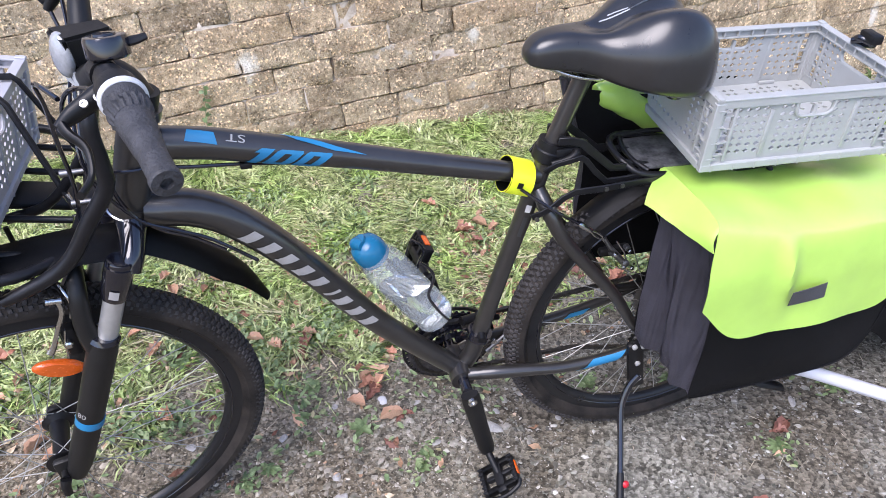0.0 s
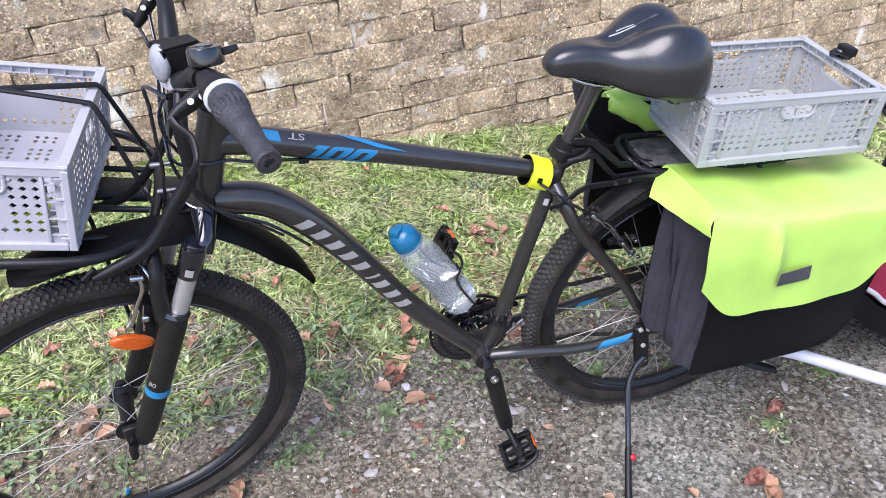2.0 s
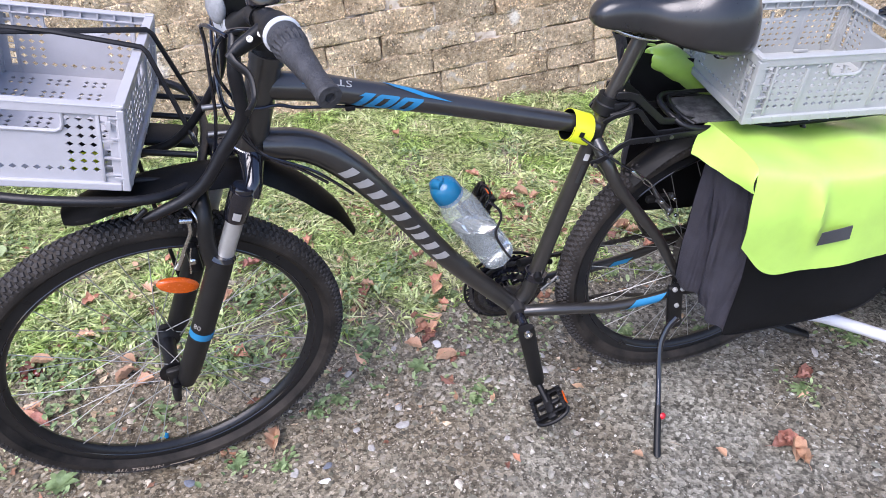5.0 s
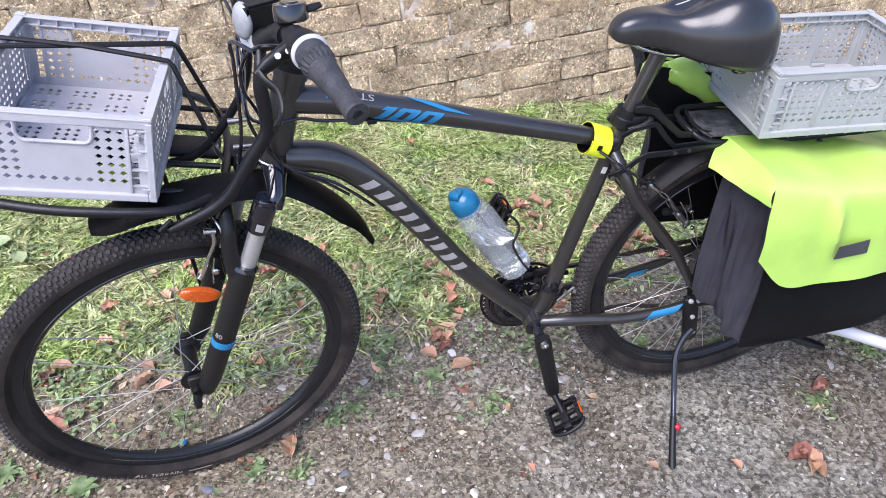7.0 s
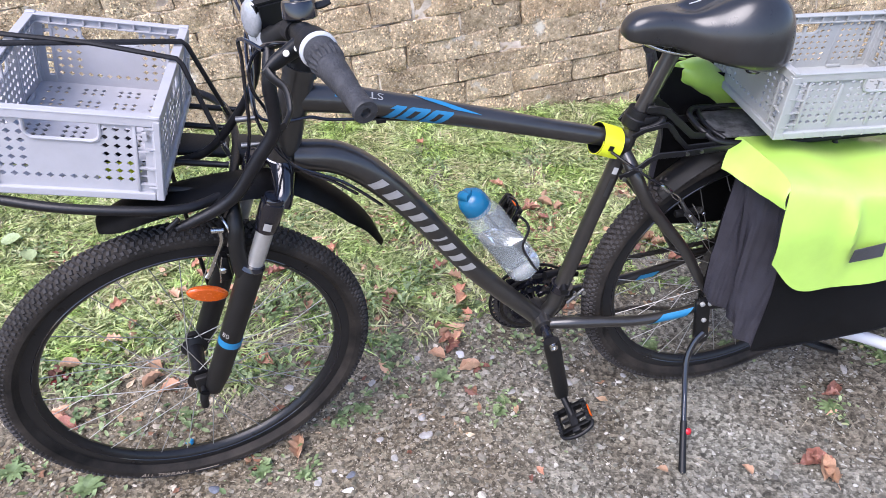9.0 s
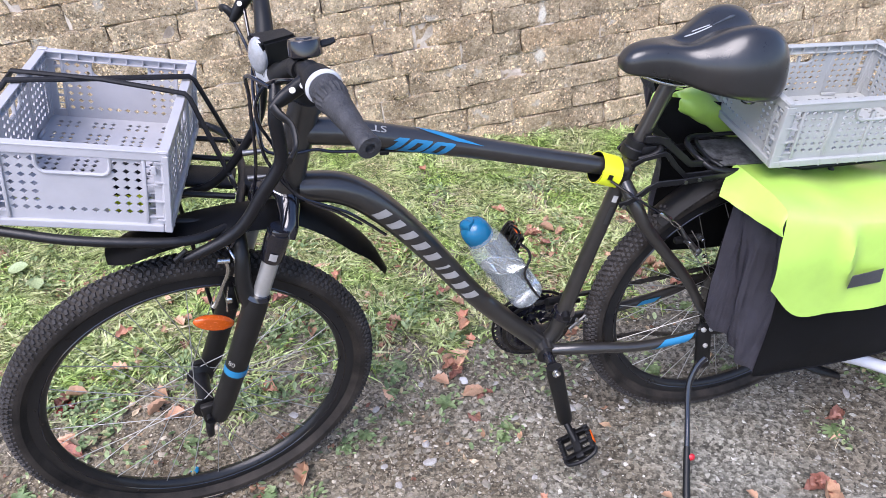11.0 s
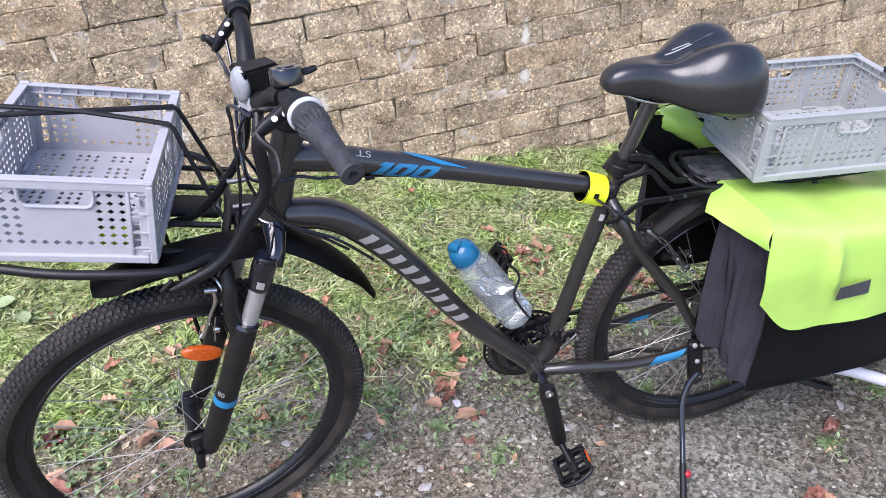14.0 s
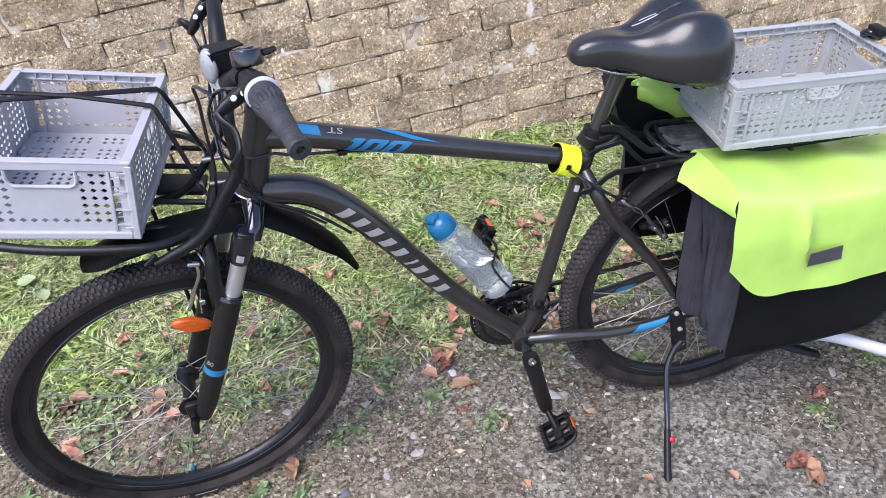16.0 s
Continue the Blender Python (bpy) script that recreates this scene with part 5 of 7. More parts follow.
on(stand, "adjust_button", lathe([(0.007, 0), (0.0088, 0.003), (0.0078, 0.007), (0.004, 0.010)], 14, along((0.2835, -0.206, 0.083), (0.2935, -0.243, 0.086))), RED_PLASTIC, "red adjusting button")

# ---- rear mudguard and rack ----
guard([(0.205, 0.60), (0.26, 0.645), (0.33, 0.685), (0.42, 0.71), (0.53, 0.69), (0.64, 0.62), (0.72, 0.50)], 0.03, 0.014, bicycle, None, "scuffed black rear mudguard", lambda t: 1.0)
rack = on(bicycle, "rear_rack", tube([(0.262, 0.0, 0.733), (0.266, -0.022, 0.730), (0.286, -0.045, 0.718), (0.334, -0.052, 0.711), (0.42, -0.055, 0.703), (0.74, -0.055, 0.695), (0.78, 0, 0.695), (0.74, 0.055, 0.695), (0.42, 0.055, 0.705), (0.339, 0.052, 0.726), (0.285, 0.046, 0.735), (0.264, 0.025, 0.737), (0.262, 0.0, 0.733)], 0.0056, 12, smooth=5), RACK_BLACK, "black tubular rear carrier rack")
for y in (-0.022, 0.022):
    on(rack, "rack_bar", tube([(0.268, y, 0.728), (0.33, y, 0.710), (0.76, y, 0.695)], 0.005, 10), RACK_BLACK)
on(rack, "rack_plate", box((0.115, 0.085, 0.005), (0, 0, 0), 0.002, Matrix.Translation((0.350, 0.006, 0.7165)) @ pose(0, 0, 0, 4, 4, 0)), SCUFFED_BLACK, "scuffed black rack plate")
def flat_bar(pts, width, thick):
    """A flat steel strap on edge, bent along the points."""
    pts = [Vector(p) for p in pts]
    bm = bmesh.new()
    rings = []
    for i, p in enumerate(pts):
        d = (pts[min(i + 1, len(pts) - 1)] - pts[max(i - 1, 0)]).normalized()
        side = Vector((0, 1, 0))
        up = d.cross(side).normalized()
        rings.append([bm.verts.new(p + up * a * width / 2 + side * b * thick / 2) for a, b in ((-1, -1), (1, -1), (1, 1), (-1, 1))])
    for a, b in zip(rings, rings[1:]):
        for k in range(4):
            bm.faces.new((a[k], a[(k + 1) % 4], b[(k + 1) % 4], b[k]))
    bm.faces.new(rings[0][::-1])
    bm.faces.new(rings[-1])
    bmesh.ops.recalc_face_normals(bm, faces=bm.faces[:])
    bmesh.ops.bevel(bm, geom=[q for q in bm.edges if q.calc_face_angle(0) > 0.9], offset=0.0008, segments=1, affect="EDGES")
    return bm


for s in (-1, 1):
    on(rack, "rack_arm", flat_bar([(0.150, s * 0.022, 0.786), (0.170, s * 0.024, 0.785), (0.189, s * 0.026, 0.778), (0.216, s * 0.029, 0.753), (0.243, s * 0.031, 0.7275), (0.275, s * 0.032, 0.724)], 0.013, 0.004), RACK_BLACK, "black rack arm to the seat tube")
    on(rack, "rack_arm", flat_bar([(0.128, s * 0.03, 0.739), (0.145, s * 0.036, 0.754), (0.166, s * 0.040, 0.760), (0.182, s * 0.042, 0.764), (0.191, s * 0.042, 0.757), (0.209, s * 0.042, 0.733), (0.230, s * 0.042, 0.7115), (0.264, s * 0.044, 0.712), (0.29, s * 0.047, 0.715)], 0.0095, 0.004), RACK_BLACK, "black bent rack arm")
    on(rack, "rack_strap", flat_bar([(0.106, s * 0.047, 0.669), (0.122, s * 0.050, 0.676), (0.137, s * 0.052, 0.685), (0.155, s * 0.053, 0.701), (0.172, s * 0.054, 0.709), (0.22, s * 0.054, 0.707), (0.277, s * 0.055, 0.708), (0.34, s * 0.055, 0.708)], 0.012, 0.0035), RACK_BLACK)
    for x1 in (0.44, 0.52):
        on(rack, "rack_leg", tube([(x1, s * 0.055, 0.70), (x1 + 0.01, s * 0.075, 0.62), (0.435, s * 0.075, 0.37)], 0.005, 10, smooth=3), RACK_BLACK, "black rack leg")
    for x, z in ((0.111, 0.671), (0.139, 0.686), (0.225, 0.707), (0.252, 0.708)):
        on(rack, "bolt", lathe([(0.0038, 0), (0.0038, 0.004)], 10, along((x, s * 0.055, z), (x, s * 0.08, z))), DULL_STEEL, "steel bolt")
bm = box((0.03, 0.05, 0.028), (0.162, 0, 0.758), 0.005)
on(rack, "rack_clamp", bm, BLACK_PLASTIC)
# spring flap of the rack
on(rack, "spring_clip", tube([(0.30, -0.047, 0.722), (0.285, -0.02, 0.728), (0.285, 0.02, 0.73), (0.30, 0.047, 0.732), (0.36, 0.045, 0.733), (0.41, 0.03, 0.731)], 0.004, 10, smooth=4), RACK_BLACK)

# ---- front rack, level with the crate that it carries ----
CM = pose(-0.704, 0.963, 0.775, 0, 0, 13.1) @ pose(0, 0, 0, 0, 11, 0) @ pose(0, 0, 0, 4.2)
CB = BIKE.inverted() @ CM
LOOP = [(-0.16, -0.165), (-0.09, -0.178), (-0.02, -0.19), (0.063, -0.191), (0.15, -0.18), (0.20, -0.145), (0.221, -0.10), (0.224, -0.026), (0.221, 0.053), (0.203, 0.138), (0.18, 0.19), (0.132, 0.225), (0.05, 0.235), (-0.06, 0.235), (-0.16, 0.22), (-0.20, 0.15), (-0.205, 0.03), (-0.20, -0.10), (-0.16, -0.165)]
frack = on(bicycle, "front_rack", tube([(x, y, -0.012) for x, y in LOOP], 0.0078, 14, smooth=4), RACK_BLACK, "black tubular front carrier rack", CB)
for y in (-0.125, -0.04, 0.09, 0.165):
    on(frack, "rack_bar", tube([(-0.2, y, -0.012), (0.215, y, -0.012)], 0.0055, 10), RACK_BLACK, "", CB)
on(frack, "rack_plate", box((0.36, 0.066, 0.012), (0.03, 0.032, -0.018), 0.005), BLACK_PLASTIC, "black plastic rack plate", CB)
on(frack, "rack_end_plate", box((0.06, 0.075, 0.03), (0.245, 0.03, -0.02), 0.01), BLACK_PLASTIC, "", CB)
on(frack, "rack_stay", tube([(-0.645, -0.08, 0.7165), (-0.62, -0.08, 0.725), (-0.576, -0.08, 0.744), (-0.542, -0.08, 0.770), (-0.507, -0.08, 0.819), (-0.474, -0.08, 0.865), (-0.470, -0.08, 0.90), (-0.4705, -0.079, 0.935), (-0.467, -0.074, 0.958), (-0.462, -0.05, 0.985)], [0.007, 0.009, 0.0098, 0.0102, 0.0105, 0.0105, 0.0105, 0.0105, 0.0095, 0.008], 14, smooth=4), RACK_BLACK, "black curved rack stay")
on(frack, "rack_stay", tube([(-0.66, 0.09, 0.73), (-0.60, 0.09, 0.745), (-0.545, 0.085, 0.80), (-0.50, 0.075, 0.87), (-0.48, 0.06, 0.95), (-0.465, 0.05, 0.985)], 0.0075, 12, smooth=4), RACK_BLACK, "black curved rack stay")
for s in (-1, 1):
    on(frack, "rack_strut", tube([(-0.665, s * 0.085, 0.72), (-0.66, s * 0.078, 0.60), (-0.655, s * 0.07, 0.46)], 0.004, 10) if s > 0 else tube([(-0.66, -0.085, 0.72), (-0.64, -0.082, 0.735)], 0.004, 10), RACK_BLACK)
for x, z in ((0.0, 0.0), (0.012, -0.045)):
    p = Vector((-0.488 + x * 0, -0.045, 0.872 + z))
    on(frack, "clamp_bolt", tube([p + Vector((-0.04, 0.0, 0.0)), p + Vector((-0.012, 0, 0.0))], [0.005, 0.0032], 10), DULL_STEEL, "threaded clamp bolt")


# ---- folding crates ----
def holed_panel(w, h, cols, rows, kind, t):
    """A thin sheet in the xz plane with diamond holes, slots and openings, cell by cell."""
    bm = bmesh.new()
    cache = {}

    def vert(x, z):
        key = (round(x, 5), round(z, 5))
        if key not in cache:
            cache[key] = bm.verts.new((x, 0, z))
        return cache[key]
    cw, ch = w / cols, h / rows
    for c in range(cols):
        for r in range(rows):
            k = kind(c, r)
            if k == "open":
                continue
            x0, z0 = -w / 2 + c * cw, r * ch
            q = [vert(x0, z0), vert(x0 + cw, z0), vert(x0 + cw, z0 + ch), vert(x0, z0 + ch)]
            mx, mz = x0 + cw / 2, z0 + ch / 2
            if k == "diamond":
                d = [vert(mx, mz - 0.33 * ch), vert(mx + 0.36 * cw, mz), vert(mx, mz + 0.33 * ch), vert(mx - 0.36 * cw, mz)]
                for i in range(4):
                    bm.faces.new((q[i], q[(i + 1) % 4], d[i]))
                    bm.faces.new((q[(i + 1) % 4], d[(i + 1) % 4], d[i]))
            elif k == "slot":
                d = [vert(mx - 0.38 * cw, mz - 0.46 * ch), vert(mx + 0.38 * cw, mz - 0.46 * ch), vert(mx + 0.38 * cw, mz + 0.46 * ch), vert(mx - 0.38 * cw, mz + 0.46 * ch)]
                for i in range(4):
                    bm.faces.new((q[i], q[(i + 1) % 4], d[(i + 1) % 4], d[i]))
            else:
                bm.faces.new(q)
    bmesh.ops.recalc_face_normals(bm, faces=bm.faces)
    bmesh.ops.solidify(bm, geom=bm.faces[:], thickness=t)
    bm.transform(Matrix.Translation((0, -t / 2 if sum(f.calc_center_median().y for f in bm.faces) > 0 else t / 2, 0)))
    return bm


def short_kind(c, r):
    if c in (0, 15):
        return "solid"
    if c in (1, 14):
        return "slot" if 0 < r < 8 else "solid"
    if r == 0 or r == 8:
        return "solid"
    if 5 <= c <= 10:
        return "open" if r in (6, 7) else ("diamond" if r == 1 else "solid")
    return "diamond" if c in (3, 4, 11, 12) or c in (2, 13) else "solid"


def long_kind(c, r):
    if c in (0, 21):
        return "solid"
    if c in (1, 20):
        return "slot" if 0 < r < 8 else "solid"
    if r == 0 or r == 8 or c in (6, 15):
        return "solid"
    if 9 <= c <= 12 and r in (6, 7):
        return "open"
    return "diamond"


def floor_kind(c, r):
    return "diamond" if c % 6 and r % 4 and c < 21 else "solid"


def crate(m, label, plastic, k=1.0, tall=1.0):
    L, W, H = 0.354 * k, 0.264 * k, 0.139 * k * tall
    t = thing("crate", m, label, "crate", "folding crates")
    for s in (-1, 1):
        for name, w, n, kind, turn, off in (("long_side", L - 0.012, 22, long_kind, 0, W / 2 - 0.007), ("short_side", W - 0.012, 16, short_kind, 90, L / 2 - 0.007)):
            M = pose(0, 0, 0, 0, 0, turn) @ Matrix.Translation((0, s * off, 0.012))
            h = H - 0.012
            side = part(name, holed_panel(w, h - 0.004, n, 9, kind, 0.0028), plastic, t, "perforated side panel", m=M, smooth=False)
            # rim, foot rail and ribs
            bm = box((w + 0.008, 0.0145, 0.0032), (0, -0.0005 * s, h - 0.0016), 0.001)
            box((w + 0.006, 0.003, 0.014), (0, 0.0045 * s, h - 0.008), 0.0008, None, bm)
            n_rib = 12 if n == 22 else 9
            for i in range(n_rib + 1):
                box((0.0026, 0.009, 0.012), (-w / 2 + 0.004 + (w - 0.008) * i / n_rib, -0.0025 * s, h - 0.008), 0.0, None, bm)
            box((w - 0.004, 0.009, 0.0024), (0, -0.0025 * s, h - 0.0145), 0.0005, None, bm)
            part("rim", bm, plastic, side, m=M, smooth=False)
            for x in ((-0.22, 0.0, 0.22) if n == 22 else ()):
                part("rib", box((0.006, 0.006, h - 0.03), (x * w, 0.001 * s, h / 2 - 0.008), 0.001), plastic, side, m=M)
            for x in (-w / 2 + 0.004, w / 2 - 0.004, -w / 2 + 0.03, w / 2 - 0.03):
                part("rib", box((0.005, 0.008, h - 0.018), (x, 0.001 * s, h / 2 - 0.006), 0.001), plastic, side, m=M)
            for x in (-w / 2 + 0.017, w / 2 - 0.017):
                for i in range(4):
                    part("cross_rib", box((0.024, 0.006, 0.0024), (x, 0.001 * s, 0.014 + i * (h - 0.035) / 3.3)), plastic, side, m=M)
            hw = w * 2.15 / n if n == 22 else w * 3.15 / n
            zt, zb = h - 0.012, h - 0.004 - (h - 0.004) * 3 / 9
            part("handle_rim", tube([(-hw, 0.002 * s, zt), (-hw, 0.002 * s, zb + 0.012), (-hw + 0.003, 0.002 * s, zb + 0.004), (-hw + 0.010, 0.002 * s, zb), (hw - 0.010, 0.002 * s, zb), (hw - 0.003, 0.002 * s, zb + 0.004), (hw, 0.002 * s, zb + 0.012), (hw, 0.002 * s, zt)], 0.003, 8), plastic, side, m=M)
    bm = holed_panel(L - 0.014, W - 0.014, 22, 17, floor_kind, 0.0028)
    part("bottom", bm, plastic, t, "perforated bottom panel", m=Matrix.Translation((0, -0.0, 0.012)) @ pose(0, 0, 0, 90, 0, 0) @ Matrix.Translation((0, 0, -(W - 0.014) / 2)), smooth=False)
    bm = bmesh.new()
    for s in (-1, 1):
        box((L, 0.012, 0.013), (0, s * (W / 2 - 0.006), 0.0065), 0.002, None, bm)
        box((0.012, W - 0.024, 0.013), (s * (L / 2 - 0.006), 0, 0.0065), 0.002, None, bm)
        for i in range(9):
            box((0.002, 0.0136, 0.012), (-L / 2 + L * (i + 0.5) / 9, s * (W / 2 - 0.006), 0.006), 0.0, None, bm)
    part("base_frame", bm, plastic, t, smooth=False)
    for sx in (-1, 1):
        for sy in (-1, 1):
            bm = box((0.016, 0.010, H - 0.014), (sx * (L / 2 - 0.008), sy * (W / 2 - 0.0055), H / 2 + 0.001), 0.0012, seg=1)
            box((0.010, 0.016, 0.006), (sx * (L / 2 - 0.006), sy * (W / 2 - 0.008), H - 0.001), 0.001, None, bm, 1)
            for k in range(4):
                # catches moulded on the post
                box((0.004, 0.015, 0.0022), (sx * (L / 2 - 0.0017), sy * (W / 2 - 0.0135), 0.022 + k * (H - 0.04) / 3), 0.0, None, bm)
                box((0.015, 0.004, 0.0022), (sx * (L / 2 - 0.0135), sy * (W / 2 - 0.0017), 0.022 + k * (H - 0.04) / 3), 0.0, None, bm)
            part("corner_post", bm, plastic, t, smooth=False)
            part("catch", box((0.0024, 0.007, 0.014), (sx * (L / 2 - 0.0002), sy * (W / 2 - 0.022), H - 0.030), 0.0006, seg=1), plastic, t, smooth=False)
    for s in (-1, 1):
        for x in (-0.25, 0.25):
            part("hinge", box((0.03, 0.006, 0.006), (x * L, s * (W / 2 - 0.013), 0.0165), 0.0015), plastic, t)
    return t


crate(CM @ pose(0, 0, 0, 0, 0, 90), "grey plastic folding crate strapped on the front rack", CRATE_GREY)
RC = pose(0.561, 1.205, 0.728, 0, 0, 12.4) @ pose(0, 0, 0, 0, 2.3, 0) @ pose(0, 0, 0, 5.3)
crate(RC, "grey plastic folding crate on the rear rack", CRATE_GREY_SHADED, 0.93, 0.925)

# ---- elastic straps over the front crate ----
def strap(pts, label):
    t = thing("bungee_cord", CM, label, "elastic strap", "elastic straps over the front crate")
    part("cord", tube(pts, 0.0042, 8, flat=1.35), STRAP_BLACK, t)
    a, b = Vector(pts[-2]), Vector(pts[-1])
    part("hook", tube([b.lerp(a, 0.14), b, b + Vector((0.006, 0, -0.012)), b + Vector((-0.004, 0, -0.016))], [0.0055, 0.004, 0.0028, 0.0025], 8), STEEL, t, "bright metal strap end")
    return t


strap([(-0.17, -0.02, 0.10), (-0.137, 0.018, 0.1435), (0.0, 0.05, 0.146), (0.13, 0.09, 0.1455), (0.138, 0.092, 0.138), (0.201, 0.132, -0.004)], "black elastic cord stretched over the grey crate")
strap([(-0.17, 0.08, 0.10), (-0.137, 0.05, 0.146), (0.0, 0.035, 0.151), (0.131, 0.018, 0.1455), (0.139, 0.016, 0.138), (0.214, -0.02, -0.004)], "black elastic cord hooked to the rack loop")

# ---- pouch lying in the front crate ----
t = thing("pouch", CM @ pose(0.059, -0.125, 0.0165, 0, 0, 4), "small black and yellow pouch lying in the grey crate", "pouch")
bm = box((0.050, 0.058, 0.034), (0, 0.004, 0.043), 0.010, seg=3)
for v in bm.verts:
    v.co += Vector((0.3, 0.3, 1)) * 0.004 * noise.noise(v.co * 40)
part("pouch_top", bm, BAG_BLACK, t, "black fabric upper part")
bm = box((0.054, 0.064, 0.030), (0, 0, 0.0145), 0.009, seg=3)
for v in bm.verts:
    v.co += Vector((0.3, 0.3, 0.2)) * 0.004 * noise.noise(v.co * 40)
part("pouch_bottom", bm, BAND_YELLOW, t, "bright yellow lower part")

# ---- cable clipped on the rear crate ----
t = thing("cable_lock", RC, "black coiled cable lock hung over the crate rim", "cable lock")
bm = tube([(0.145, 0.02, 0.128), (0.16, 0.0, 0.139), (0.172, 0.01, 0.125), (0.16, 0.03, 0.118), (0.148, 0.012, 0.136), (0.165, -0.005, 0.13), (0.17, 0.02, 0.12)], 0.0055, 10, smooth=5)
part("cable", bm, GLOSS_BLACK, t)
part("lock_body", box((0.02, 0.035, 0.016), (0.160, 0.0, 0.141), 0.004), BLACK_PLASTIC, t)

# ---- panniers ----
def pannier(m, mirror, label, front=((0.346, 0.702), (0.313, 0.69))):
    t = thing("pannier_bag", m, label, "bicycle bag", "panniers")
    outer = [front[0], (0.366, 0.59), (0.381, 0.46), (0.380, 0.322), (0.392, 0.302), (0.47, 0.297), (0.55, 0.296), (0.62, 0.297), (0.68, 0.300), (0.715, 0.314), (0.738, 0.355), (0.748, 0.43), (0.757, 0.55), (0.766, 0.64)]
    inner = [front[1], (0.310, 0.60), (0.309, 0.48), (0.313, 0.396), (0.335, 0.372), (0.45, 0.355), (0.55, 0.35), (0.64, 0.345), (0.70, 0.345), (0.735, 0.355), (0.752, 0.385), (0.756, 0.45), (0.76, 0.56), (0.762, 0.64)]
    bm = bmesh.new()
    n = 21
    rows = []
    for k in range(n):
        f = k / (n - 1)
        y = -0.088 - 0.107 * f
        ring = []
        po = curve_points([(x, 0, z) for x, z in outer], 3)
        pi = curve_points([(x, 0, z) for x, z in inner], 3)
        for j, (a, b) in enumerate(zip(pi, po)):
            p = a.lerp(b, f)
            p.y = y
            # soft folds of the gusset
            wv = (math.sin(f * 11 + p.z * 10) + 0.6 * math.sin(f * 19 - p.z * 14 + 1)) * 0.011 * math.sin(math.pi * f) + 0.004 * noise.noise(Vector((p.x * 30, f * 5, p.z * 16)))
            p.x += wv if p.x < 0.5 else -wv
            p.z += wv * 0.4 if p.z < 0.4 else 0
            p.y *= mirror
            ring.append(bm.verts.new(p))
        rows.append(ring)
    for a, b in zip(rows, rows[1:]):
        for k in range(len(a) - 1):
            bm.faces.new((a[k], a[k + 1], b[k + 1], b[k]))
    part("gusset", bm, BAG_GUSSET, t, "creased dark gusset of thin nylon")
    for y, pts, bulge, nm in ((-0.196, outer, -0.008, "front_panel"), (-0.087, inner, 0.002, "back_panel")):
        b = bmesh.new()
        po = curve_points([(x, 0, z) for x, z in pts], 3)
        c = sum(po, Vector()) / len(po)
        rings = []
        for k in range(7):
            f = k / 6
            ring = []
            for p in po:
                q = c.lerp(p, 1 - f * 0.93)
                q.y = mirror * (y + bulge * math.sin(f * math.pi / 2) + 0.0025 * noise.noise(q * 14))
                ring.append(b.verts.new(q))
            rings.append(ring)
        for r0, r1 in zip(rings, rings[1:]):
            for k in range(len(po)):
                b.faces.new((r0[k], r0[(k + 1) % len(po)], r1[(k + 1) % len(po)], r1[k]))
        b.faces.new(rings[-1])
        part(nm, b, BAG_BLACK, t, "black coated fabric panel")
    po = curve_points([(x, mirror * -0.196, z) for x, z in outer], 3)
    part("piping", tube(po, 0.0022, 6), BAG_BLACK, t)
    return t


def sheet(grid, thick=0.0018):
    bm = bmesh.new()
    rows = [[bm.verts.new(p) for p in row] for row in grid]
    for a, b in zip(rows, rows[1:]):
        for k in range(len(a) - 1):
            bm.faces.new((a[k], a[k + 1], b[k + 1], b[k]))
    bmesh.ops.recalc_face_normals(bm, faces=bm.faces)
    bmesh.ops.solidify(bm, geom=bm.faces[:], thickness=thick)
    return bm


bag = pannier(BIKE, 1, "black pannier bag with a neon yellow flap")
ctrl = [  # lines of the flap from the rack outwards, front to back
    [(0.336, -0.03, 0.716), (0.40, -0.03, 0.705), (0.483, -0.03, 0.688), (0.57, -0.03, 0.678), (0.664, -0.03, 0.670), (0.765, -0.03, 0.664)],
    [(0.329, -0.10, 0.728), (0.40, -0.10, 0.718), (0.483, -0.10, 0.702), (0.57, -0.10, 0.692), (0.664, -0.10, 0.682), (0.768, -0.10, 0.674)],
    [(0.324, -0.17, 0.735), (0.40, -0.168, 0.720), (0.485, -0.168, 0.705), (0.57, -0.168, 0.695), (0.664, -0.168, 0.686), (0.768, -0.165, 0.676)],
    [(0.319, -0.212, 0.738), (0.40, -0.214, 0.714), (0.485, -0.216, 0.700), (0.57, -0.216, 0.692), (0.664, -0.214, 0.684), (0.768, -0.204, 0.672)],
    [(0.315, -0.227, 0.722), (0.398, -0.229, 0.698), (0.485, -0.230, 0.685), (0.57, -0.231, 0.677), (0.664, -0.228, 0.669), (0.766, -0.213, 0.66)],
    [(0.308, -0.240, 0.675), (0.393, -0.240, 0.648), (0.485, -0.238, 0.634), (0.57, -0.240, 0.628), (0.66, -0.236, 0.622), (0.762, -0.219, 0.625)],
    [(0.309, -0.246, 0.63), (0.382, -0.245, 0.59), (0.475, -0.244, 0.576), (0.565, -0.245, 0.57), (0.655, -0.24, 0.57), (0.745, -0.225, 0.596)],
    [(0.310, -0.247, 0.590), (0.372, -0.252, 0.524), (0.455, -0.250, 0.510), (0.561, -0.250, 0.508), (0.66, -0.247, 0.508), (0.71, -0.235, 0.565)],
]
cols = [curve_points(row, 9) for row in ctrl]
grid = [curve_points([c[i] for c in cols], 6) for i in range(len(cols[0]))]
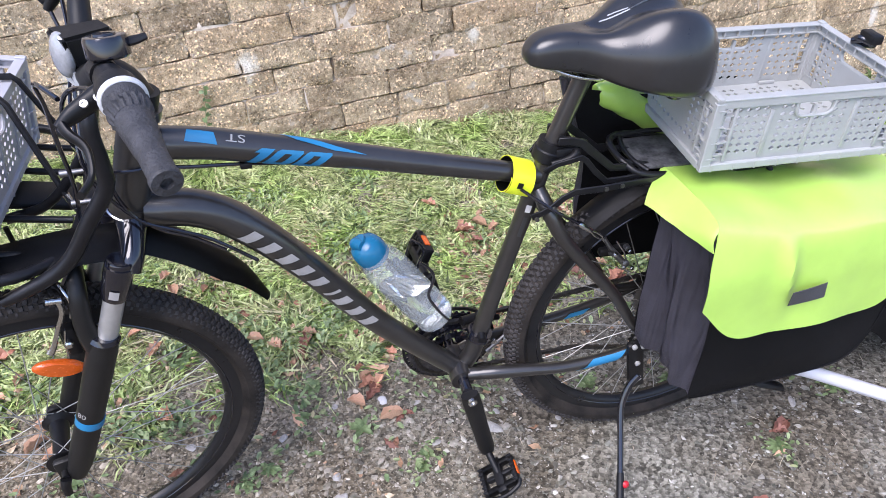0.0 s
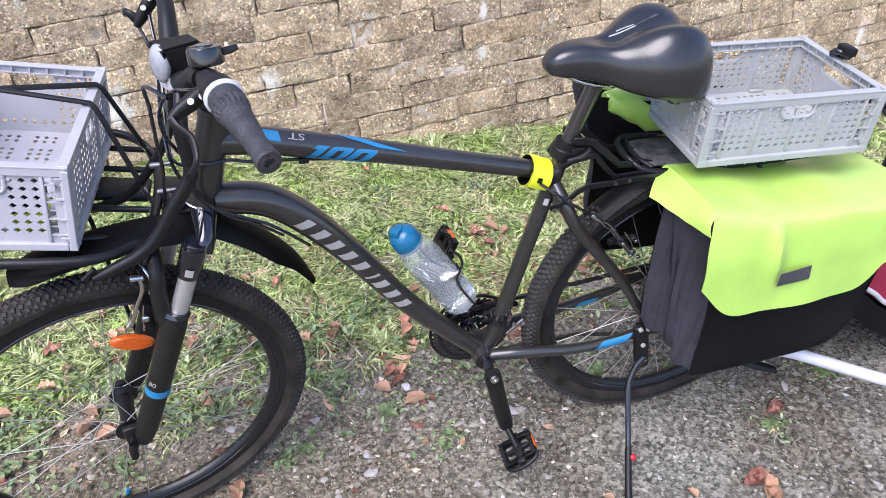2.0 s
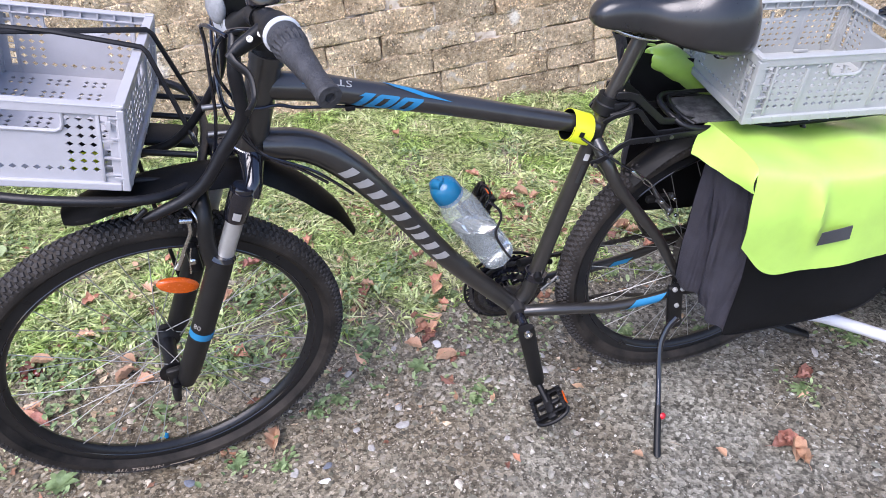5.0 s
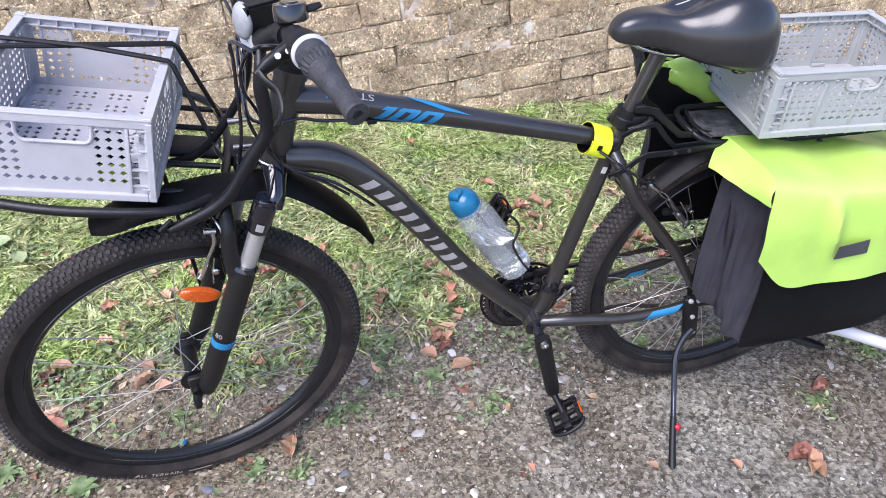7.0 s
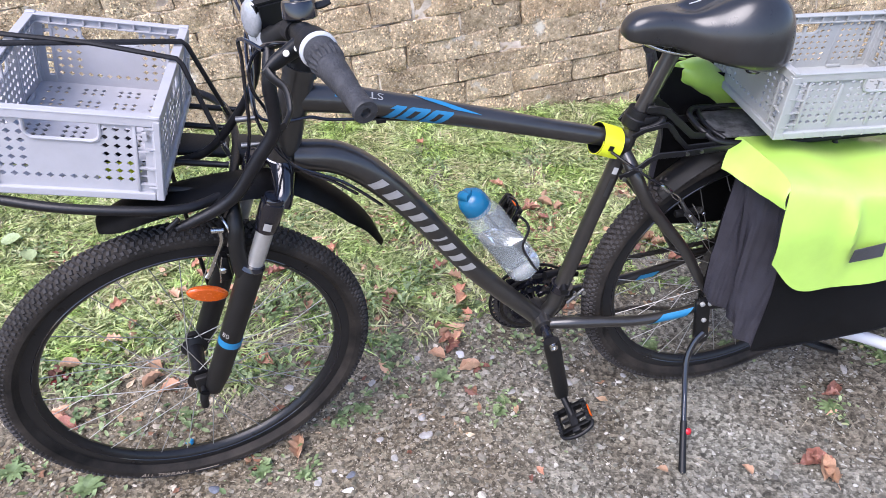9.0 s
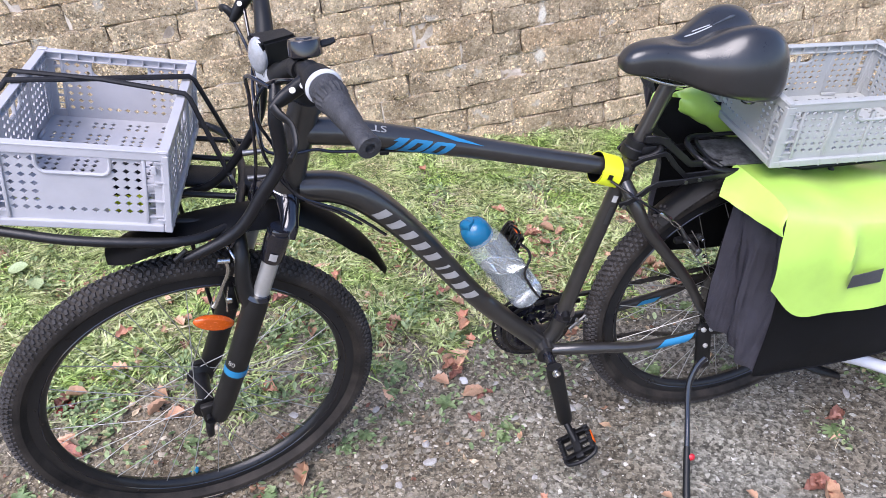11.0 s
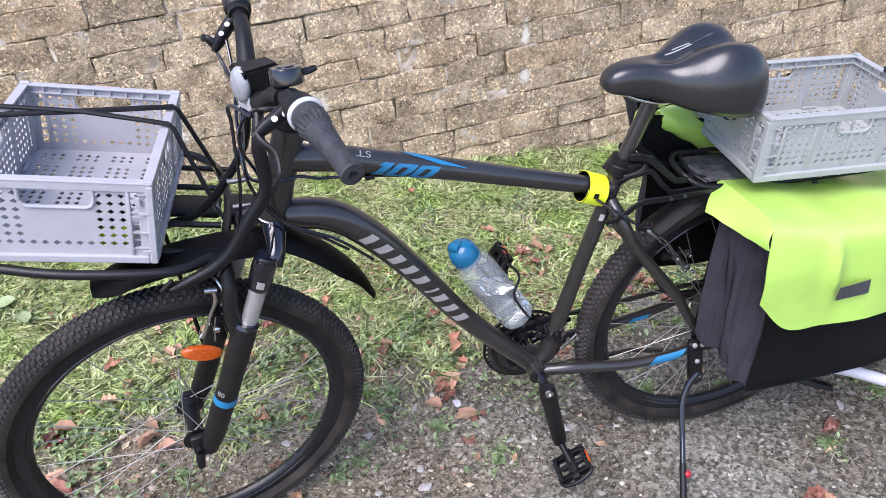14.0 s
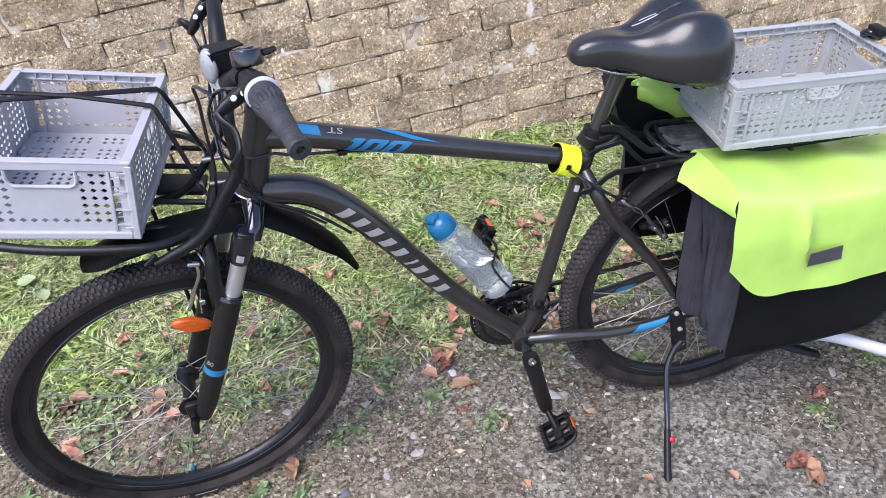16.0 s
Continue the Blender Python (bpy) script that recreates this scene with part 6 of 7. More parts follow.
for i, row in enumerate(grid):
    for j, p in enumerate(row):
        down = max(0.0, (j - 20) / (len(row) - 21))
        fold = math.exp(-((p.x - 0.437 - 0.02 * down) / 0.014) ** 2) * math.exp(-((down - 0.45) / 0.3) ** 2)
        p.y -= 0.014 * fold
        p.y += 0.006 * noise.noise(Vector((p.x * 9, 3.0, p.z * 7))) * (0.3 + down)
        p.z += 0.005 * noise.noise(Vector((p.x * 11, p.y * 12, 1.0))) * (1 - down)
flap = part("flap", sheet(grid), NEON, bag, "neon yellow fabric flap")
# tab of the flap that hangs over the front gusset
tab = []
edge0 = grid[0][:23]
for i, top in enumerate(edge0):
    f = i / (len(edge0) - 1)
    low = Vector((0.275, -0.092, 0.692)).lerp(Vector((0.3085, -0.2335, 0.697)), f)
    tab.append([top.lerp(low, j / 5) + Vector((-0.005 * math.sin(math.pi * j / 5), 0, 0.003 * noise.noise(Vector((f * 4, j, 0))))) for j in range(6)])
part("flap_tab", sheet(tab), NEON, bag, "folded neon yellow tab")
# dark reflective patch sewn on the flap
def flap_point(x, z):
    best = min((p for row in grid for p in row[24:]), key=lambda p: (p.x - x) ** 2 + (p.z - z) ** 2)
    return Vector((x, best.y - 0.0065, z))


pg = []
corners = [flap_point(0.453, 0.606), flap_point(0.524, 0.601), flap_point(0.459, 0.571), flap_point(0.526, 0.572)]
for i in range(9):
    f = i / 8
    a, b = corners[0].lerp(corners[1], f), corners[2].lerp(corners[3], f)
    pg.append([a.lerp(b, j / 4) + Vector((0, -0.003 * math.sin(math.pi * f), 0.003 * math.sin(math.pi * f))) for j in range(5)])
part("patch", sheet(pg, 0.0012), PATCH_GREY, bag, "dark grey reflective patch")

far_bag = pannier(BIKE @ Matrix.Translation((-0.055, 0.0, 0.06)), -1, "black pannier bag with a rolled neon yellow flap", ((0.292, 0.748), (0.268, 0.752)))
bm = tube([(0.322, 0.10, 0.728), (0.328, 0.10, 0.728), (0.345, 0.10, 0.723), (0.370, 0.102, 0.712), (0.400, 0.105, 0.692), (0.440, 0.108, 0.664), (0.485, 0.11, 0.645)], [0.012, 0.019, 0.025, 0.029, 0.030, 0.030, 0.028], 32, smooth=6)
for v in bm.verts:
    v.co += Vector((0.5, 0.3, 1.0)) * (0.004 * noise.noise(v.co * 26) + 0.002 * noise.noise(v.co * 60))
part("rolled_flap", bm, NEON, far_bag, "bunched neon yellow fabric")
part("flap_edge", tube([(0.268, 0.086, 0.665), (0.264, 0.086, 0.71), (0.266, 0.086, 0.746), (0.274, 0.087, 0.758), (0.30, 0.09, 0.760), (0.33, 0.095, 0.752)], 0.0024, 8, smooth=4), NEON, far_bag, "neon yellow bound edge")
g2 = []
for i in range(13):
    f = i / 12
    g2.append([Vector((0.46 + 0.32 * f, 0.06 + 0.19 * j / 8, 0.668 - 0.04 * f + 0.02 * math.sin(math.pi * j / 8) - 0.02 * (j / 8) ** 3 + 0.006 * noise.noise(Vector((f * 5, j * 0.5, 7))))) for j in range(9)])
part("flap", sheet(g2), NEON, far_bag, "neon yellow fabric flap")

# ---- water bottle and its cage ----
AX = Vector((-0.52, 0, 0.854)).normalized()
B0 = Vector((-0.041, 0, 0.444))
BM = BIKE @ along(B0, B0 + AX) @ Matrix.Diagonal((1.06, 1.06, 1.2, 1))
bottle = thing("water_bottle", BM, "clear plastic water bottle with a blue cap, half full", "bottle")
prof = [(0.029, 0.0), (0.0335, 0.004), (0.0345, 0.012), (0.0345, 0.05), (0.0335, 0.054), (0.0345, 0.058), (0.0345, 0.125), (0.033, 0.142), (0.028, 0.157), (0.0265, 0.167)]
part("bottle_shell", lathe(prof, 40), BOTTLE, bottle, "clear plastic body")
up = (BIKE.to_3x3() @ AX).normalized()
lvl = Vector((0, 0, 1))
bm = lathe([(0.0005, 0.0025), (0.0318, 0.0045), (0.0329, 0.012), (0.0329, 0.085), (0.0329, 0.13)], 40)
lp = BM.inverted() @ (BM @ Vector((0, 0, 0.087)))
ln = (BM.to_3x3().inverted() @ lvl).normalized()
bmesh.ops.bisect_plane(bm, geom=bm.verts[:] + bm.edges[:] + bm.faces[:], plane_co=lp, plane_no=ln, clear_outer=True)
edges = [e for e in bm.edges if e.is_boundary]
bmesh.ops.contextual_create(bm, geom=edges)
part("water", bm, WATER, bottle, "clear water")
cap = part("cap", lathe([(0.0255, 0.160), (0.0265, 0.162), (0.0262, 0.176), (0.025, 0.183), (0.0215, 0.190), (0.014, 0.195), (0.011, 0.196), (0.0105, 0.2), (0.006, 0.201)], 36), CAP_BLUE, bottle, "blue screw cap with a spout")
part("spout", tube([(-0.018, -0.014, 0.174), (-0.011, -0.012, 0.186), (0.0, -0.006, 0.1955), (0.012, 0.002, 0.194)], [0.007, 0.0095, 0.010, 0.008], 14, smooth=4), CAP_BLUE, cap)
for s in (-1, 1):
    part("scale_mark", box((0.012, 0.0006, 0.0012), (0.004, -0.0349, 0.07 + 0.02 * s)), WHITE_PAPER, bottle)
cage_m = along(B0, B0 + AX)
bm = tube([(-0.036, 0, 0.15), (-0.037, 0, 0.05), (-0.036, 0, -0.004), (0, 0, -0.006), (0.034, 0, -0.004)], 0.0032, 8, smooth=3)
part("bottle_cage", bm, GLOSS_BLACK, bicycle, "black wire bottle cage", m=cage_m)
for s in (-1, 1):
    part("cage_wire", tube([(-0.074, s * 0.030, 0.604), (-0.060, s * 0.033, 0.590), (-0.054, s * 0.034, 0.578), (-0.053, s * 0.035, 0.567), (-0.057, s * 0.036, 0.555), (-0.063, s * 0.037, 0.532), (-0.049, s * 0.036, 0.499), (-0.029, s * 0.030, 0.463), (-0.018, s * 0.012, 0.444)], 0.0026, 8, smooth=4), GLOSS_BLACK, bicycle, "black cage wire")
part("cage_mount", box((0.010, 0.026, 0.12), (-0.042, 0, 0.07), 0.003), BLACK_PLASTIC, bicycle, "", m=cage_m)

# ---- yellow snap band round the top tube ----
d = Vector((0.09, 0, -0.033)).normalized()
c = Vector((0.093, 0, 0.7205))
SM = BIKE @ along(c - d * 0.021, c + d * 0.021) @ pose(0, 0, 0, 4, 3, 0)
band = thing("snap_band", SM, "yellow reflective snap band round the top tube", "reflective band")
bm = bmesh.new()
rows = []
for k in range(61):
    a = radians(-200 + 415 * k / 60)
    r = 0.0258 + 0.0042 * k / 60 + 0.002 * math.sin(a * 2)
    rows.append([Vector((r * math.cos(a) + 0.0, r * math.sin(a), z)) for z in (0, 0.006, 0.036, 0.042)])
part("band", sheet(rows, 0.0009), BAND_YELLOW, band, "glossy yellow film")
inner = [[Vector((p.x * 0.955, p.y * 0.955, p.z)) for p in row] for row in rows]
part("band_mark", box((0.009, 0.0012, 0.010), (0, 0, 0), 0, SM.inverted() @ BIKE @ Matrix.Translation(c - d * 0.004 + Vector((0, -0.0326, 0.001))) @ pose(0, 0, 0, 0, 20, 0)), BLACK_PLASTIC, band, "small black print")
part("band_backing", sheet(inner, 0.0008), BLACK_PLASTIC, band, "black backing")

# ---- bicycle trailer behind ----
trailer = thing("bicycle_trailer", pose(0.046, 1.146, -0.015, 0, 0, 16), "red and black fabric bicycle trailer with white piping", "trailer")
edge = [(0.905, 0.585), (0.872, 0.48), (0.855, 0.39), (0.868, 0.33), (0.911, 0.294), (0.95, 0.26), (1.03, 0.215), (1.15, 0.17), (1.60, 0.15)]
line = curve_points([(x, 0, z) for x, z in edge], 5)


topline = curve_points([(x + 0.02, 0, z) for x, z in [(0.895, 0.585), (0.95, 0.605), (1.05, 0.615), (1.3, 0.62), (1.6, 0.62)]], 5)
body = []
n = min(len(line), 36)
for i in range(n):
    f = i / (n - 1)
    a, b = line[i], topline[min(int(f * (len(topline) - 1)), len(topline) - 1)]
    body.append([Vector((a.x + (b.x - a.x) * k / 6, -0.13 - 0.03 * math.sin(math.pi * k / 6), a.z + (b.z - a.z) * k / 6)) for k in range(7)])
part("side_panel", sheet(body, 0.004), RED_FABRIC, trailer, "dark red fabric side")
part("front_panel", sheet([[Vector((p.x - 0.03 * math.sin(math.pi * f), -0.13 + 0.48 * f, p.z * (1 - 0.6 * f * f))) for p in line] for f in [k / 6 for k in range(7)]], 0.004), RED_FABRIC, trailer, "dark red fabric front")
part("piping", tube([Vector((p.x, -0.134, p.z)) for p in line], 0.006, 8), WHITE_PLASTIC, trailer, "white piping")
low = [Vector((p.x - 0.008, 0, p.z - 0.012)) for p in line]
tub = [[p + Vector((-0.0, -0.128, 0)), p + Vector((-0.004, -0.126, -0.03)), p + Vector((0.012, -0.12, -0.075)), p + Vector((0.06, -0.08, -0.11)), p + Vector((0.06, 0.4, -0.11))] for p in low]
part("tub", sheet(tub, 0.004), BAG_BLACK, trailer, "black lower tub")
part("roof", sheet([[Vector((p.x, y, p.z - d)) for p in topline] for y, d in ((-0.13, 0), (-0.06, 0.02), (0.05, 0.11), (0.2, 0.24), (0.35, 0.36))], 0.004), RED_FABRIC, trailer, "dark red fabric top")
arm = [(0.50, -0.13, 0.228), (0.62, -0.135, 0.208), (0.69, -0.15, 0.196), (0.76, -0.19, 0.180), (0.87, -0.265, 0.158), (0.98, -0.33, 0.143), (1.15, -0.36, 0.135), (1.4, -0.30, 0.14), (1.55, -0.13, 0.15)]
part("hitch_strap", tube([(0.56, -0.14, 0.203), (0.602, -0.15, 0.184), (0.664, -0.152, 0.152), (0.672, -0.15, 0.14)], [0.008, 0.009, 0.007, 0.004], 8, flat=1.6), BLACK_PLASTIC, trailer, "black hitch strap")
part("tow_arm", tube(arm, 0.014, 16, smooth=6), WHITE_PLASTIC, trailer, "white painted tow arm")
wheel_m = Matrix.Translation((1.42, -0.22, 0.225)) @ pose(0, 0, 0, 90, 0, 0)
w = part("trailer_wheel", lathe([(0.19, -0.008), (0.186, 0), (0.19, 0.008), (0.202, 0.01), (0.202, -0.01)], 48, closed=True), GLOSS_BLACK, trailer, m=wheel_m)
part("tyre", lathe([(0.214 + 0.018 * math.sin(a), 0.018 * math.cos(a)) for a in [2 * math.pi * k / 14 for k in range(14)]], 60, closed=True), RUBBER, w, m=wheel_m)
part("hub", lathe([(0.02, -0.03), (0.02, 0.03)], 16), BLACK_PLASTIC, w, m=wheel_m)
part("trailer_axle", rod((1.42, -0.25, 0.225), (1.42, 0.5, 0.225), 0.01, 10), DULL_STEEL, trailer)
wheel_f = Matrix.Translation((1.42, 0.56, 0.225)) @ pose(0, 0, 0, 90, 0, 0)
w = part("trailer_wheel", lathe([(0.19, -0.008), (0.186, 0), (0.19, 0.008), (0.202, 0.01), (0.202, -0.01)], 48, closed=True), GLOSS_BLACK, trailer, m=wheel_f)
part("tyre", lathe([(0.214 + 0.018 * math.sin(a), 0.018 * math.cos(a)) for a in [2 * math.pi * k / 14 for k in range(14)]], 60, closed=True), RUBBER, w, m=wheel_f)


# ---- grass, dry stalks and pebbles: too many to count ----
def mesh_from(name, verts, faces, mat, label, category, smooth=True):
    me = bpy.data.meshes.new(name)
    me.from_pydata(verts, [], faces)
    me.materials.append(mat)
    if smooth:
        me.shade_smooth()
    return tagged(new(name, me), label, category, kind="stuff")


def blade(verts, faces, rnd, x, y, z, length, width, lean, heading=None):
    """A grass blade: three bent segments that taper to a point."""
    a = rnd.uniform(0, 2 * math.pi) if heading is None else heading + rnd.gauss(0, 0.7)
    dx, dy = math.cos(a), math.sin(a)
    sx, sy = -dy * width / 2, dx * width / 2
    i = len(verts)
    f1, f2 = rnd.uniform(0.1, 0.25) * lean, rnd.uniform(0.45, 0.6) * lean
    h1, h2, h3 = 0.36 * length / (0.6 + 0.5 * lean), 0.6 * length / (0.6 + 0.7 * lean), max(0.12, 0.95 - 0.5 * lean) * length * 0.8
    verts += [(x - sx, y - sy, z - 0.004), (x + sx, y + sy, z - 0.004),
              (x + dx * f1 * length + sx * 0.85, y + dy * f1 * length + sy * 0.85, z + h1), (x + dx * f1 * length - sx * 0.85, y + dy * f1 * length - sy * 0.85, z + h1),
              (x + dx * f2 * length + sx * 0.55, y + dy * f2 * length + sy * 0.55, z + h2 * (1 - 0.25 * lean)), (x + dx * f2 * length - sx * 0.55, y + dy * f2 * length - sy * 0.55, z + h2 * (1 - 0.25 * lean)),
              (x + dx * lean * length, y + dy * lean * length, z + h3)]
    faces += [(i, i + 1, i + 2, i + 3), (i + 3, i + 2, i + 4, i + 5), (i + 5, i + 4, i + 6)]


def wall_y(x):
    return 2.885 + 0.3 * (x + 0.03) - 0.01


rnd = random.Random(21)
verts, faces, sv, sf = [], [], [], []
tries = 0
while len(verts) < 7 * 92000 and tries < 400000:
    tries += 1
    x, y = rnd.uniform(-2.3, 1.9), rnd.uniform(0.95, 3.45)
    if y > wall_y(x):
        continue
    g = grassy(x, y)
    clump = 0.5 + 0.5 * noise.noise(Vector((x * 6, y * 6, 5)))
    bare = smooth(0.0, 0.36, noise.noise(Vector((x * 2.4, y * 3.2, 12)))) * smooth(1.2, 0.5, y - verge(x))
    if g < 0.05 or rnd.random() > g * g * (0.1 + 1.2 * clump * clump) * (1 - 0.8 * bare):
        continue
    near_wall = smooth(0.5, 0.05, wall_y(x) - y)
    tall = 0.55 + 0.75 * clump + 0.5 * near_wall
    n = rnd.randint(2, 5)
    heading = 9 * noise.noise(Vector((x * 4, y * 4, 40))) + rnd.gauss(0, 0.5)
    for _ in range(n):
        px, py = x + rnd.gauss(0, 0.008), y + rnd.gauss(0, 0.008)
        if py > wall_y(px):
            continue
        ln = rnd.uniform(0.026, 0.085) * tall * (0.5 + 0.5 * g)
        blade(verts, faces, rnd, px, py, ground_z(px, py), ln, rnd.uniform(0.0028, 0.0068) if rnd.random() < 0.8 else rnd.uniform(0.007, 0.011), rnd.uniform(0.7, 1.8), heading)
    if rnd.random() < 0.10:
        blade(sv, sf, rnd, x, y, ground_z(x, y), rnd.uniform(0.03, 0.09), rnd.uniform(0.0012, 0.0025), rnd.uniform(0.8, 1.5))
for _ in range(3200):
    x, y = rnd.uniform(-1.6, 1.3), rnd.uniform(0.7, 2.2)
    if grassy(x, y) < 0.1 and rnd.random() < 0.85:
        continue
    blade(sv, sf, rnd, x, y, ground_z(x, y), rnd.uniform(0.008, 0.028), rnd.uniform(0.0010, 0.0024), rnd.uniform(1.6, 1.95))
for _ in range(16000):
    x, y = rnd.choice((rnd.uniform(-5.5, -2.2), rnd.uniform(1.8, 5.5))), rnd.uniform(0.95, 4.4)
    if y < wall_y(x) and rnd.random() < grassy(x, y):
        blade(verts, faces, rnd, x, y, ground_z(x, y), rnd.uniform(0.05, 0.12), rnd.uniform(0.008, 0.02), rnd.uniform(0.6, 1.75))
mesh_from("grass", verts, faces, GRASS, "short uneven green grass on the verge", "grass")
mesh_from("dry_stalks", sv, sf, STRAW, "dry straw-coloured stalks among the grass", "straw")

ICO = [(0, 0, -1), (0.72, -0.53, -0.45), (-0.28, -0.85, -0.45), (-0.89, 0, -0.45), (-0.28, 0.85, -0.45), (0.72, 0.53, -0.45), (0.28, -0.85, 0.45), (-0.72, -0.53, 0.45), (-0.72, 0.53, 0.45), (0.28, 0.85, 0.45), (0.89, 0, 0.45), (0, 0, 1)]
ICF = [(0, 1, 2), (1, 0, 5), (0, 2, 3), (0, 3, 4), (0, 4, 5), (1, 5, 10), (2, 1, 6), (3, 2, 7), (4, 3, 8), (5, 4, 9), (1, 10, 6), (2, 6, 7), (3, 7, 8), (4, 8, 9), (5, 9, 10), (6, 10, 11), (7, 6, 11), (8, 7, 11), (9, 8, 11), (10, 9, 11)]


def pebble(verts, faces, rnd, x, y, z, r):
    a = rnd.uniform(0, 6.28)
    ca, sa = math.cos(a), math.sin(a)
    sx, sy, sz = rnd.uniform(0.7, 1.4), rnd.uniform(0.55, 1.0), rnd.uniform(0.28, 0.6)
    i = len(verts)
    for px, py, pz in ICO:
        k = r * rnd.uniform(0.5, 1.3)
        qx, qy = px * sx * k, py * sy * k
        verts.append((x + ca * qx - sa * qy, y + sa * qx + ca * qy, z + pz * sz * k))
    faces += [tuple(i + q for q in f) for f in ICF]


rnd = random.Random(33)
pv, pf = [], []
while len(pv) < 12 * 62000:
    x, y = rnd.uniform(-1.5, 1.35), rnd.uniform(0.72, 2.15)
    g = grassy(x, y)
    loose = 0.5 + 0.5 * smooth(0.35, -0.15, x) + 0.25 * noise.noise(Vector((x * 4, y * 4, 8)))
    if rnd.random() > (1 - 0.72 * g) * loose:
        continue
    r = min(0.012, 0.0011 + rnd.expovariate(1 / (0.0009 + 0.0006 * smooth(1.0, 1.2, y)))) if rnd.random() < 0.955 else rnd.uniform(0.005, 0.011)
    pebble(pv, pf, rnd, x, y, ground_z(x, y) + r * (0.1 - 0.3 * smooth(-0.1, 0.4, x)), r)
mesh_from("pebbles", pv, pf, PEBBLES, "grey and pale loose gravel chips", "gravel", False)

# ---- loose stones ----
rnd = random.Random(8)
STONES = [(-0.13, 1.31, 0.018), (-0.35, 0.92, 0.016), (-0.35, 0.88, 0.014), (-0.26, 0.97, 0.013), (-0.19, 1.04, 0.014), (-0.39, 0.93, 0.012), (-0.42, 0.90, 0.013), (-0.24, 1.29, 0.011), (0.14, 1.27, 0.012), (0.0, 1.18, 0.01), (-0.21, 1.09, 0.013), (-0.64, 0.87, 0.017), (0.82, 1.28, 0.016), (0.04, 1.0, 0.009), (0.28, 1.25, 0.012), (-0.30, 1.02, 0.012), (-0.48, 1.12, 0.013), (-0.55, 1.18, 0.012), (0.13, 1.22, 0.019), (-0.20, 1.035, 0.02), (-0.345, 1.20, 0.018), (-0.05, 1.30, 0.012)]
for i, (x, y, r) in enumerate(STONES):
    vs, fs = [], []
    pebble(vs, fs, rnd, 0, 0, 0, r)
    bm = bmesh.new()
    q = [bm.verts.new(v) for v in vs]
    for f in fs:
        bm.faces.new([q[k] for k in f])
    bmesh.ops.bevel(bm, geom=bm.edges[:], offset=r * 0.12, segments=1, affect="EDGES")
    pale = i in (0, 2)
    ob = part("loose_stone", bm, PALE_STONE if pale else SLATE_STONE if i in (1, 11) else GREY_STONE, None, smooth=False)
    ob.matrix_world = pose(x, y, ground_z(x, y) + r * 0.15, 0, 0, 20 * i) @ Matrix.Diagonal((1.25 if pale else 1, 1, 0.6, 1))
    tagged(ob, "pale whitish flat stone on the gravel" if pale else "dark bluish slate chip on the gravel" if i in (1, 11) else "grey angular stone on the gravel", "stone", "loose stones")

# ---- fallen leaves ----
def leaf_mesh(name, mat, seed, lobed):
    r = random.Random(seed)
    bm = bmesh.new()
    n = 14
    rows = []
    curl, twist = r.uniform(0.5, 1.1), r.uniform(-0.3, 0.3)
    for i in range(n + 1):
        t = i / n
        w = 0.36 * math.sin(math.pi * min(1, t * 1.02)) ** 0.8 * (1 - 0.35 * t) * (0.85 + 0.5 * noise.noise(Vector((t * 6, seed, 2))))
        if lobed:
            w *= 0.72 + 0.38 * abs(math.sin(t * 9.5))
        row = []
        for k in range(-3, 4):
            s = k / 3
            z = curl * (s * s) * w * 1.6 + 0.2 * curl * (t - 0.5) ** 2 * 2 + 0.14 * noise.noise(Vector((s * 2.2 + seed, t * 6, 1))) * (0.3 + abs(s)) + twist * s * w * (t - 0.4)
            row.append(bm.verts.new((t - 0.5, s * w, z)))
        rows.append(row)
    for a, b in zip(rows, rows[1:]):
        for k in range(6):
            bm.faces.new((a[k], a[k + 1], b[k + 1], b[k]))
    tube([(-0.49, 0, 0.02), (-0.65, 0.03, 0.03), (-0.74, 0.06, 0.01)], [0.012, 0.01, 0.008], 5, bm=bm)
    bmesh.ops.remove_doubles(bm, verts=bm.verts, dist=1e-4)
    return finish(bm, name, mat)


leaf_kinds = [(leaf_mesh("fallen_leaf", LEAF_RED, 1, True), "crumpled red-brown fallen leaf"), (leaf_mesh("fallen_leaf", LEAF_TAN, 2, False), "dry tan fallen leaf"), (leaf_mesh("fallen_leaf", LEAF_ORANGE, 3, True), "orange-brown fallen leaf"), (leaf_mesh("fallen_leaf", LEAF_RED, 4, False), "dark red fallen leaf"), (leaf_mesh("fallen_leaf", LEAF_TAN, 5, True), "curled pale brown fallen leaf")]
LEAVES = [(-1.07, 1.05), (-1.05, 1.03), (-1.15, 1.19), (-1.13, 1.22), (-1.06, 1.32), (-1.03, 1.38), (-0.91, 1.23), (-1.0, 1.49), (-0.94, 1.66), (-0.69, 1.63), (-0.44, 1.66), (-0.4, 1.67), (-0.34, 1.51), (-0.15, 1.42), (-0.14, 1.56), (0.13, 2.15), (0.17, 2.04), (0.24, 2.09), (0.08, 2.03), (0.51, 1.8), (0.46, 1.86), (0.39, 1.83), (-0.48, 0.99), (-0.34, 2.5), (0.04, 0.92), (0.06, 0.94), (0.32, 0.95), (0.5, 0.96), (0.66, 0.97), (0.67, 0.95), (0.64, 0.99), (0.76, 1.2), (-0.1, 1.25), (-0.63, 1.26), (-0.61, 1.82), (-0.04, 2.19)]
KIND = "03314414204201244232304202111103124 2".replace(" ", "")
rnd = random.Random(55)


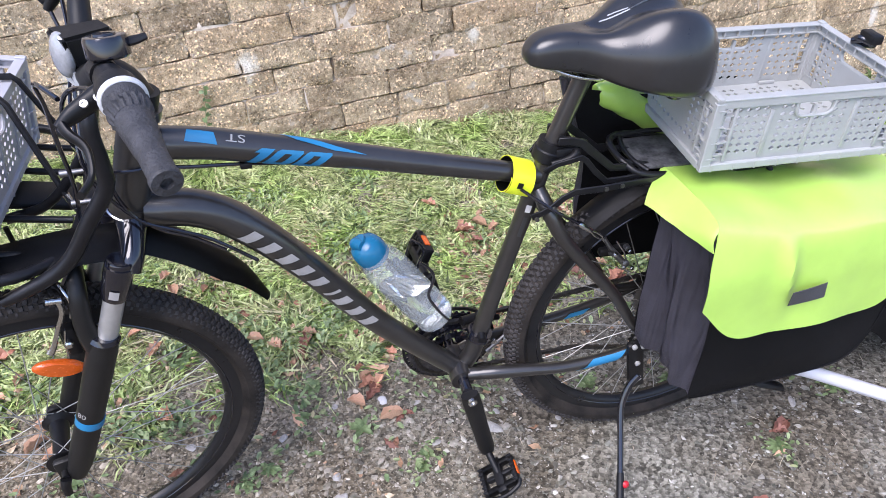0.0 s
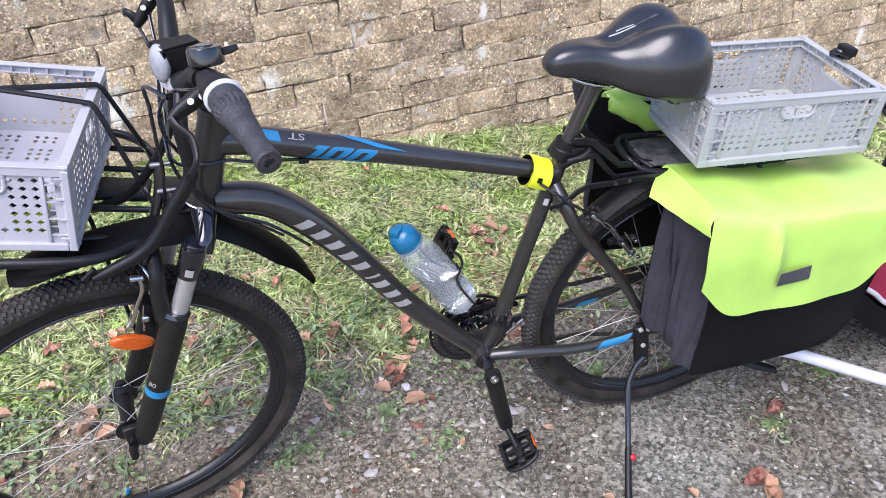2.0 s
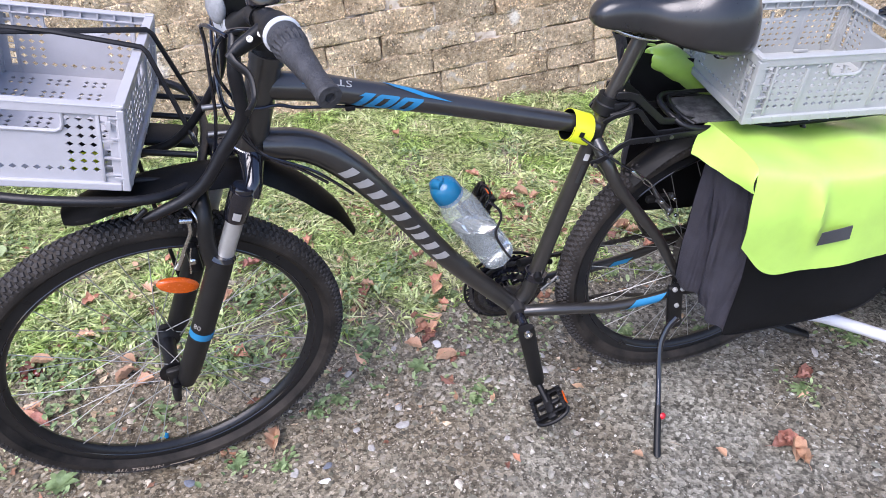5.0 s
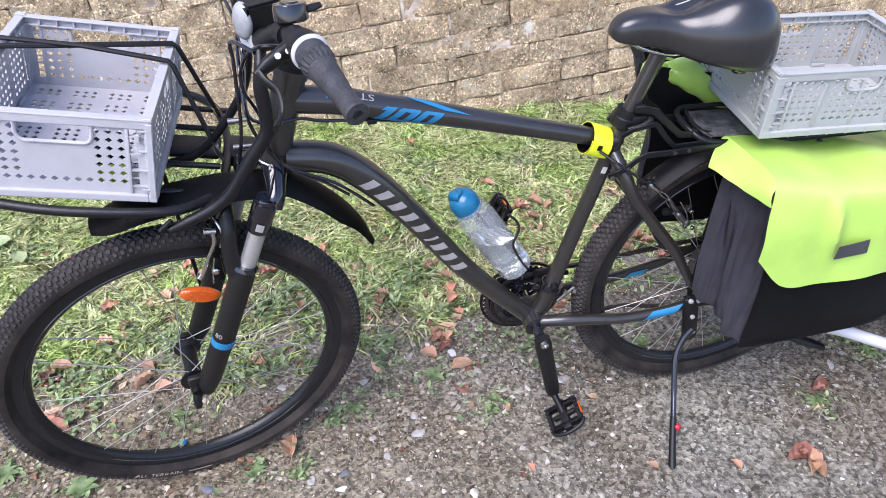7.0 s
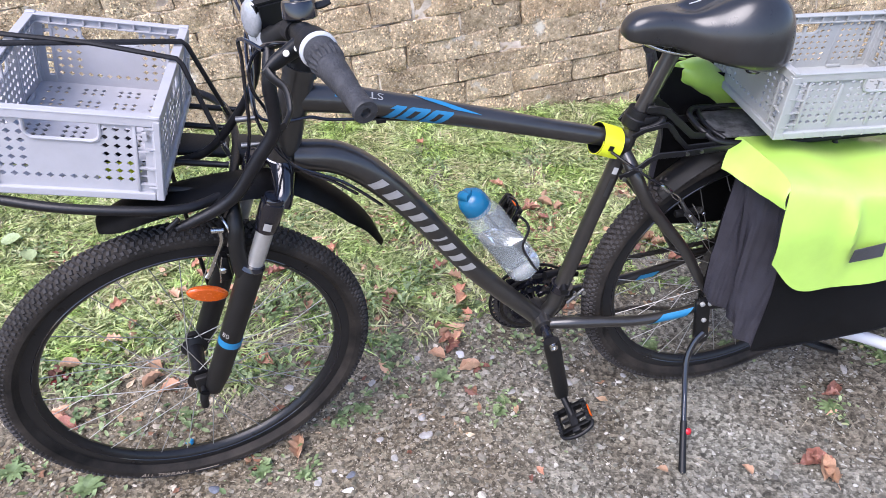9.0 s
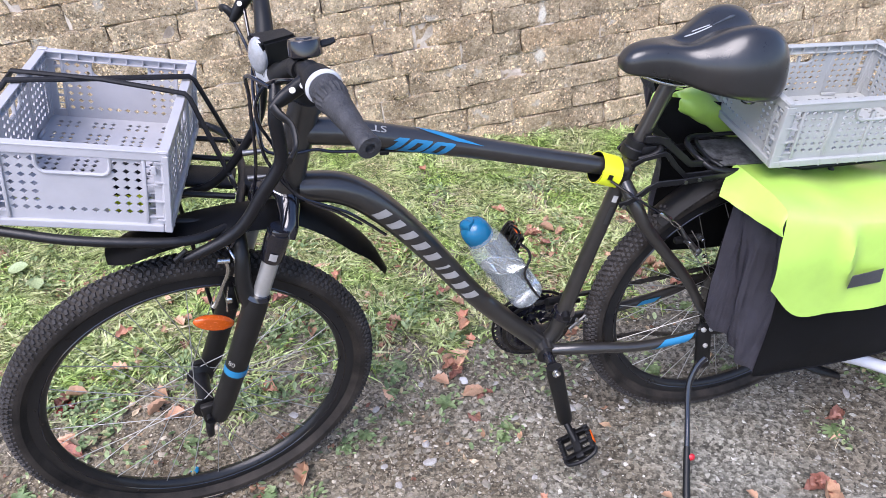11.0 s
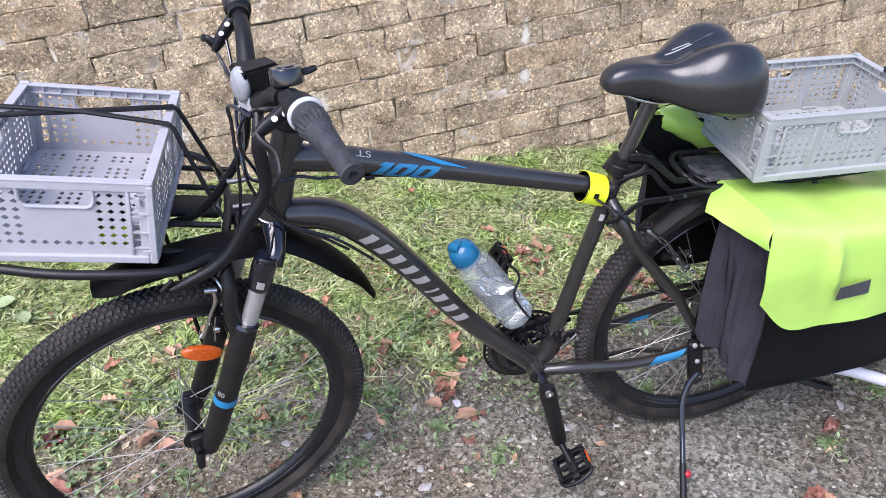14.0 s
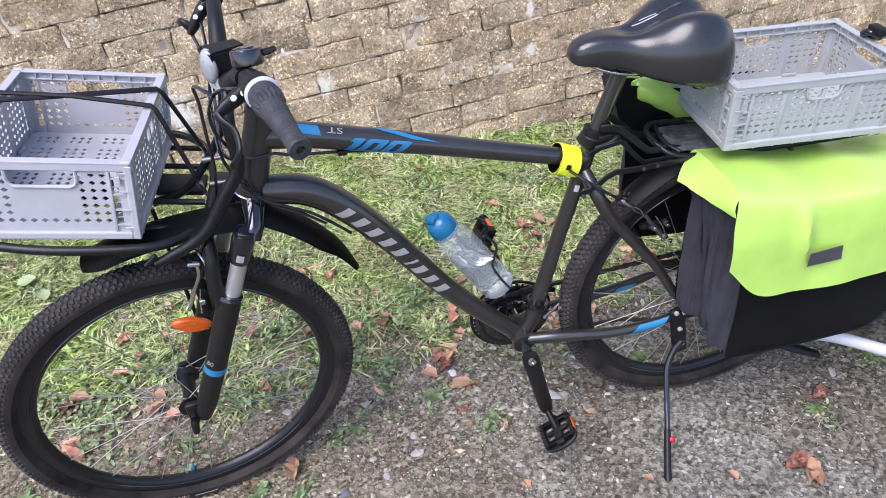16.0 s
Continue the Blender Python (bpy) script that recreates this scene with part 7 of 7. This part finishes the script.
def lay_leaf(i, x, y, k, size):
    me, label = leaf_kinds[k]
    ob = new("fallen_leaf", me)
    g = grassy(x, y)
    ob.matrix_world = Matrix.Translation((x, y, ground_z(x, y) + 0.006 + 0.02 * g)) @ pose(0, 0, 0, rnd.uniform(-18, 18) + (180 if rnd.random() < 0.3 else 0), rnd.uniform(-14, 14), rnd.uniform(0, 360)) @ Matrix.Diagonal((size, size, size, 1))
    tagged(ob, label + (" in the grass" if g > 0.5 else " on the gravel"), "leaf", "fallen leaves")


for i, (x, y) in enumerate(LEAVES):
    small = y < 0.97 and x < 0.6
    lay_leaf(i, x, y, int(KIND[i % len(KIND)]), rnd.uniform(0.022, 0.03) if small else rnd.uniform(0.044, 0.070))
for i in range(44):
    cx, cy = ((-0.36, 1.52), (-0.12, 1.5), (0.14, 2.05), (0.45, 1.84), (-0.95, 1.55), (-0.62, 1.72), (-0.2, 1.32), (0.62, 1.9))[i % 8]
    x, y = cx + rnd.gauss(0, 0.09), cy + rnd.gauss(0, 0.07)
    lay_leaf(i, x, y, rnd.choice((0, 1, 1, 2, 4, 4)), rnd.uniform(0.026, 0.055))
for i in range(24):
    x = rnd.uniform(-1.7, 1.1)
    y = min(verge(x) + rnd.uniform(-0.15, 0.9), wall_y(x) - 0.1)
    lay_leaf(i, x, y, rnd.choice((0, 1, 1, 2, 4, 4)), rnd.uniform(0.028, 0.06))

# ---- low weeds: rosettes of broad leaves ----
def rosette(seed, size, n):
    r = random.Random(seed)
    bm = bmesh.new()
    for k in range(n):
        a = 2 * math.pi * k / n + r.uniform(-0.35, 0.35)
        ln, wd = size * r.uniform(0.6, 1.15), size * r.uniform(*((0.11, 0.17) if n > 12 else (0.2, 0.29)))
        rise = r.uniform(0.15, 0.7)
        rows = []
        for i in range(6):
            t = i / 5
            w = wd * math.sin(math.pi * (0.12 + 0.88 * t)) ** 0.9 * (1 if i < 5 else 0.15)
            p = Vector((ln * t, 0, 0.004 + ln * rise * (t - 0.75 * t * t)))
            w = 0 if i == 0 else w
            rows.append([bm.verts.new(pose(0, 0, 0, 0, 0, math.degrees(a)) @ (p + Vector((0, s * w, 0.25 * w * abs(s))))) for s in (-1, 0, 1)])
        for u, v in zip(rows, rows[1:]):
            for j in range(2):
                bm.faces.new((u[j], u[j + 1], v[j + 1], v[j]))
    bmesh.ops.remove_doubles(bm, verts=bm.verts, dist=1e-5)
    return bm


weed_kinds = [finish(rosette(s, 0.03, n), "weed", WEED) for s, n in ((1, 14), (2, 8), (3, 7), (4, 16), (5, 10))]
WEEDS = [(0.74, 1.15, 1.0), (-0.17, 1.22, 1.15), (-1.24, 1.14, 1.6), (-1.11, 0.9, 1.5), (-0.92, 0.86, 1.3), (-0.55, 0.92, 0.9), (-0.4, 1.07, 0.7), (-0.02, 1.15, 0.8), (-0.45, 0.92, 0.8), (-0.03, 1.11, 0.7), (-0.36, 1.11, 0.8), (-0.71, 1.26, 1.1), (-0.78, 1.08, 0.9), (-0.5, 1.26, 1.0), (0.36, 1.35, 1.0), (0.56, 1.36, 1.1), (0.91, 1.39, 1.3), (0.51, 1.65, 1.0), (-1.25, 1.43, 1.3), (-0.3, 1.36, 1.0), (0.93, 1.33, 1.0)]
rnd = random.Random(66)
spots = WEEDS + [(rnd.uniform(-1.7, 0.9), rnd.uniform(1.15, 2.3), rnd.uniform(0.6, 1.2)) for _ in range(90)]
for i, (x, y, s) in enumerate(spots):
    if i >= len(WEEDS) and (grassy(x, y) < 0.12):
        continue
    ob = new("weed", weed_kinds[i % 5])
    ob.matrix_world = Matrix.Translation((x, y, ground_z(x, y))) @ pose(0, 0, 0, 0, 0, rnd.uniform(0, 360)) @ Matrix.Diagonal((s, s, s * 0.9, 1))
    tagged(ob, "small green weed rosette in the grass" if grassy(x, y) > 0.5 else "small green weed rosette growing in the gravel", "weed", "weeds")

# ---- broad dock leaves lying in the grass ----
for x, y, turn, size in ((-1.591, 1.761, 20, 0.066), (-1.49, 1.682, 130, 0.058)):
    bm = bmesh.new()
    rows = []
    for i in range(9):
        u = i / 8
        w = 0.40 * math.sin(math.pi * min(1.0, 0.06 + 0.94 * u)) ** 0.7
        rows.append([bm.verts.new((u - 0.5, w * k / 3, 0.10 * (k / 3) ** 2 - 0.25 * (u - 0.5) ** 2 + 0.05 * noise.noise(Vector((u * 5, k, turn))))) for k in range(-3, 4)])
    for a, b in zip(rows, rows[1:]):
        for k in range(6):
            bm.faces.new((a[k], a[k + 1], b[k + 1], b[k]))
    ob = part("dock_leaf", bm, DOCK)
    ob.matrix_world = pose(x, y, ground_z(x, y) + 0.035, 12, -8, turn) @ Matrix.Diagonal((size, size, size, 1))
    tagged(ob, "broad pale green dock leaf in the grass", "weed", "dock leaves")

# ---- leaf litter and low herbs: too many to count ----
rnd = random.Random(91)
lv, lf = [], []
while len(lv) < 6 * 4200:
    x = rnd.uniform(-1.8, 1.2)
    y = verge(x) + rnd.uniform(-0.3, 1.0)
    if y > wall_y(x) or rnd.random() > (0.25 + 0.75 * grassy(x, y)) * 0.1 + grassy(x, y) * smooth(0.0, 0.45, noise.noise(Vector((x * 3.1, y * 3.1, 20)))):
        continue
    s, a = rnd.uniform(0.004, 0.013), rnd.uniform(0, 6.28)
    z = ground_z(x, y) + rnd.uniform(0.001, 0.02) * (0.3 + 0.7 * grassy(x, y))
    i = len(lv)
    for k in range(6):
        t = a + k * math.pi / 3
        r = s * rnd.uniform(0.4, 1.2) * (1.35 if k in (0, 3) else 0.8)
        lv.append((x + r * math.cos(t), y + r * math.sin(t), z + s * rnd.uniform(-0.35, 0.5)))
    lf += [(i, i + 1, i + 5), (i + 1, i + 2, i + 4, i + 5), (i + 2, i + 3, i + 4)]
mesh_from("leaf_litter", lv, lf, LITTER, "crumbled brown leaf litter among the grass", "leaf litter", False)
hv, hf = [], []
while len(hv) < 7 * 10500:
    x = rnd.uniform(-2.0, 1.3)
    y = verge(x) + (rnd.uniform(-0.15, 1.2) if rnd.random() < 0.5 else rnd.gauss(0.1, 0.16))
    if y > wall_y(x) or rnd.random() > smooth(-0.05, 0.3, noise.noise(Vector((x * 5.5, y * 5.5, 31)))) * (0.12 + 0.88 * grassy(x, y)):
        continue
    s, a, tip = rnd.uniform(0.003, 0.0095), rnd.uniform(0, 6.28), rnd.uniform(-0.5, 0.7)
    z = ground_z(x, y) + rnd.uniform(0.006, 0.03)
    i = len(hv)
    ca, sa = math.cos(a), math.sin(a)
    for px, py in ((-1.3, 0), (-0.6, -0.62), (0.5, -0.6), (1.3, 0), (0.5, 0.6), (-0.6, 0.62), (0.1, 0)):
        h = s * (tip * px + (0.3 * abs(py) if px != 0.1 else -0.08))
        hv.append((x + s * (ca * px - sa * py), y + s * (sa * px + ca * py), z + h))
    hf += [(i + k, i + (k + 1) % 6, i + 6) for k in range(6)]
for wx, wy, ws in WEEDS:
    for _ in range(26):
        x, y, s = wx + rnd.gauss(0, 0.03) * ws, wy + rnd.gauss(0, 0.028) * ws, rnd.uniform(0.003, 0.0075)
        a, tip, i = rnd.uniform(0, 6.28), rnd.uniform(-0.4, 0.6), len(hv)
        ca, sa, z = math.cos(a), math.sin(a), ground_z(x, y) + rnd.uniform(0.004, 0.016)
        for px, py in ((-1.3, 0), (-0.6, -0.62), (0.5, -0.6), (1.3, 0), (0.5, 0.6), (-0.6, 0.62), (0.1, 0)):
            hv.append((x + s * (ca * px - sa * py), y + s * (sa * px + ca * py), z + s * (tip * px + (0.3 * abs(py) if px != 0.1 else -0.08))))
        hf += [(i + k, i + (k + 1) % 6, i + 6) for k in range(6)]
mesh_from("low_herbs", hv, hf, WEED, "small-leaved green herbs among the grass", "weeds")

# ---- leaves and a sprig with a place of their own ----
for x, y, k, size in ((0.660, 0.990, 3, 0.066), (0.674, 0.966, 1, 0.046), (0.676, 0.945, 4, 0.034), (0.650, 1.008, 1, 0.040), (-0.482, 0.990, 2, 0.042), (-1.075, 1.062, 2, 0.065), (-1.05, 1.04, 0, 0.060), (-1.095, 1.085, 4, 0.045), (-0.345, 1.475, 0, 0.07), (-0.425, 1.61, 0, 0.075), (-0.138, 1.515, 1, 0.055), (-0.142, 1.36, 4, 0.05), (-0.19, 1.295, 1, 0.05), (-0.90, 1.185, 1, 0.055), (-0.905, 1.60, 2, 0.06), (0.735, 1.135, 1, 0.04), (0.755, 1.185, 0, 0.042), (-0.084, 1.255, 3, 0.035), (-0.065, 1.262, 3, 0.028), (0.515, 1.79, 2, 0.075), (0.55, 1.765, 2, 0.06), (0.40, 1.90, 4, 0.07), (0.44, 1.87, 1, 0.06)):
    lay_leaf(0, x, y, k, size)
t = thing("wall_sprig", WALL_M @ pose(-0.857, -0.022, 0.48), "green sprig of a climbing weed growing on the stone wall", "weed")
part("stem", tube([(0, 0.005, 0), (0.008, -0.004, 0.05), (0.02, -0.002, 0.10), (0.032, -0.006, 0.165)], [0.0022, 0.0018, 0.0014, 0.0008], 6, smooth=3), WEED, t)
rnd = random.Random(17)
for k in range(15):
    f = 0.1 + 0.9 * k / 14
    bm = bmesh.new()
    s = rnd.uniform(0.011, 0.02)
    rim = [bm.verts.new((s * px, s * py, s * 0.2 * (abs(py) - 0.3 * px))) for px, py in ((0, 0), (0.35, -0.42), (0.9, -0.38), (1.35, 0), (0.9, 0.38), (0.35, 0.42))]
    mid = bm.verts.new((0.65 * s, 0, -0.08 * s))
    for a, b in zip(rim, rim[1:] + rim[:1]):
        bm.faces.new((a, b, mid))
    part("leaf", bm, WEED, t, m=Matrix.Translation((0.033 * f, -0.006, 0.165 * f)) @ pose(0, 0, 0, 90 + rnd.uniform(-30, 30), rnd.uniform(0, 360), rnd.uniform(-25, 25)))

# ---- chestnuts ----
for x, y in ((-1.13, 1.19), (-1.143, 1.163)):
    bm = bmesh.new()
    bmesh.ops.create_icosphere(bm, subdivisions=3, radius=0.014)
    for v in bm.verts:
        v.co.z *= 0.8
        v.co.x *= 1.12 + 0.1 * noise.noise(v.co * 60)
    ob = part("chestnut", bm, CHESTNUT)
    ob.matrix_world = pose(x, y, ground_z(x, y) + 0.012)
    tagged(ob, "shiny dark red-brown chestnut lying by the grass", "chestnut", "chestnuts")

# ---- scrap of blue plastic ----
bm = bmesh.new()
bmesh.ops.create_icosphere(bm, subdivisions=2, radius=0.009)
for v in bm.verts:
    v.co *= 1 + 0.5 * noise.noise(v.co * 120)
    v.co.z *= 0.5
ob = part("plastic_scrap", bm, BLUE_SCRAP, smooth=False)
ob.matrix_world = pose(-0.738, 0.994, ground_z(-0.738, 0.994) + 0.006)
tagged(ob, "crumpled scrap of blue plastic on the gravel", "litter")
